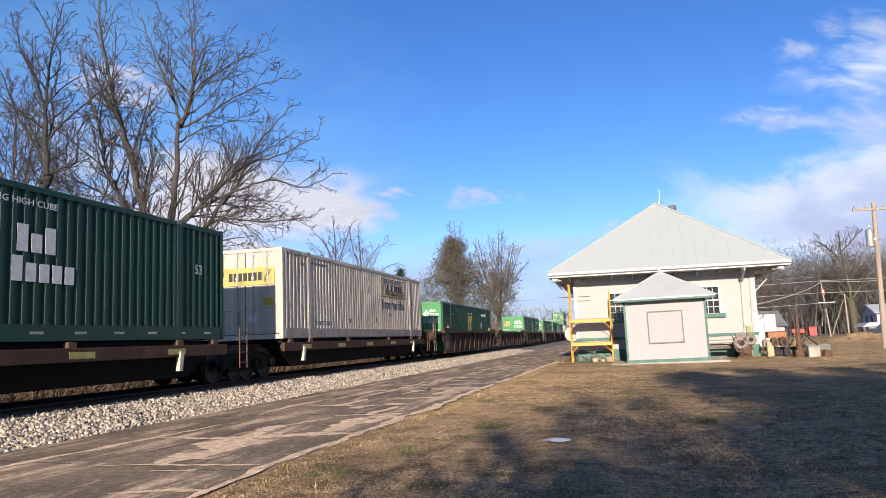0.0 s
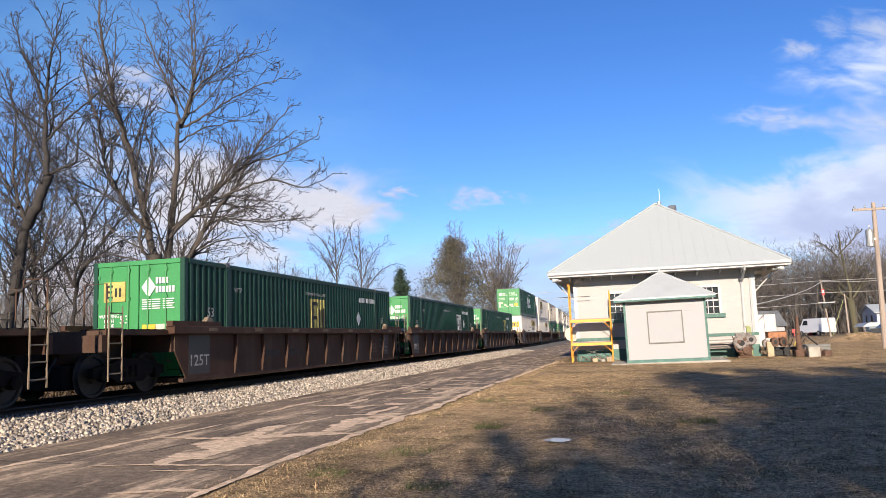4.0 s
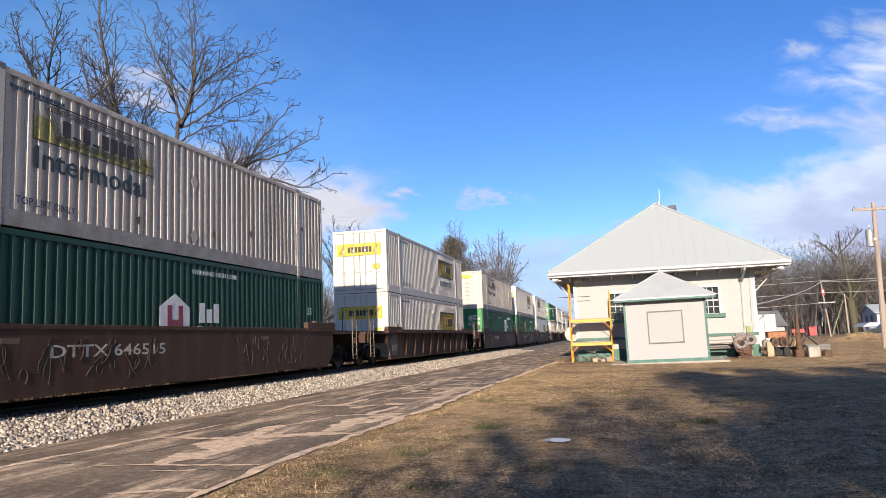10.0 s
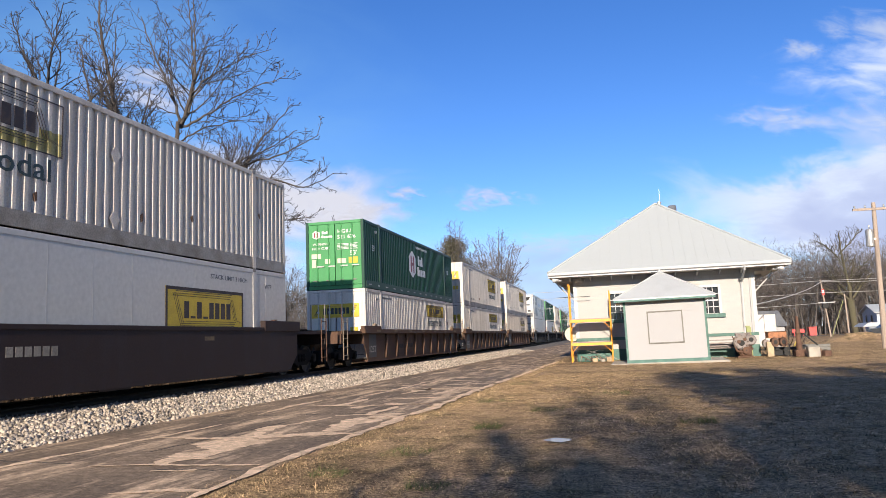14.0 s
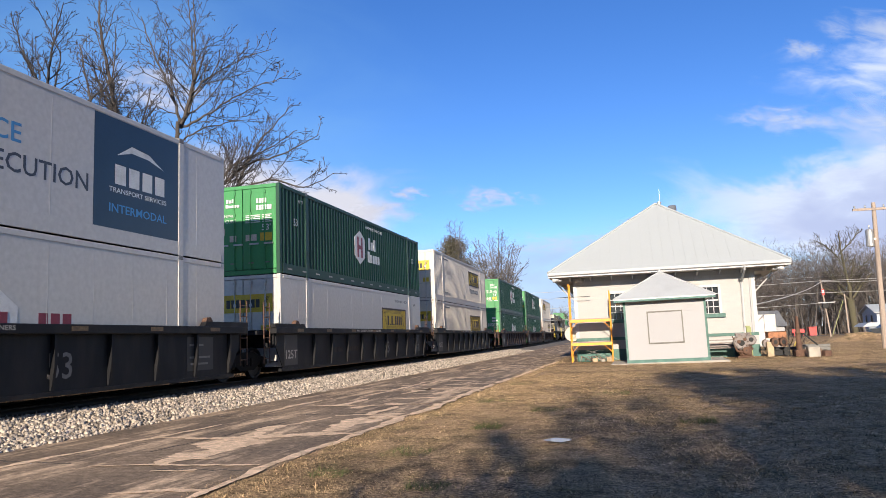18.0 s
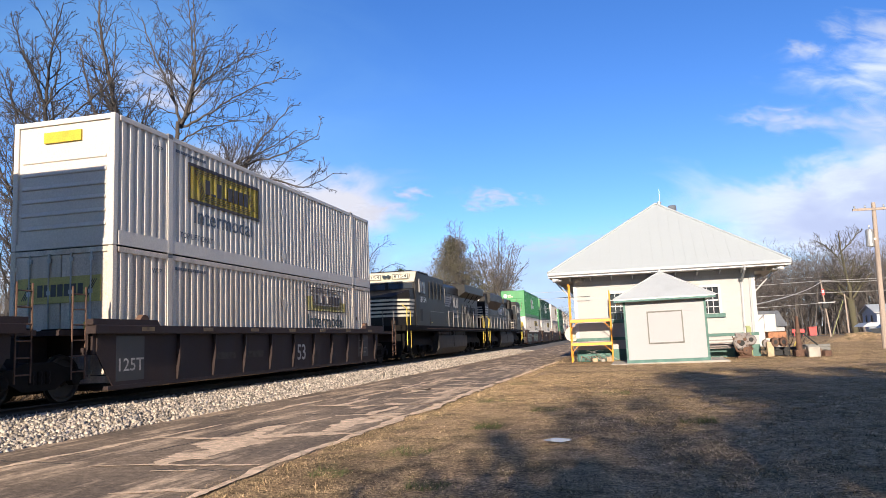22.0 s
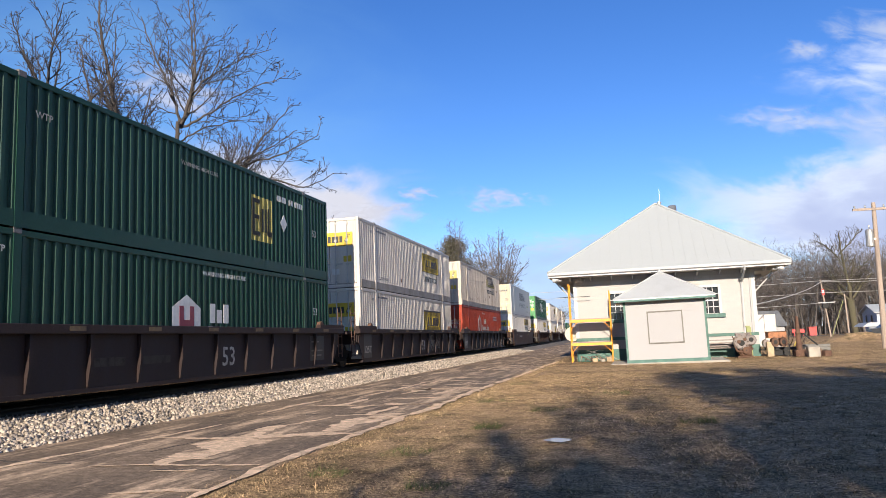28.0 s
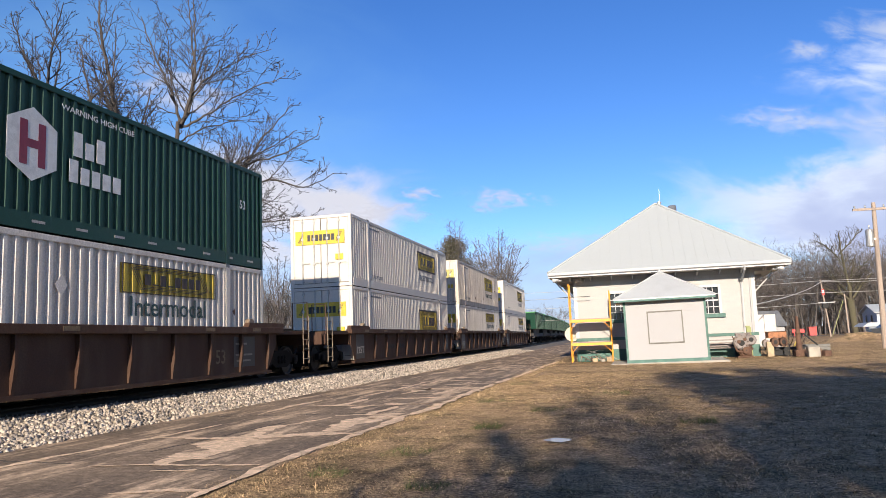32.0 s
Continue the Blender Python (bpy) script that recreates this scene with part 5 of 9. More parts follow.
                piece("door_notice", "G", lambda: Shape().box(0.62, 1.02, -HL - 0.006, -HL + 0.02, 1.06, 1.32), M_YELLOW, c, "yellow notice")
                for k, (x0, x1, z0, z1) in enumerate(((-1.04, -0.62, 1.32, 1.52), (-1.02, -0.84, 0.94, 1.28), (-0.44, -0.22, 1.08, 1.28), (0.12, 0.50, 1.08, 1.28))):
                    piece("door_label", ("G", k), lambda: Shape().box(x0, x1, -HL - 0.006, -HL + 0.02, z0, z1), M_NOSEWHITE, c, "pale paper label")
            def vent_bars():
                f = Shape()
                for x0 in (-0.98, -0.42, 0.22, 0.78):
                    f.box(x0, x0 + 0.16, -HL - 0.006, -HL + 0.02, 0.36, 0.40)
                return f
            piece("vent", k0, vent_bars, M_GREYRAIL, c)
    elif near == "wall":
        if k0 in "WNC":
            piece("end_sign", k0, lambda: Shape().box(-0.5, 0.45, -HL - 0.006, -HL + 0.06, 2.36, 2.60), M_YELLOW, c, "small yellow sign")
        if k0 in "GL":
            piece("hexagon_mark", "wall", lambda: Shape().prism([(-0.80, 2.55), (-0.60, 2.43), (-0.60, 2.2), (-0.80, 2.08), (-1.0, 2.2), (-1.0, 2.43)], "y", -HL - 0.006, -HL + 0.06), M_WHITETXT, c)
            letters(c, "53'", 0.26, -HL - 0.008, 1.50, -0.05, M_FAINT, turn=-90)
            def wall_words():
                f = Shape()
                for i in range(3):
                    f.box(-0.50 + i * 0.11, -0.41 + i * 0.11, -HL - 0.006, -HL + 0.06, 2.33, 2.46 - 0.03 * (i == 1))
                for i in range(5):
                    f.box(-0.50 + i * 0.11, -0.41 + i * 0.11, -HL - 0.006, -HL + 0.06, 2.15, 2.28 - 0.03 * (i > 0))
                return f
            piece("logo_block", "wall", wall_words, M_NOSEWHITE, c, "two rows of pale letter blocks")
            piece("door_label", "w", lambda: Shape().box(-0.2, 0.30, -HL - 0.006, -HL + 0.06, 0.76, 0.98), M_NOSEWHITE, c, "pale cream label")
            piece("door_label", "v", lambda: Shape().box(-0.12, 0.18, -HL - 0.006, -HL + 0.06, 0.58, 0.755), M_NOSEWHITE, c)
            piece("vent", "wall", lambda: Shape().box(0.72, 0.88, -HL - 0.012, -HL + 0.06, 0.62, 0.98), M_GREYRAIL, c, "small grey vent plate")
            def rust_runs():
                f = Shape()
                for x0, z0, z1 in ((-0.86, 1.35, 2.0), (-0.22, 0.95, 1.32), (0.42, 1.55, 1.98), (0.95, 0.8, 1.6)):
                    f.prism([(x0 - 0.012, z0), (x0 + 0.004, z0), (x0 + 0.018, z1), (x0 - 0.016, z1)], "y", -HL - 0.005, -HL + 0.05)
                return f
            piece("rust_spot", "wall", rust_runs, M_RUST, c, "thin runs of rust")
    # side marks
    v = kind[1:]
    if k0 in "WCN":
        if v == "a":
            mark_yellow(c, 1.7, 5.25, 1.42, 2.42)
        elif v == "b":
            mark_yellow(c, -5.3, -1.6, 1.42, 2.42, True, True)
        elif v == "d":
            mark_yellow(c, 1.7, 5.3, 0.55, 2.3, True, True, False)
        elif v == "e":
            mark_yellow(c, 1.7, 5.25, 1.78, 2.60, False, wordz=1.44)
        elif v == "h":
            mark_yellow(c, -5.2, -1.55, 1.50, 2.55, False)
        elif v == "q":
            mark_yellow(c, 1.7, 5.25, 1.42, 2.42, True, False, True, M_FADED)
        elif v == "f":
            mark_yellow(c, -5.3, -1.7, 1.72, 2.52, False, wordz=1.38)
        elif v == "g":
            mark_yellow(c, 1.65, 5.3, 1.42, 2.42, True, True)
        elif v == "l":
            mark_yellow(c, 1.75, 5.45, 1.90, 2.56, True, False, True, None, 1.60)
        elif v == "m":
            mark_yellow(c, 1.65, 5.33, 1.05, 2.25, True, True, False)
        letters(c, "TOP LIFT ONLY", 0.2, -4.9, 0.52, HW + 0.004, M_GREYTXT, 1.5)
        letters(c, "WTP", 0.17, -6.55, 2.45, HW + 0.004, M_GREYTXT)
        block_word(c, 13, -5.85, -4.5, 2.54, 2.61, HW + 0.004, M_GREYTXT, "mark_bar")
        if k0 in "WC":
            for i, (ry, rz) in enumerate(((-2.2, 0.55), (2.9, 0.9), (6.4, 1.5), (0.9, 0.62))):
                piece("rust_spot", i, lambda: Shape().prism([(ry, rz), (ry + 0.05, rz + 0.03), (ry + 0.04, rz + 0.2), (ry - 0.03, rz + 0.14)], "x", HW - 0.03, HW + 0.003), M_RUST, c)
        for zz in (1.95, 0.55):
            piece("diamond_plate", zz, lambda: Shape().prism([(0.0, zz + 0.22), (0.17, zz), (0.0, zz - 0.22), (-0.17, zz)], "x", HW - 0.002, HW + 0.004), paint, c)
    elif k0 in "GL":
        mark_hexagon(c, -0.35 if v == "l" else 0.0, 0.1 if v == "s" else -0.8)
        letters(c, "53", 0.34, -6.9, 1.75, HW + 0.004, M_WHITETXT)
        letters(c, "53", 0.34, 6.9, 1.75, HW + 0.004, M_WHITETXT)
        letters(c, "WARNING HIGH CUBE", 0.17, 1.0, 2.55, HW + 0.004, M_WHITETXT, 2.2)
        letters(c, "WTP", 0.17, -6.5, 2.5, HW + 0.004, M_WHITETXT)
        def reflectors():
            f = Shape()
            for i in range(14):
                y = -7.4 + i * 1.13
                f.box(HW + 0.011, HW + 0.016, y - 0.16, y + 0.16, 0.15, 0.20)
            return f
        piece("reflector_strip", 0, reflectors, M_GREYTEXT, c)
    elif k0 == "E":
        mark_square(c, {"": 0.05, "w": 3.1, "n": -1.0, "r": 3.1}[v], M_DULLYELLOW if v != "w" else M_WHITETXT, M_DARK if v != "w" else M_BLUEGREY)
        letters(c, "53", 0.34, -6.9, 1.55, HW + 0.004, M_GREYTEXT)
        letters(c, "53", 0.34, 6.9, 1.55, HW + 0.004, M_GREYTEXT)
        letters(c, "WTP", 0.2, -5.5, 2.2, HW + 0.004, M_GREYTEXT)
        letters(c, "WARNING HIGH CUBE", 0.15, -0.2, 2.35, HW + 0.004, M_GREYTEXT, 1.7)
        def side_digits():
            f = Shape()
            for i in range(10):
                yb = 4.1 + i * 0.17 + (0.14 if i > 3 else 0) + (0.1 if i > 5 else 0)
                f.box(HW - 0.001, HW + 0.004, yb, yb + 0.12, 2.26, 2.44)
            return f
        piece("mark_bar", "side_digits", side_digits, M_WHITETXT, c)
        dy = 0.55 if v in ("w", "r") else 0.0
        piece("diamond_mark", ("emp", dy), lambda: Shape().prism([(4.0 + dy, 1.88), (4.24 + dy, 1.6), (4.0 + dy, 1.32), (3.76 + dy, 1.6)], "x", HW - 0.002, HW + 0.006), M_WHITETXT, c)
    elif k0 == "R":
        for k in (-1, 1):
            piece("house_mark", k, lambda: Shape().box(HW - 0.002, HW + 0.004, -1.9 + k * 0.42 - 0.16, -1.9 + k * 0.42 + 0.16, 1.2, 2.0), M_GREYTEXT, c)
        piece("house_mark", 0, lambda: Shape().prism([(-2.48, 2.01), (-1.32, 2.01), (-1.9, 2.35)], "x", HW - 0.002, HW + 0.004), M_GREYTEXT, c)
        block_word(c, 3, -0.25, 0.78, 1.72, 2.12, HW + 0.004, M_GREYTEXT, "maker_mark", (1, 0.72, 1))
        block_word(c, 9, -0.95, 1.92, 1.24, 1.62, HW + 0.004, M_GREYTEXT, "maker_mark", (1, 0.72, 0.72, 0.72, 0.72, 0.16, 1, 0.72, 0.72))
        plate = piece("mark_plate", 0, lambda: Shape().box(HW - 0.002, HW + 0.004, 3.95, 5.75, 2.06, 2.36), M_CREAM, c, "pale plate with small dark bars")
        block_word(plate, 9, 4.0, 5.7, 2.12, 2.30, HW + 0.009, M_MAROON, "mark_bar")
        letters(c, "HIGH CUBE", 0.2, -0.2, 2.5, HW + 0.004, M_GREYTEXT, 1.3)
    elif k0 == "S":
        mark_yellow(c, 1.8, 5.4, 1.05, 2.15, True, True, False, flat=True)
        letters(c, "Intermodal", 0.5, 3.6, 0.62, HW + 0.004, M_GREYTXT, 2.9)
        letters(c, "STACK LIMIT 3 HIGH", 0.17, 4.7, 2.5, HW + 0.004, M_GREYTXT, 1.9)
        letters(c, "WTP", 0.2, 6.9, 2.4, HW + 0.004, M_GREYTXT)
    elif k0 == "K":
        for i, (a, b) in enumerate(((-5.85, -2.9), (3.0, 5.95))):
            p = part("navy_panel", Shape().box(HW - 0.001, HW + 0.002, a, b, 0.34, CH - 0.14), M_NAVY, c, "navy blue printed panel")
            block_word(p, 4, a + 0.6, b - 0.5, 1.32, 1.75, HW + 0.004, M_WHITETXT)
            part("horse_shape", Shape().prism([(a + 0.7, 1.95), (a + 1.2, 2.25), (a + 1.8, 2.2), (a + 2.35, 1.95), (a + 1.8, 2.08), (a + 1.2, 2.1)], "x", HW + 0.001, HW + 0.0034), M_WHITETXT, p, "pale running shape")
            letters(p, "TRANSPORT SERVICES", 0.15, (a + b) / 2, 1.18, HW + 0.005, M_WHITETXT, 2.0)
            if i == 1:
                letters(p, "INTERMODAL", 0.26, (a + b) / 2, 0.78, HW + 0.005, M_BLUETXT, 2.0)
        letters(c, "EXCELLENCE", 0.52, -0.55, 1.72, HW + 0.004, M_BLUETXT, 3.3)
        letters(c, "THROUGH", 0.26, -1.2, 1.30, HW + 0.004, M_GREYTXT, 1.6)
        letters(c, "EXECUTION", 0.52, 1.35, 1.16, HW + 0.004, M_GREYTXT, 3.0)
        letters(c, "TOP LIFT ONLY", 0.17, -7.0, 0.52, HW + 0.004, M_GREYTXT, 1.5)
        for z in (2.2, 1.85):
            part("mark_bar", Shape().box(HW - 0.001, HW + 0.004, -7.5, -6.6, z - 0.12, z + 0.12), M_GREYTXT, c)
    elif k0 == "P":
        block_word(c, 5, -1.6, 1.4, 1.55, 2.35, HW + 0.002, M_BLACKPAINT)
        block_word(c, 3, 1.6, 2.9, 1.6, 2.15, HW + 0.002, M_BLACKPAINT, "logo_block", (0.7, 1, 0.8))
        letters(c, "INTERMODAL", 0.62, 0.6, 1.05, HW + 0.004, M_GREYTXT, 5.4)
        letters(c, "TOP LIFT ONLY", 0.17, 4.9, 0.52, HW + 0.004, M_GREYTXT, 1.5)
        part("green_label", Shape().box(HW - 0.001, HW + 0.004, 4.7, 5.5, 0.98, 1.16), M_LIMEPOST, c)
    elif k0 == "H":
        letters(c, "TEMPERATURE", 0.4, -4.2, 1.0, HW + 0.004, M_GREYTXT, 2.4)
        letters(c, "CONTROLLED", 0.4, -4.2, 0.55, HW + 0.004, M_GREYTXT, 2.4)
        h = part("house_mark", Shape().prism([(0.15, 0.5), (1.15, 0.5), (1.15, 1.5), (0.65, 1.85), (0.15, 1.5)], "x", HW - 0.001, HW + 0.004), M_WHITETXT, c)
        for k in (-1, 1):
            part("house_bar", Shape().box(HW, HW + 0.008, 0.65 + k * 0.2 - 0.08, 0.65 + k * 0.2 + 0.08, 0.6, 1.4), M_MAROON, h)
        block_word(c, 3, 1.6, 2.5, 0.95, 1.4, HW + 0.002, M_MAROON)
        block_word(c, 5, 1.4, 2.8, 0.45, 0.85, HW + 0.002, M_MAROON)
    return c


BOXES = {}
NUMBERS = {("G", 167.18, 1): "517 246", ("G", 339.13, 1): "521 676", ("G", 483.48, 1): "515 024", ("Gl", 483.48, 0): "515 805"}
def load(kind, near, s0, z):
    """Set a container of that kind on the train."""
    key = (kind, near)
    if key not in BOXES:
        BOXES[key] = container(kind, near)
    c = copy_thing(BOXES[key], Matrix())
    if kind[0] in "GE" and near == "doors":
        num = NUMBERS.get((kind, round(s0 - HL, 2), 1 if z > 2 else 0))
        if num:
            letters(c, "HGIU", 0.22, -HL - 0.008, 2.42, 0.44, M_WHITETXT, 0.58, "lettering", -90)
            letters(c, num, 0.22, -HL - 0.008, 2.18, 0.54, M_WHITETXT, 0.82, "lettering", -90)
        else:
            def digits():
                f = Shape()
                for row, n in ((2.28, 4), (2.06, 6)):
                    for i in range(n):
                        f.box(0.5 + i * 0.092, 0.565 + i * 0.092, -HL - 0.008, -HL + 0.02, row, row + 0.15)
                return f
            piece("mark_bar", "end", digits, M_WHITETXT, c)
    TRAIN.append((c, s0, z))
    return c


# ---- train: bogies and cars ----
def bogie(parent, y, base=1.78, wheels=2, r=0.46, name="bogie"):
    """A truck: wheelsets under cast side frames."""
    b = piece(name, ("bolster", wheels), lambda: Shape().box(-1.0, 1.0, -0.22, 0.22, 0.42, 0.72, 0.03), M_BOGIE, parent, "", pose(0, y, 0))
    half = base * (wheels - 1) / 2
    # added black block between the wheels hides the lit ground behind
    piece("brake_rigging", wheels, lambda: Shape().box(-0.62, 0.62, -half - 0.62, half + 0.62, 0.20, 0.70, 0.04), M_BOGIE, b)
    for sx in (-1, 1):
        x = sx * 0.98
        pts = [(-half - 0.3, 0.42), (-half - 0.3, 0.62), (-half + 0.25, 0.70), (-0.35, 0.80), (0.35, 0.80), (half - 0.25, 0.70), (half + 0.3, 0.62), (half + 0.3, 0.42), (half - 0.22, 0.42), (0.4, 0.28), (-0.4, 0.28), (-half + 0.22, 0.42)]
        def frame_cast():
            g = Shape().prism(pts, "x", x - 0.07, x + 0.07)
            for k in range(3):
                g.lathe([(0.40, 0.06), (0.46, 0.075), (0.52, 0.06), (0.58, 0.075), (0.64, 0.06)], "z", 8, (x + sx * 0.05, -0.2 + 0.2 * k, 0))
            for i in range(wheels):
                g.lathe([(x - sx * 0.02, 0.13), (x + sx * 0.13, 0.13), (x + sx * 0.15, 0.07)], "x", 10, (0, -half + i * base, 0.46))
            return g
        piece("side_frame", (sx, wheels), frame_cast, M_BOGIE, b)
    for i in range(wheels):
        yy = -half + i * base
        a = piece("axle", (wheels, i), lambda: Shape().tube([(-0.9, yy, r), (0.9, yy, r)], 0.075, 8), M_WHEEL, b)
        for sx in (-1, 1):
            piece("wheel", (sx, wheels, i, r), lambda: Shape().lathe([(sx * 0.68, 0.12), (sx * 0.70, r + 0.028), (sx * 0.725, r + 0.02), (sx * 0.735, r), (sx * 0.81, r - 0.005), (sx * 0.81, r - 0.06), (sx * 0.77, r - 0.09), (sx * 0.77, 0.16), (sx * 0.83, 0.13), (sx * 0.83, 0.05)], "x", 20, (0, yy, r)), M_WHEEL, a)
    return b


def ladder(parent, x, y, z0, z1, material, w=0.4, n=4):
    def rails():
        f = Shape().tube([(x, y - w / 2, z0), (x, y - w / 2, z1)], 0.018, 5).tube([(x, y + w / 2, z0), (x, y + w / 2, z1)], 0.018, 5)
        for i in range(n):
            z = z0 + (z1 - z0) * (i + 0.5) / n
            f.tube([(x, y - w / 2, z), (x, y + w / 2, z)], 0.015, 5)
        return f
    return piece("ladder", (x, y, z0, z1), rails, material, parent)


def well_car(style, paint, front, back, word=None):
    """One unit of a container well car. front/back: 'end' has coupler, ladders and platform; 'joint' shares a bogie; 'none' leaves the bogie to its neighbour."""
    words = {"brown_car_steel": "brown", "ochre_brown_car_steel": "ochre-brown", "dark_plum_car_steel": "dark plum-brown", "blue_black_car_steel": "blue-black"}[paint.name]
    label = words + (" smooth-sided container well car with graffiti" if style == "smooth" else " container well car with ribbed sides")
    c = thing("well_car", label, "rail car", None, "well cars of the train")
    WL = 8.62
    for sx in (-1, 1):
        xo = sx * 1.40
        a, b = min(xo, xo - sx * 0.03), max(xo, xo - sx * 0.03)
        if style == "ribbed":
            piece("side_plate", (sx, "r"), lambda: Shape().prism([(-WL, 1.36), (-WL, 0.92), (-WL + 0.2, 0.62), (-WL + 0.5, 0.24), (WL - 0.5, 0.24), (WL - 0.2, 0.62), (WL, 0.92), (WL, 1.36)], "x", a, b), paint, c)
            for sy in (-1, 1):
                piece("end_cap", (sx, sy, "r"), lambda: Shape().prism([(sy * 6.75, 1.501), (sy * (WL + 0.3), 1.501), (sy * (WL + 0.3), 1.62), (sy * 6.85, 1.62)], "x", min(xo - sx * 0.02, xo + sx * 0.14), max(xo - sx * 0.02, xo + sx * 0.14)), paint, c)
            ch = piece("top_chord", (sx,), lambda: Shape().box(min(xo - sx * 0.08, xo + sx * 0.16), max(xo - sx * 0.08, xo + sx * 0.16), -WL - 0.25, WL + 0.25, 1.32, 1.50, 0.012), paint, c)
            piece("bottom_chord", (sx,), lambda: Shape().box(min(xo - sx * 0.1, xo + sx * 0.03), max(xo - sx * 0.1, xo + sx * 0.03), -WL + 0.3, WL - 0.3, 0.18, 0.26), paint, c)
            for i in range(1, 11 if sx > 0 else 0):
                y = -7.43 + i * 1.55
                piece("rib", (sx,), lambda: Shape().prism([(0, 0.28), (sx * 0.035, 0.28), (sx * 0.10, 0.75), (sx * 0.10, 1.31), (0, 1.31)], "y", -0.035, 0.035), paint, c, "", pose(xo, y, 0))
            if sx > 0:
                for i in range(7):
                    y = -7.2 + i * 2.4
                    piece("yellow_stripe", 0, lambda: Shape().box(0, 0.004, -0.22, 0.22, -0.045, 0.045), M_STRIPE, ch, "", pose(1.561, y, 1.42))
                letters(c, "53", 0.52 if paint is M_BROWN or paint is M_TAN else 0.70, 5.55 if paint is M_BROWN or paint is M_TAN else 2.1 if paint is M_NAVYCAR else 1.0, 0.70, 1.404, M_STRIPE if paint is M_BROWN or paint is M_TAN else M_GREYRAIL if paint is M_NAVYCAR else M_GREYTEXT, name="car_number")
                for k, (ya, yb) in enumerate(((-4.15, -3.2), (-2.6, -1.6))):
                    piece("mark_bar", ("car", "r", k), lambda: Shape().box(1.40, 1.404, ya, yb, 0.66, 0.84), M_GHOST, c)
                if paint is M_NAVYCAR:
                    letters(c, "MAX. GROSS WT. FOR 20 FT CONTAINERS", 0.12, -0.6, 1.42, 1.5645, M_GREYTEXT, 2.9, "stencil")
                dp = piece("data_panel", "car_far", lambda: Shape().box(1.40, 1.404, 6.2, 7.35, 0.42, 1.24), M_BLACKPAINT, c, "black data panel")
                for k, (ya, yb, zb) in enumerate(((6.3, 6.9, 1.02), (6.3, 7.2, 0.72), (6.35, 7.1, 0.56))):
                    piece("mark_bar", ("panel", k), lambda: Shape().box(1.404, 1.408, ya, yb, zb, zb + 0.05), M_GREYRAIL, dp)
                piece("data_panel", "car", lambda: Shape().box(1.40, 1.404, -8.05, -7.12, 0.34, 1.28), M_BLACKPAINT, c)
                letters(c, "125T", 0.38, -7.59, 0.66, 1.408, M_GREYTEXT, 0.82, "car_number")
        else:
            pts = [(-WL, 1.46), (-WL, 0.66), (-WL + 0.5, 0.20), (WL - 0.5, 0.20), (WL, 0.66), (WL, 1.46)]
            piece("side_plate", (sx, "s"), lambda: Shape().prism(pts, "x", a - 0.02, b + 0.02), paint, c)
            piece("top_chord", (sx, "s"), lambda: Shape().box(min(xo - sx * 0.10, xo + sx * 0.045), max(xo - sx * 0.10, xo + sx * 0.045), -WL + 2.25, WL - 2.25, 1.40, 1.50, 0.012), paint, c)
            for sy in (-1, 1):
                y0, y1 = sorted((sy * (WL - 2.2), sy * (WL + 0.15)))
                piece("end_cap", (sx, sy), lambda: Shape().box(min(xo - sx * 0.14, xo + sx * 0.055), max(xo - sx * 0.14, xo + sx * 0.055), y0, y1, 1.38, 1.70, 0.02), paint, c)
            if sx > 0:
                letters(c, "53", 0.58, -7.35, 0.66, 1.424, M_GHOST, name="car_number")
                if word:
                    letters(c, word, 0.34, -3.1, 0.98, 1.424, M_CREAM, 3.5, "car_number")
                else:
                    block_word(c, 4, -4.0, -3.05, 0.92, 1.10, 1.424, M_FAINT, "mark_bar")
                    block_word(c, 6, -2.9, -1.65, 0.92, 1.10, 1.424, M_FAINT, "mark_bar")
                for y in (-5.8, 3.5):
                    piece("yellow_stripe", 1, lambda: Shape().box(0, 0.004, -0.22, 0.22, -0.05, 0.05), M_STRIPE, c, "", pose(1.42, y, 1.2))
    for k, yy in enumerate((-WL + 1.1, 0.0, WL - 1.1)):
        piece("well_floor_beam", (style, k), lambda: Shape().box(-1.38, 1.38, yy - 0.5, yy + 0.5, 0.16, 0.28), paint, c)
    for sy in (-1, 1):
        y0, y1 = sorted((sy * (WL - 0.02), sy * (WL + 0.10)))
        piece("bulkhead", (style, sy), lambda: Shape().prism([(-1.37, 0.9), (1.37, 0.9), (1.37, 1.42), (-1.37, 1.42)], "y", y0, y1), paint, c)
        for sx in (-1, 1):
            piece("corner_lock", (sx, sy), lambda: Shape().prism([(sy * 6.9, 1.501), (sy * 7.35, 1.501), (sy * 7.28, 1.66), (sy * 7.2, 1.74), (sy * 7.05, 1.72)], "x", sx * 1.34 - 0.07, sx * 1.34 + 0.09), M_LADDER if paint in (M_BROWN, M_TAN) else M_RUST, c)
    for sy, end in ((-1, front), (1, back)):
        y0, y1 = sorted((sy * (WL + 0.05), sy * (9.45 if end != "end" else 11.0)))
        piece("end_deck", (style, sy, end), lambda: Shape().box(-1.22 if end != "end" else -1.40, 1.22 if end != "end" else 1.40, y0, y1, 1.30, 1.40), paint, c)
        piece("draft_sill", (style, sy, end), lambda: Shape().box(-0.3, 0.3, y0, y1, 0.72, 1.295), paint, c)
        def grating():
            f = Shape()
            for i in range(9):
                yy = y0 + 0.08 + i * (y1 - y0 - 0.16) / 8
                f.box(0.75, 1.38 if end == "end" else 1.2, yy - 0.03, yy + 0.03, 1.401, 1.43)
            return f
        piece("deck_grating", (sy, end), grating, M_BOGIE, c)
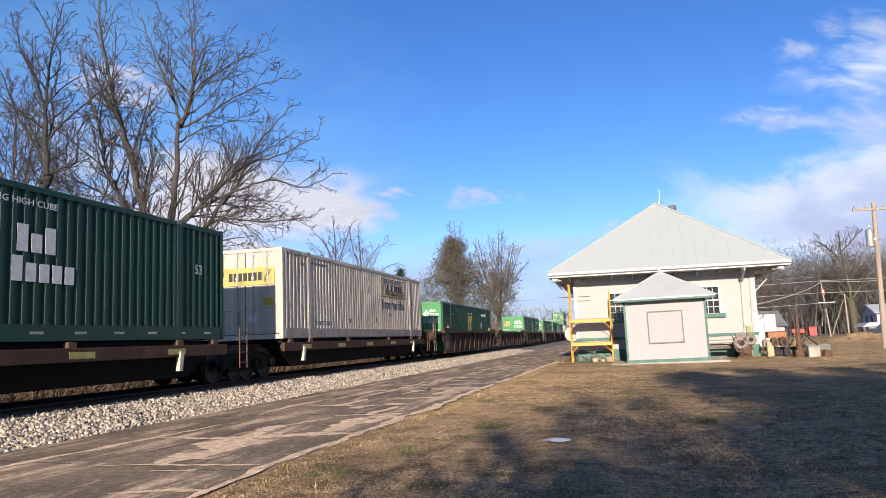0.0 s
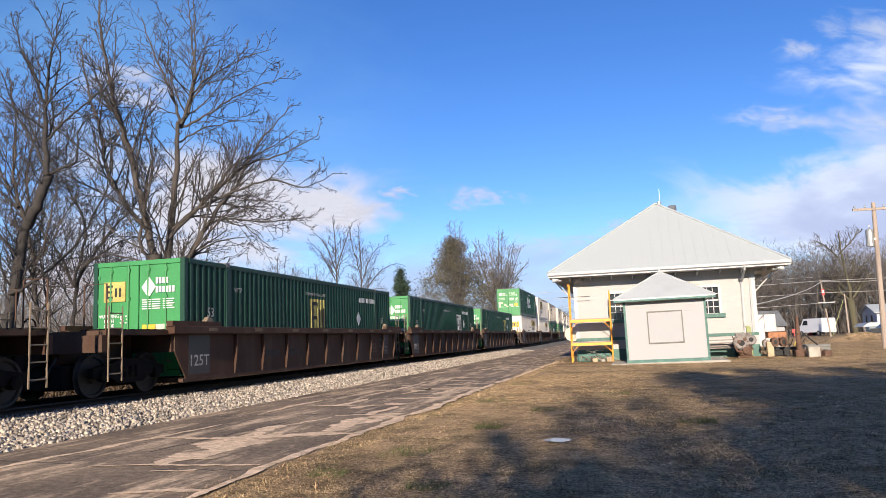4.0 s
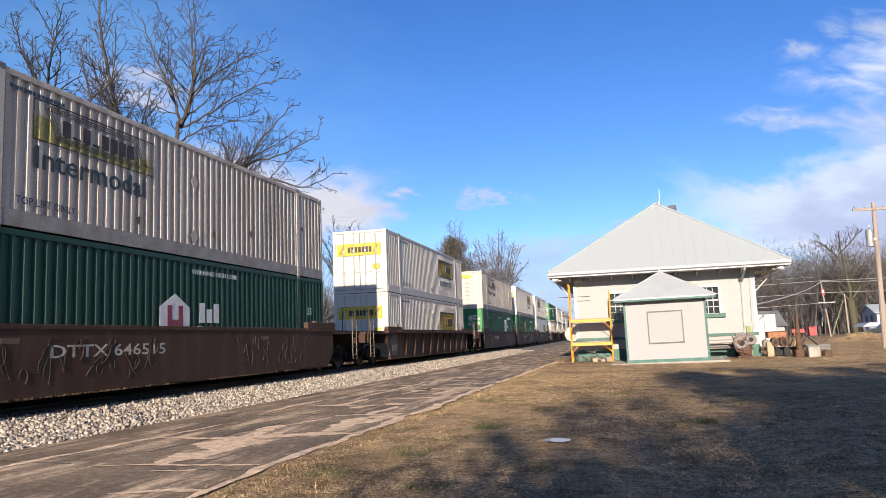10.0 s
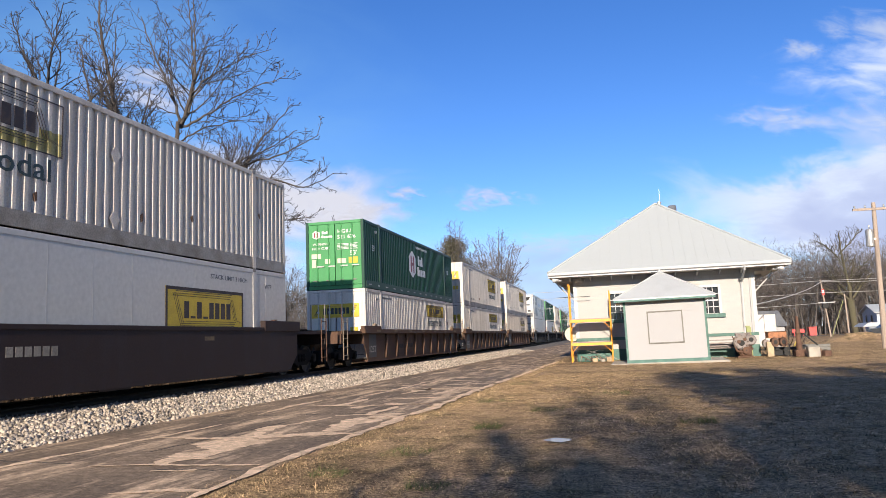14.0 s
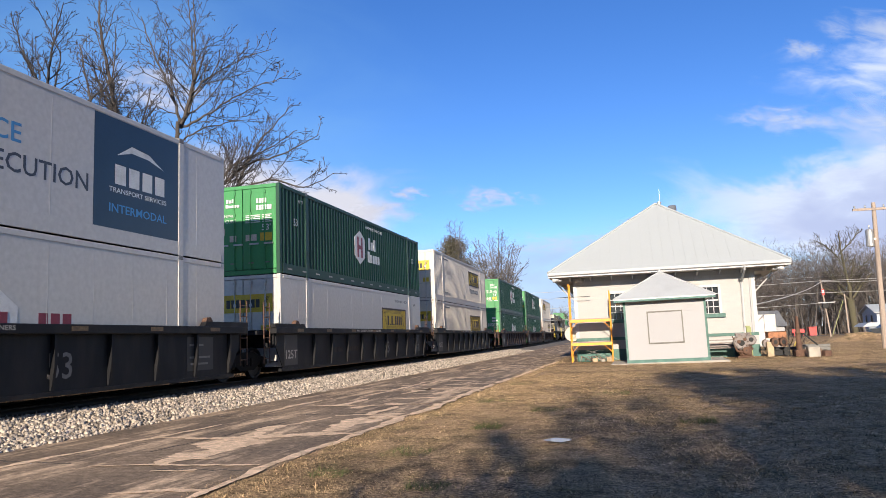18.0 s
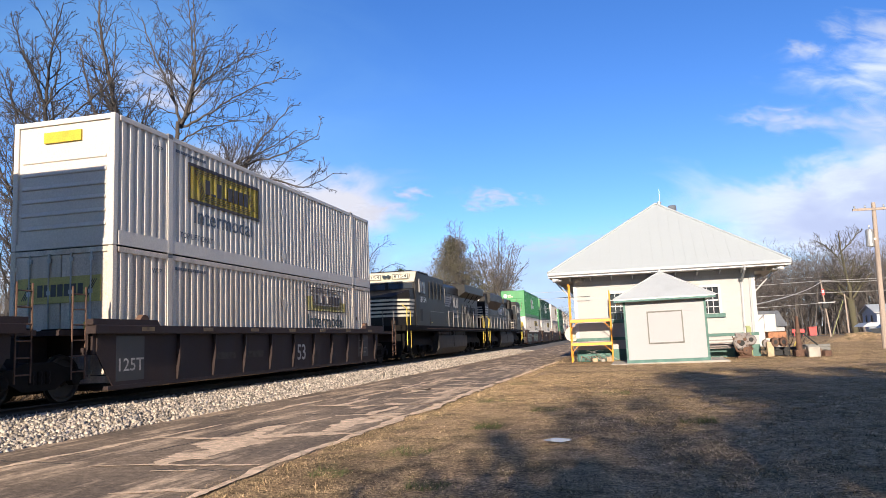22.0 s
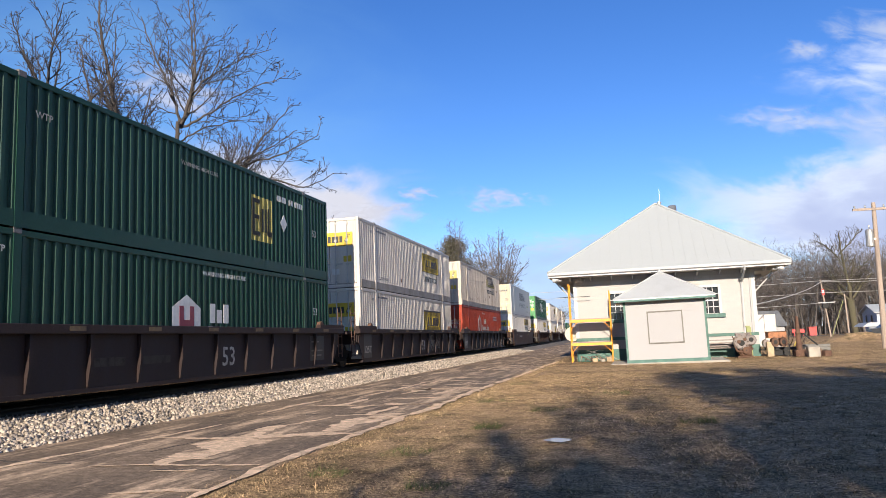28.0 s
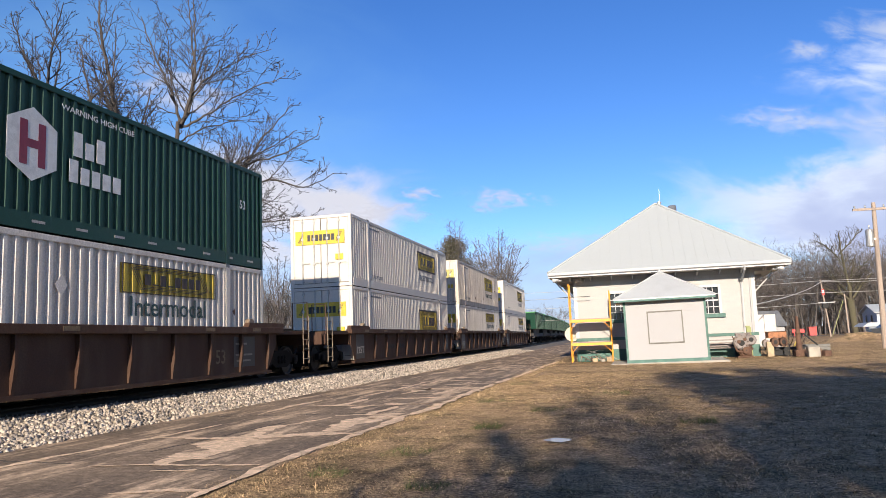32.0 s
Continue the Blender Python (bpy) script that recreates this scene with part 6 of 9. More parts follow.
        if end != "end":
            ladder(c, 1.32, sy * 9.05, 0.45, 2.25, M_LADDER if paint in (M_BROWN, M_TAN) else M_RUST, 0.36, 6)
        if end != "none":
            bogie(c, sy * 9.73)
        if end == "end":
            ladder(c, 1.43, sy * 10.75, 0.35, 1.9, M_LADDER if paint in (M_BROWN, M_TAN) else M_RUST, 0.42, 5)
            ladder(c, -1.43, sy * 10.75, 0.35, 1.9, M_LADDER if paint in (M_BROWN, M_TAN) else M_RUST, 0.42, 5)
            for sx in (-1, 1):
                yy = sy * 10.98
                piece("handrail", (sx, sy), lambda: Shape().tube([(sx * 1.38, yy, 1.4), (sx * 1.38, yy, 2.35), (sx * 0.85, yy, 2.35), (sx * 0.85, yy, 1.4)], 0.018, 6), M_TAN if paint in (M_BROWN, M_TAN) else M_GREYRAIL, c)
            piece("brake_wheel", sy, lambda: Shape().tube([(-0.45 + 0.16 * math.cos(i * 0.5236), sy * 11.03, 1.55 + 0.16 * math.sin(i * 0.5236)) for i in range(13)], 0.018, 5, caps=False).box(-0.5, -0.4, *sorted((sy * 10.94, sy * 11.0)), 1.3, 1.55), M_BOGIE, c)
            piece("end_sill", (style, sy), lambda: Shape().box(-1.4, 1.4, *sorted((sy * 10.95, sy * 11.12)), 0.95, 1.30), paint, c)
            piece("coupler", sy, lambda: Shape().box(-0.12, 0.12, *sorted((sy * 11.0, sy * 11.6)), 0.70, 0.95, 0.02).box(-0.2, 0.18, *sorted((sy * 11.5, sy * 11.78)), 0.66, 1.0, 0.03), M_BOGIE, c)
            piece("air_hose", sy, lambda: Shape().tube([(0.3, sy * 11.1, 0.85), (0.32, sy * 11.4, 0.5), (0.25, sy * 11.7, 0.42)], 0.022, 5), M_DARK, c)
    return c


def graffiti(c, seed, y0, y1, tint, x=1.424, dense=False):
    """Sprayed bubble letters as plain closed outlines along a smooth side."""
    rnd = random.Random(seed)
    y, paint, ghost = y0, Shape(), Shape()
    while y < y1:
        w = rnd.uniform(0.16, 0.24) if dense else rnd.uniform(0.35, 0.7)
        for k in range(rnd.choice((4, 5) if dense else (3, 4, 5))):
            p = Vector((0, y + rnd.uniform(0, w), rnd.uniform(0.62, 0.95) if dense else rnd.uniform(0.45, 1.1)))
            a, turn = rnd.uniform(0, 6.28), rnd.uniform(-0.7, 0.7)
            step = rnd.uniform(0.06, 0.14)
            pts = []
            for i in range(8):
                pts.append((x, p.y, min(1.22, max(0.40, p.z))))
                p = p + Vector((0, math.cos(a) * step * 0.7, math.sin(a) * step))
                a += turn
            (paint if k or dense else ghost).tube(pts, rnd.uniform(0.006, 0.018), 4, 0.005)
        y += w
    part("graffiti_tag", paint, tint, c, "sprayed strokes")
    if not dense:
        part("graffiti_tag", ghost, M_GHOST, c, "thin sprayed strokes")


def tag_letters(c, seed, y0, y1, tint):
    """Fat sprayed letters: filled uneven shapes with dark inner strokes."""
    rnd = random.Random(seed)
    n = 6
    w = (y1 - y0) / n
    for i in range(n):
        yc, zc, h = y0 + w * (i + 0.5), 0.84 + rnd.uniform(-0.04, 0.04), rnd.uniform(0.43, 0.50)
        pts = []
        for k in range(12):
            a = 2 * math.pi * k / 12
            q = 1 / max(abs(math.cos(a)), abs(math.sin(a)))
            q = 1 + (q - 1) * 0.75 + rnd.uniform(-0.16, 0.10)
            pts.append((yc + math.cos(a) * w * 0.47 * q, zc + math.sin(a) * h * q))
        g = part("graffiti_letter", Shape().prism(pts, "x", 1.42, 1.424), tint, c, "fat sprayed letter")
        for k in range(2):
            u = rnd.uniform(-0.2, 0.2) * w
            part("graffiti_stroke", Shape().tube([(1.425, yc + u - 0.08, zc - h * 0.6 + k * h * 0.7), (1.425, yc + u, zc - h * 0.3 + k * h * 0.7), (1.425, yc + u + rnd.uniform(-0.1, 0.12), zc + k * h * 0.6)], 0.02, 4), M_BROWN, g)


CARS = {}
def car(style, paint, front, back, s0):
    key = (style, paint.name, front, back)
    if key in CARS:
        c = copy_thing(CARS[key], Matrix())
    else:
        c = CARS[key] = well_car(style, paint, front, back)
    TRAIN.append((c, s0, 0.0))
    return c


P_UNIT, P_CAR = 19.46, 23.53
Z_LOW, Z_UP = 0.31, 3.21
M_SPRAY1 = mat("pale_spray_paint", (0.05, 0.042, 0.037), 0.8, spec=0.1, var=0.5, bump=0)
M_SPRAY2 = mat("teal_spray_paint", (0.13, 0.21, 0.19), 0.7, var=0.35, bump=0)


def set_of(s0, style, paint, loads, sprays=(), word=None):
    """An articulated set (or a single car) with its loads: (lower, lower end, upper, upper end)."""
    n = len(loads)
    for i, (lo, lo_end, up, up_end) in enumerate(loads):
        mid = s0 + i * P_UNIT + HL
        front = "end" if i == 0 else "joint"
        back = "end" if i == n - 1 else "none"
        if i in sprays:
            c = well_car(style, paint, front, back, word)
            TRAIN.append((c, mid, 0.0))
            if sprays[i] is M_SPRAY2:
                tag_letters(c, 5, -7.0, -3.2, M_SPRAY2)
                tag_letters(c, 6, -1.0, 4.2, M_SPRAY2)
            elif style == "ribbed":
                graffiti(c, 12 + i, 1.85, 3.0, sprays[i], 1.405, True)
                graffiti(c, 32 + i, 3.35, 4.05, sprays[i], 1.405, True)
            else:
                graffiti(c, 10 + i, -6.0, -1.8, sprays[i])
                graffiti(c, 30 + i, 1.8, 6.0, M_GHOST)
        else:
            car(style, paint, front, back, mid)
        if lo:
            load(lo, lo_end, mid, Z_LOW)
        if up:
            load(up, up_end, mid, Z_UP)


# order of the train, front to rear; places of the first container's near end at the start
set_of(42.29, "ribbed", M_BROWN, [("E", "doors", None, None), (None, None, None, None), ("E", "doors", None, None)])
set_of(104.74, "ribbed", M_BROWN, [("E", "doors", None, None), ("Ew", "doors", None, None), ("Er", "doors", None, None)])
set_of(167.18, "ribbed", M_BROWN, [("Wl", "doors", "G", "doors"), ("Wl", "doors", "Nb", "wall"), ("Gl", "doors", "Cf", "wall")])
set_of(229.63, "smooth", M_BROWN, [("Gl", "doors", "Cf", "wall")], {0: M_SPRAY1}, "DTTX 646515")
set_of(253.16, "ribbed", M_BROWN, [("Nm", "doors", "Ng", "doors")])
set_of(276.69, "smooth", M_DKBROWN, [("Ew", "doors", "Cf", "wall"), ("En", "doors", "Wq", "doors"), ("S", "doors", "Wh", "wall")], {1: M_SPRAY1, 0: M_SPRAY1})
set_of(339.13, "ribbed", M_TAN, [("Wl", "doors", "G", "doors"), ("Wl", "doors", "Wa", "doors"), ("Ce", "doors", "Wa", "doors")])
set_of(401.57, "ribbed", M_NAVYCAR, [("H", "doors", "K", "reefer"), ("S", "doors", "G", "doors"), ("Nm", "doors", "Ng", "doors")])
set_of(464.02, "ribbed", M_DKBROWN, [("Gl", "doors", "G", "doors"), ("Gl", "doors", "G", "doors"), ("Ce", "doors", "Nb", "wall")])
set_of(571.63, "smooth", M_BROWN, [("Wl", "doors", "L", "wall"), ("Wl", "doors", "G", "wall"), ("Ce", "doors", "Wa", "doors")], {0: M_SPRAY2, 1: M_SPRAY1})
set_of(634.08, "ribbed", M_DKBROWN, [("Gl", "doors", "Er", "doors"), ("Nm", "doors", "Wa", "doors"), ("R", "doors", "Ce", "doors")], {1: M_FAINT, 2: M_FAINT})
set_of(696.52, "smooth", M_BROWN, [("Wl", "doors", "P", "doors")])
set_of(720.05, "ribbed", M_BROWN, [("Wl", "doors", "G", "doors")])
set_of(743.58, "ribbed", M_BROWN, [("Nm", "doors", "Ng", "doors"), ("Wl", "doors", "Ca", "doors"), ("Wl", "doors", "Ng", "doors")])


def spine_car():
    """Open spine car: slim side sills, container carried high over the deck."""
    c = thing("spine_car", "brown open spine car carrying one container", "rail car", None, "spine cars of the train")
    part("spine", Shape().box(-0.35, 0.35, -9.6, 9.6, 0.55, 1.02, 0.02), M_BROWN, c)
    for sx in (-1, 1):
        s = part("side_sill", Shape().box(sx * 1.40 - 0.06, sx * 1.40 + 0.06, -8.3, 8.0, 0.78, 1.05, 0.012), M_BROWN, c)
        for i in range(5):
            part("yellow_stripe", Shape().box(sx * 1.46 - 0.002, sx * 1.46 + 0.004, -7 + i * 3.1, -6.3 + i * 3.1, 0.84, 0.97), M_DULLYELLOW, s)
    for y in (-7.6, -6.06, -2.5, 2.5, 6.06, 7.6):
        part("cross_bearer", Shape().box(-1.38, 1.38, y - 0.12, y + 0.12, 0.86, 1.04), M_BROWN, c)
        part("pedestal", Shape().box(1.2, 1.36, y - 0.12, y + 0.12, 1.04, 1.17, 0.01), M_RUST, c)
        part("pedestal", Shape().box(-1.36, -1.2, y - 0.12, y + 0.12, 1.04, 1.17, 0.01), M_RUST, c)
    for y in (-7.0, 5.8):
        part("stake", Shape().prism([(y, 0.45), (y + 0.12, 0.45), (y + 0.2, 0.9), (y + 0.05, 0.9)], "x", 1.4, 1.5), M_NOSEWHITE, c)
    # black blocks added to fill the dark gap and the dark under the car
    part("deck_plate", Shape().box(-1.18, 1.18, -7.9, 7.9, 1.04, 1.16), M_BOGIE, c)
    part("centre_beam", Shape().prism([(-7.9, 0.86), (7.9, 0.86), (6.9, 0.28), (-6.9, 0.28)], "x", -1.0, 1.0), M_BOGIE, c, "black block filling the dark under the car")
    bogie(c, 9.3)
    bogie(c, -9.3)
    ladder(c, 1.42, 8.9, 0.4, 1.5, M_RUST)
    part("coupler", Shape().box(-0.15, 0.15, 9.6, 10.7, 0.72, 0.98, 0.02), M_BOGIE, c)
    return c


sp = spine_car()
TRAIN.append((sp, 21.28 + HL, 0.0))
TRAIN.append((copy_thing(sp, Matrix()), 1.62 + HL, 0.0))
load("Ce", "doors", 21.28 + HL, 1.17)
load("Gs", "doors", 1.62 + HL, 1.17)


for c in BOXES.values():
    for ob in (*c.children_recursive, c):
        bpy.data.objects.remove(ob)


# ---- train: locomotives ----
def bar_row(n, y0, pitch, z, h):
    """A word on the hood as a row of plain slanted bars."""
    f = Shape()
    for k in range(n):
        y = y0 + k * pitch
        f.prism([(y, z), (y + pitch * 0.72, z), (y + pitch * 0.72 + h * 0.25, z + h), (y + h * 0.25, z + h)], "x", 1.076, 1.082)
    return f


def door_latches(hood, places, heights, shift):
    """Bright worn latches and hinge pins down the seams of the hood doors."""
    for y in places:
        f = Shape()
        for z in heights:
            f.box(1.064, 1.08, y + shift, y + shift + 0.035, z - 0.06, z + 0.06)
        part("latch", f, M_GREYRAIL, hood, "worn steel latches")


def wide_cab_locomotive():
    """Six-axle wide-cab engine; its cab at the front (-y), radiator wings at the rear."""
    c = thing("locomotive", "black six-axle wide-cab diesel locomotive with white nose stripes", "locomotive", None, "locomotives")
    part("underframe", Shape().box(-1.5, 1.5, -10.6, 10.6, 1.44, 1.72, 0.03), M_LOCOUND, c)
    part("side_stripe", Shape().box(1.5, 1.506, -6.6, 10.4, 1.56, 1.60), M_RUST, c)
    # nose and cab
    low = [(1.44, -8.5), (1.44, -9.62), (0.78, -10.25), (-0.78, -10.25), (-1.44, -9.62), (-1.44, -8.5)]
    tops = (3.62, 3.46, 3.12, 3.12, 3.46, 3.62)
    nf = Shape()
    for i in range(6):
        (xa, ya), (xb, yb) = low[i], low[(i + 1) % 6]
        nf.face((xa, ya, 1.72), (xb, yb, 1.72), (xb, yb, tops[(i + 1) % 6]), (xa, ya, tops[i]))
    nf.face(*[(x, y, z) for (x, y), z in zip(low, tops)])
    nose = part("nose", nf, M_LOCO, c)
    part("nose_door", Shape().box(-0.42, 0.42, -10.27, -10.25, 1.8, 2.98, 0.006), M_LOCO, nose)
    part("side_panel", Shape().box(1.44, 1.455, -9.5, -8.62, 1.8, 3.3), M_LOCO, nose)
    for i in range(5):
        z, h, e = 2.14 + i * 0.19, 0.105, 0.012
        s = Shape()
        s.face((1.445, -9.625, z), (1.445, -9.625, z + h), (0.782, -10.262, z + h), (0.782, -10.262, z))
        s.face((0.782, -10.274, z), (0.782, -10.274, z + h), (-0.782, -10.274, z + h), (-0.782, -10.274, z))
        s.face((-0.782, -10.262, z), (-0.782, -10.262, z + h), (-1.445, -9.625, z + h), (-1.445, -9.625, z))
        s.face((1.459, -9.625, z), (1.459, -9.12 + i * 0.11, z), (1.459, -9.06 + i * 0.11, z + h), (1.459, -9.625, z + h))
        part("nose_stripe", s, M_NOSEWHITE, nose, "cream stripe round the nose")
    cab = part("cab", Shape().prism([(-8.6, 1.72), (-8.72, 3.45), (-8.62, 3.92), (-8.25, 4.42), (-8.0, 4.50), (-6.1, 4.50), (-6.1, 1.72)], "x", -1.5, 1.5), M_LOCO, c)
    part("cab_brow", Shape().prism([(-8.74, 3.92), (-8.36, 4.44), (-8.2, 4.50), (-8.1, 4.50), (-8.3, 4.40), (-8.64, 3.92)], "x", -1.46, 1.46), M_NOSEWHITE, cab, "cream band over the windshields")
    part("roof_cap", Shape().box(-1.1, 1.1, -7.9, -6.3, 4.50, 4.58, 0.02), M_LOCO, cab)
    for sx in (-1, 1):
        s = Shape()
        s.face((sx * 0.10, -8.745, 3.50), (sx * 1.34, -8.745, 3.50), (sx * 1.34, -8.665, 3.88), (sx * 0.10, -8.665, 3.88))
        ws = part("windshield", s, M_GLASS, cab)
        part("gasket", Shape().tube([(sx * 0.10, -8.75, 3.50), (sx * 1.34, -8.75, 3.50), (sx * 1.34, -8.67, 3.88), (sx * 0.10, -8.67, 3.88), (sx * 0.10, -8.75, 3.50)], 0.018, 5), M_GREYRAIL, ws)
        part("wiper", Shape().tube([(sx * 0.55, -8.72, 3.93), (sx * 0.75, -8.77, 3.62)], 0.012, 4), M_DARK, ws)
        bf = part("board_frame", Shape().box(sx * 0.72 - 0.46, sx * 0.72 + 0.46, -8.70, -8.25, 4.06, 4.36, 0.02), M_NOSEWHITE, cab)
        part("number_board", Shape().box(sx * 0.72 - 0.42, sx * 0.72 + 0.42, -8.71, -8.70, 4.085, 4.335), M_DARK, bf)
        part("board_face", Shape().box(sx * 0.72 - 0.395, sx * 0.72 + 0.395, -8.715, -8.71, 4.11, 4.31), M_NOSEWHITE, bf, "cream number board")
        letters(cab, "8154", 0.21, -8.72, 4.21, sx * 0.72, M_BLACKPAINT, 0.68, "number", -90)
        s = Shape()
        s.box(sx * 1.5 - 0.004, sx * 1.5 + 0.004, -7.91, -6.81, 3.42, 3.98)
        sw = part("side_window", s, M_GLASS, cab)
        for y0, y1, z0, z1 in ((-7.38, -7.32, 3.42, 3.98), (-7.96, -6.76, 3.36, 3.42), (-7.96, -6.76, 3.98, 4.04), (-7.96, -7.91, 3.42, 3.98), (-6.81, -6.76, 3.42, 3.98)):
            part("window_frame", Shape().box(sx * 1.5 - 0.015, sx * 1.5 + 0.015, y0, y1, z0, z1), M_GREYRAIL if y0 < -7.3 and z1 > 3.5 and z0 < 3.9 else M_LOCO, sw)
        part("wind_deflector", Shape().box(sx * 1.53 - 0.02, sx * 1.58, -8.16, -8.10, 3.4, 4.08) if sx > 0 else Shape().box(-1.58, -1.51, -8.16, -8.10, 3.4, 4.08), M_GREYRAIL, cab)
        part("armrest", Shape().box(sx * 1.5 - 0.06, sx * 1.5 + 0.06, -7.95, -6.7, 3.30, 3.35), M_LOCO, sw)
        part("roof_gutter", Shape().box(sx * 1.5 - 0.02, sx * 1.5 + 0.02, -8.1, -6.1, 4.40, 4.44), M_LOCOUND, cab)
    for k in (-0.13, 0.13):
        part("headlight", Shape().lathe([(-8.78, 0.09), (-8.4, 0.10)], "y", 12, (k * 0.8, 0, 4.22)), M_GLASS, cab)
    part("cab_vent", Shape().box(1.5, 1.51, -7.95, -7.45, 1.95, 2.55), M_DARK, cab)
    letters(c, "8154", 0.42, -7.19, 3.05, 1.505, M_WHITETXT, 1.15, "number")
    # equipment cabinet behind the cab
    eq = part("equipment_cabinet", Shape().box(-1.48, 1.48, -6.08, -2.48, 1.45, 4.42, 0.03), M_LOCO, c)
    for i in range(4):
        y = -5.85 + i * 0.82
        part("grille", Shape().box(1.48, 1.50, y, y + 0.6, 3.55, 4.05), M_DARK, eq)
        for k in range(5):
            part("louvre", Shape().box(1.49, 1.52, y, y + 0.6, 3.58 + k * 0.1, 3.61 + k * 0.1), M_LOCO, eq)
        part("grab_post", Shape().box(1.49, 1.54, y - 0.10, y - 0.07, 3.2, 4.1), M_LOCO, eq)
    part("step_panel", Shape().box(1.48, 1.495, -5.85, -2.6, 1.78, 2.50, 0.004), M_LOCO, eq)
    part("panel_trim", Shape().box(1.495, 1.503, -5.85, -2.6, 2.49, 2.515), M_GREYRAIL, eq)
    for k, y in enumerate((-4.85, -3.75)):
        part("panel_seam", Shape().box(1.48, 1.486, y - 0.008, y + 0.008, 2.55, 4.3), M_DARK, eq)
    part("grab_iron", Shape().tube([(1.5, -2.6, 3.1), (1.56, -2.6, 3.1), (1.56, -2.6, 3.9), (1.5, -2.6, 3.9)], 0.016, 5), M_GREYRAIL, eq)
    part("stencil_bar", Shape().box(1.496, 1.5, -5.6, -5.35, 1.88, 1.92), M_RAILYEL, eq)
    # long hood with doors
    hood = part("long_hood", Shape().prism([(-1.05, 1.72), (1.05, 1.72), (1.05, 4.22), (0.90, 4.38), (-0.90, 4.38), (-1.05, 4.22)], "y", -2.48, 3.4), M_LOCO, c)
    for i in range(9):
        y = -2.3 + i * 0.66
        part("hood_door", Shape().box(1.05, 1.064, y, y + 0.63, 1.95, 3.75, 0.004), M_LOCO, hood)
    part("exhaust", Shape().box(-0.35, 0.35, 0.6, 1.8, 4.38, 4.52, 0.02), M_LOCOUND, hood)
    door_latches(hood, [-2.3 + i * 0.66 for i in range(9)], (2.25, 3.0, 3.6), 0.03)
    part("roof_vent", Shape().lathe([(4.37, 0.16), (4.50, 0.16), (4.54, 0.10)], "z", 12, (0.4, -1.2, 0)), M_RUST, hood)
    part("hood_seam", Shape().box(1.05, 1.07, -2.46, 3.38, 3.80, 3.83), M_LOCOUND, hood)
    part("horn", Shape().tube([(0.0, -2.3, 4.35), (0.0, -2.3, 4.6), (0.15, -2.5, 4.62)], 0.05, 6), M_STEEL, eq)
    # mark: stripes and two slanted blocks
    for i in range(5):
        part("hood_stripe", Shape().prism([(-0.58 + i * 0.04, 2.98 + i * 0.13), (0.70 + i * 0.14, 2.98 + i * 0.13), (0.80 + i * 0.14, 3.07 + i * 0.13), (-0.56 + i * 0.04, 3.07 + i * 0.13)], "x", 1.076, 1.082), M_GREYTEXT, hood)
    for a in (1.62, 2.5):
        part("logo_block", Shape().prism([(a, 2.98), (a + 0.22, 2.98), (a + 0.5, 3.62), (a + 0.28, 3.62)], "x", 1.076, 1.084), M_GREYTEXT, hood)
        part("logo_block", Shape().prism([(a + 0.36, 2.98), (a + 0.58, 2.98), (a + 0.74, 3.62), (a + 0.52, 3.62)], "x", 1.076, 1.084), M_GREYTEXT, hood)
    for r, n in ((2.62, 7), (2.32, 8)):
        part("mark_bar", bar_row(n, 1.5, 0.23, r, 0.18), M_GREYTEXT, hood, "row of pale bars")
    # radiator section with wings
    rad = part("radiator_hood", Shape().box(-1.05, 1.05, 3.4, 10.0, 1.72, 4.0, 0.03), M_LOCO, c)
    part("radiator_wing", Shape().prism([(1.05, 3.72), (1.52, 4.05), (1.52, 4.55), (-1.52, 4.55), (-1.52, 4.05), (-1.05, 3.72)], "y", 3.35, 9.92), M_LOCO, rad)
    for i in range(5):
        y = 4.4 + i * 0.95
        part("hood_door", Shape().box(1.05, 1.08, y, y + 0.8, 1.95, 3.3, 0.006), M_LOCO, rad)
        f = part("door_frame", Shape().box(1.08, 1.092, y + 0.08, y + 0.12, 2.1, 3.2).box(1.08, 1.092, y + 0.66, y + 0.70, 2.1, 3.2).box(1.08, 1.092, y + 0.12, y + 0.66, 3.16, 3.2), M_GREYRAIL, rad)
        part("dark_grille", Shape().box(1.08, 1.088, y + 0.14, y + 0.64, 2.2, 3.14), M_DARK, f)
    part("hose_reel", Shape().lathe([(1.09, 0.17), (1.13, 0.17), (1.14, 0.05)], "x", 14, (0, 7.9, 2.75)), M_GREYRAIL, rad)
    for y in (5.1, 6.6, 8.1):
        part("wing_brace", Shape().tube([(1.06, y, 3.45), (1.50, y, 4.06)], 0.02, 5), M_LOCOUND, rad)
    engine_running_gear(c, M_GREYRAIL, -6.4, 10.3, 1.48)
    return c


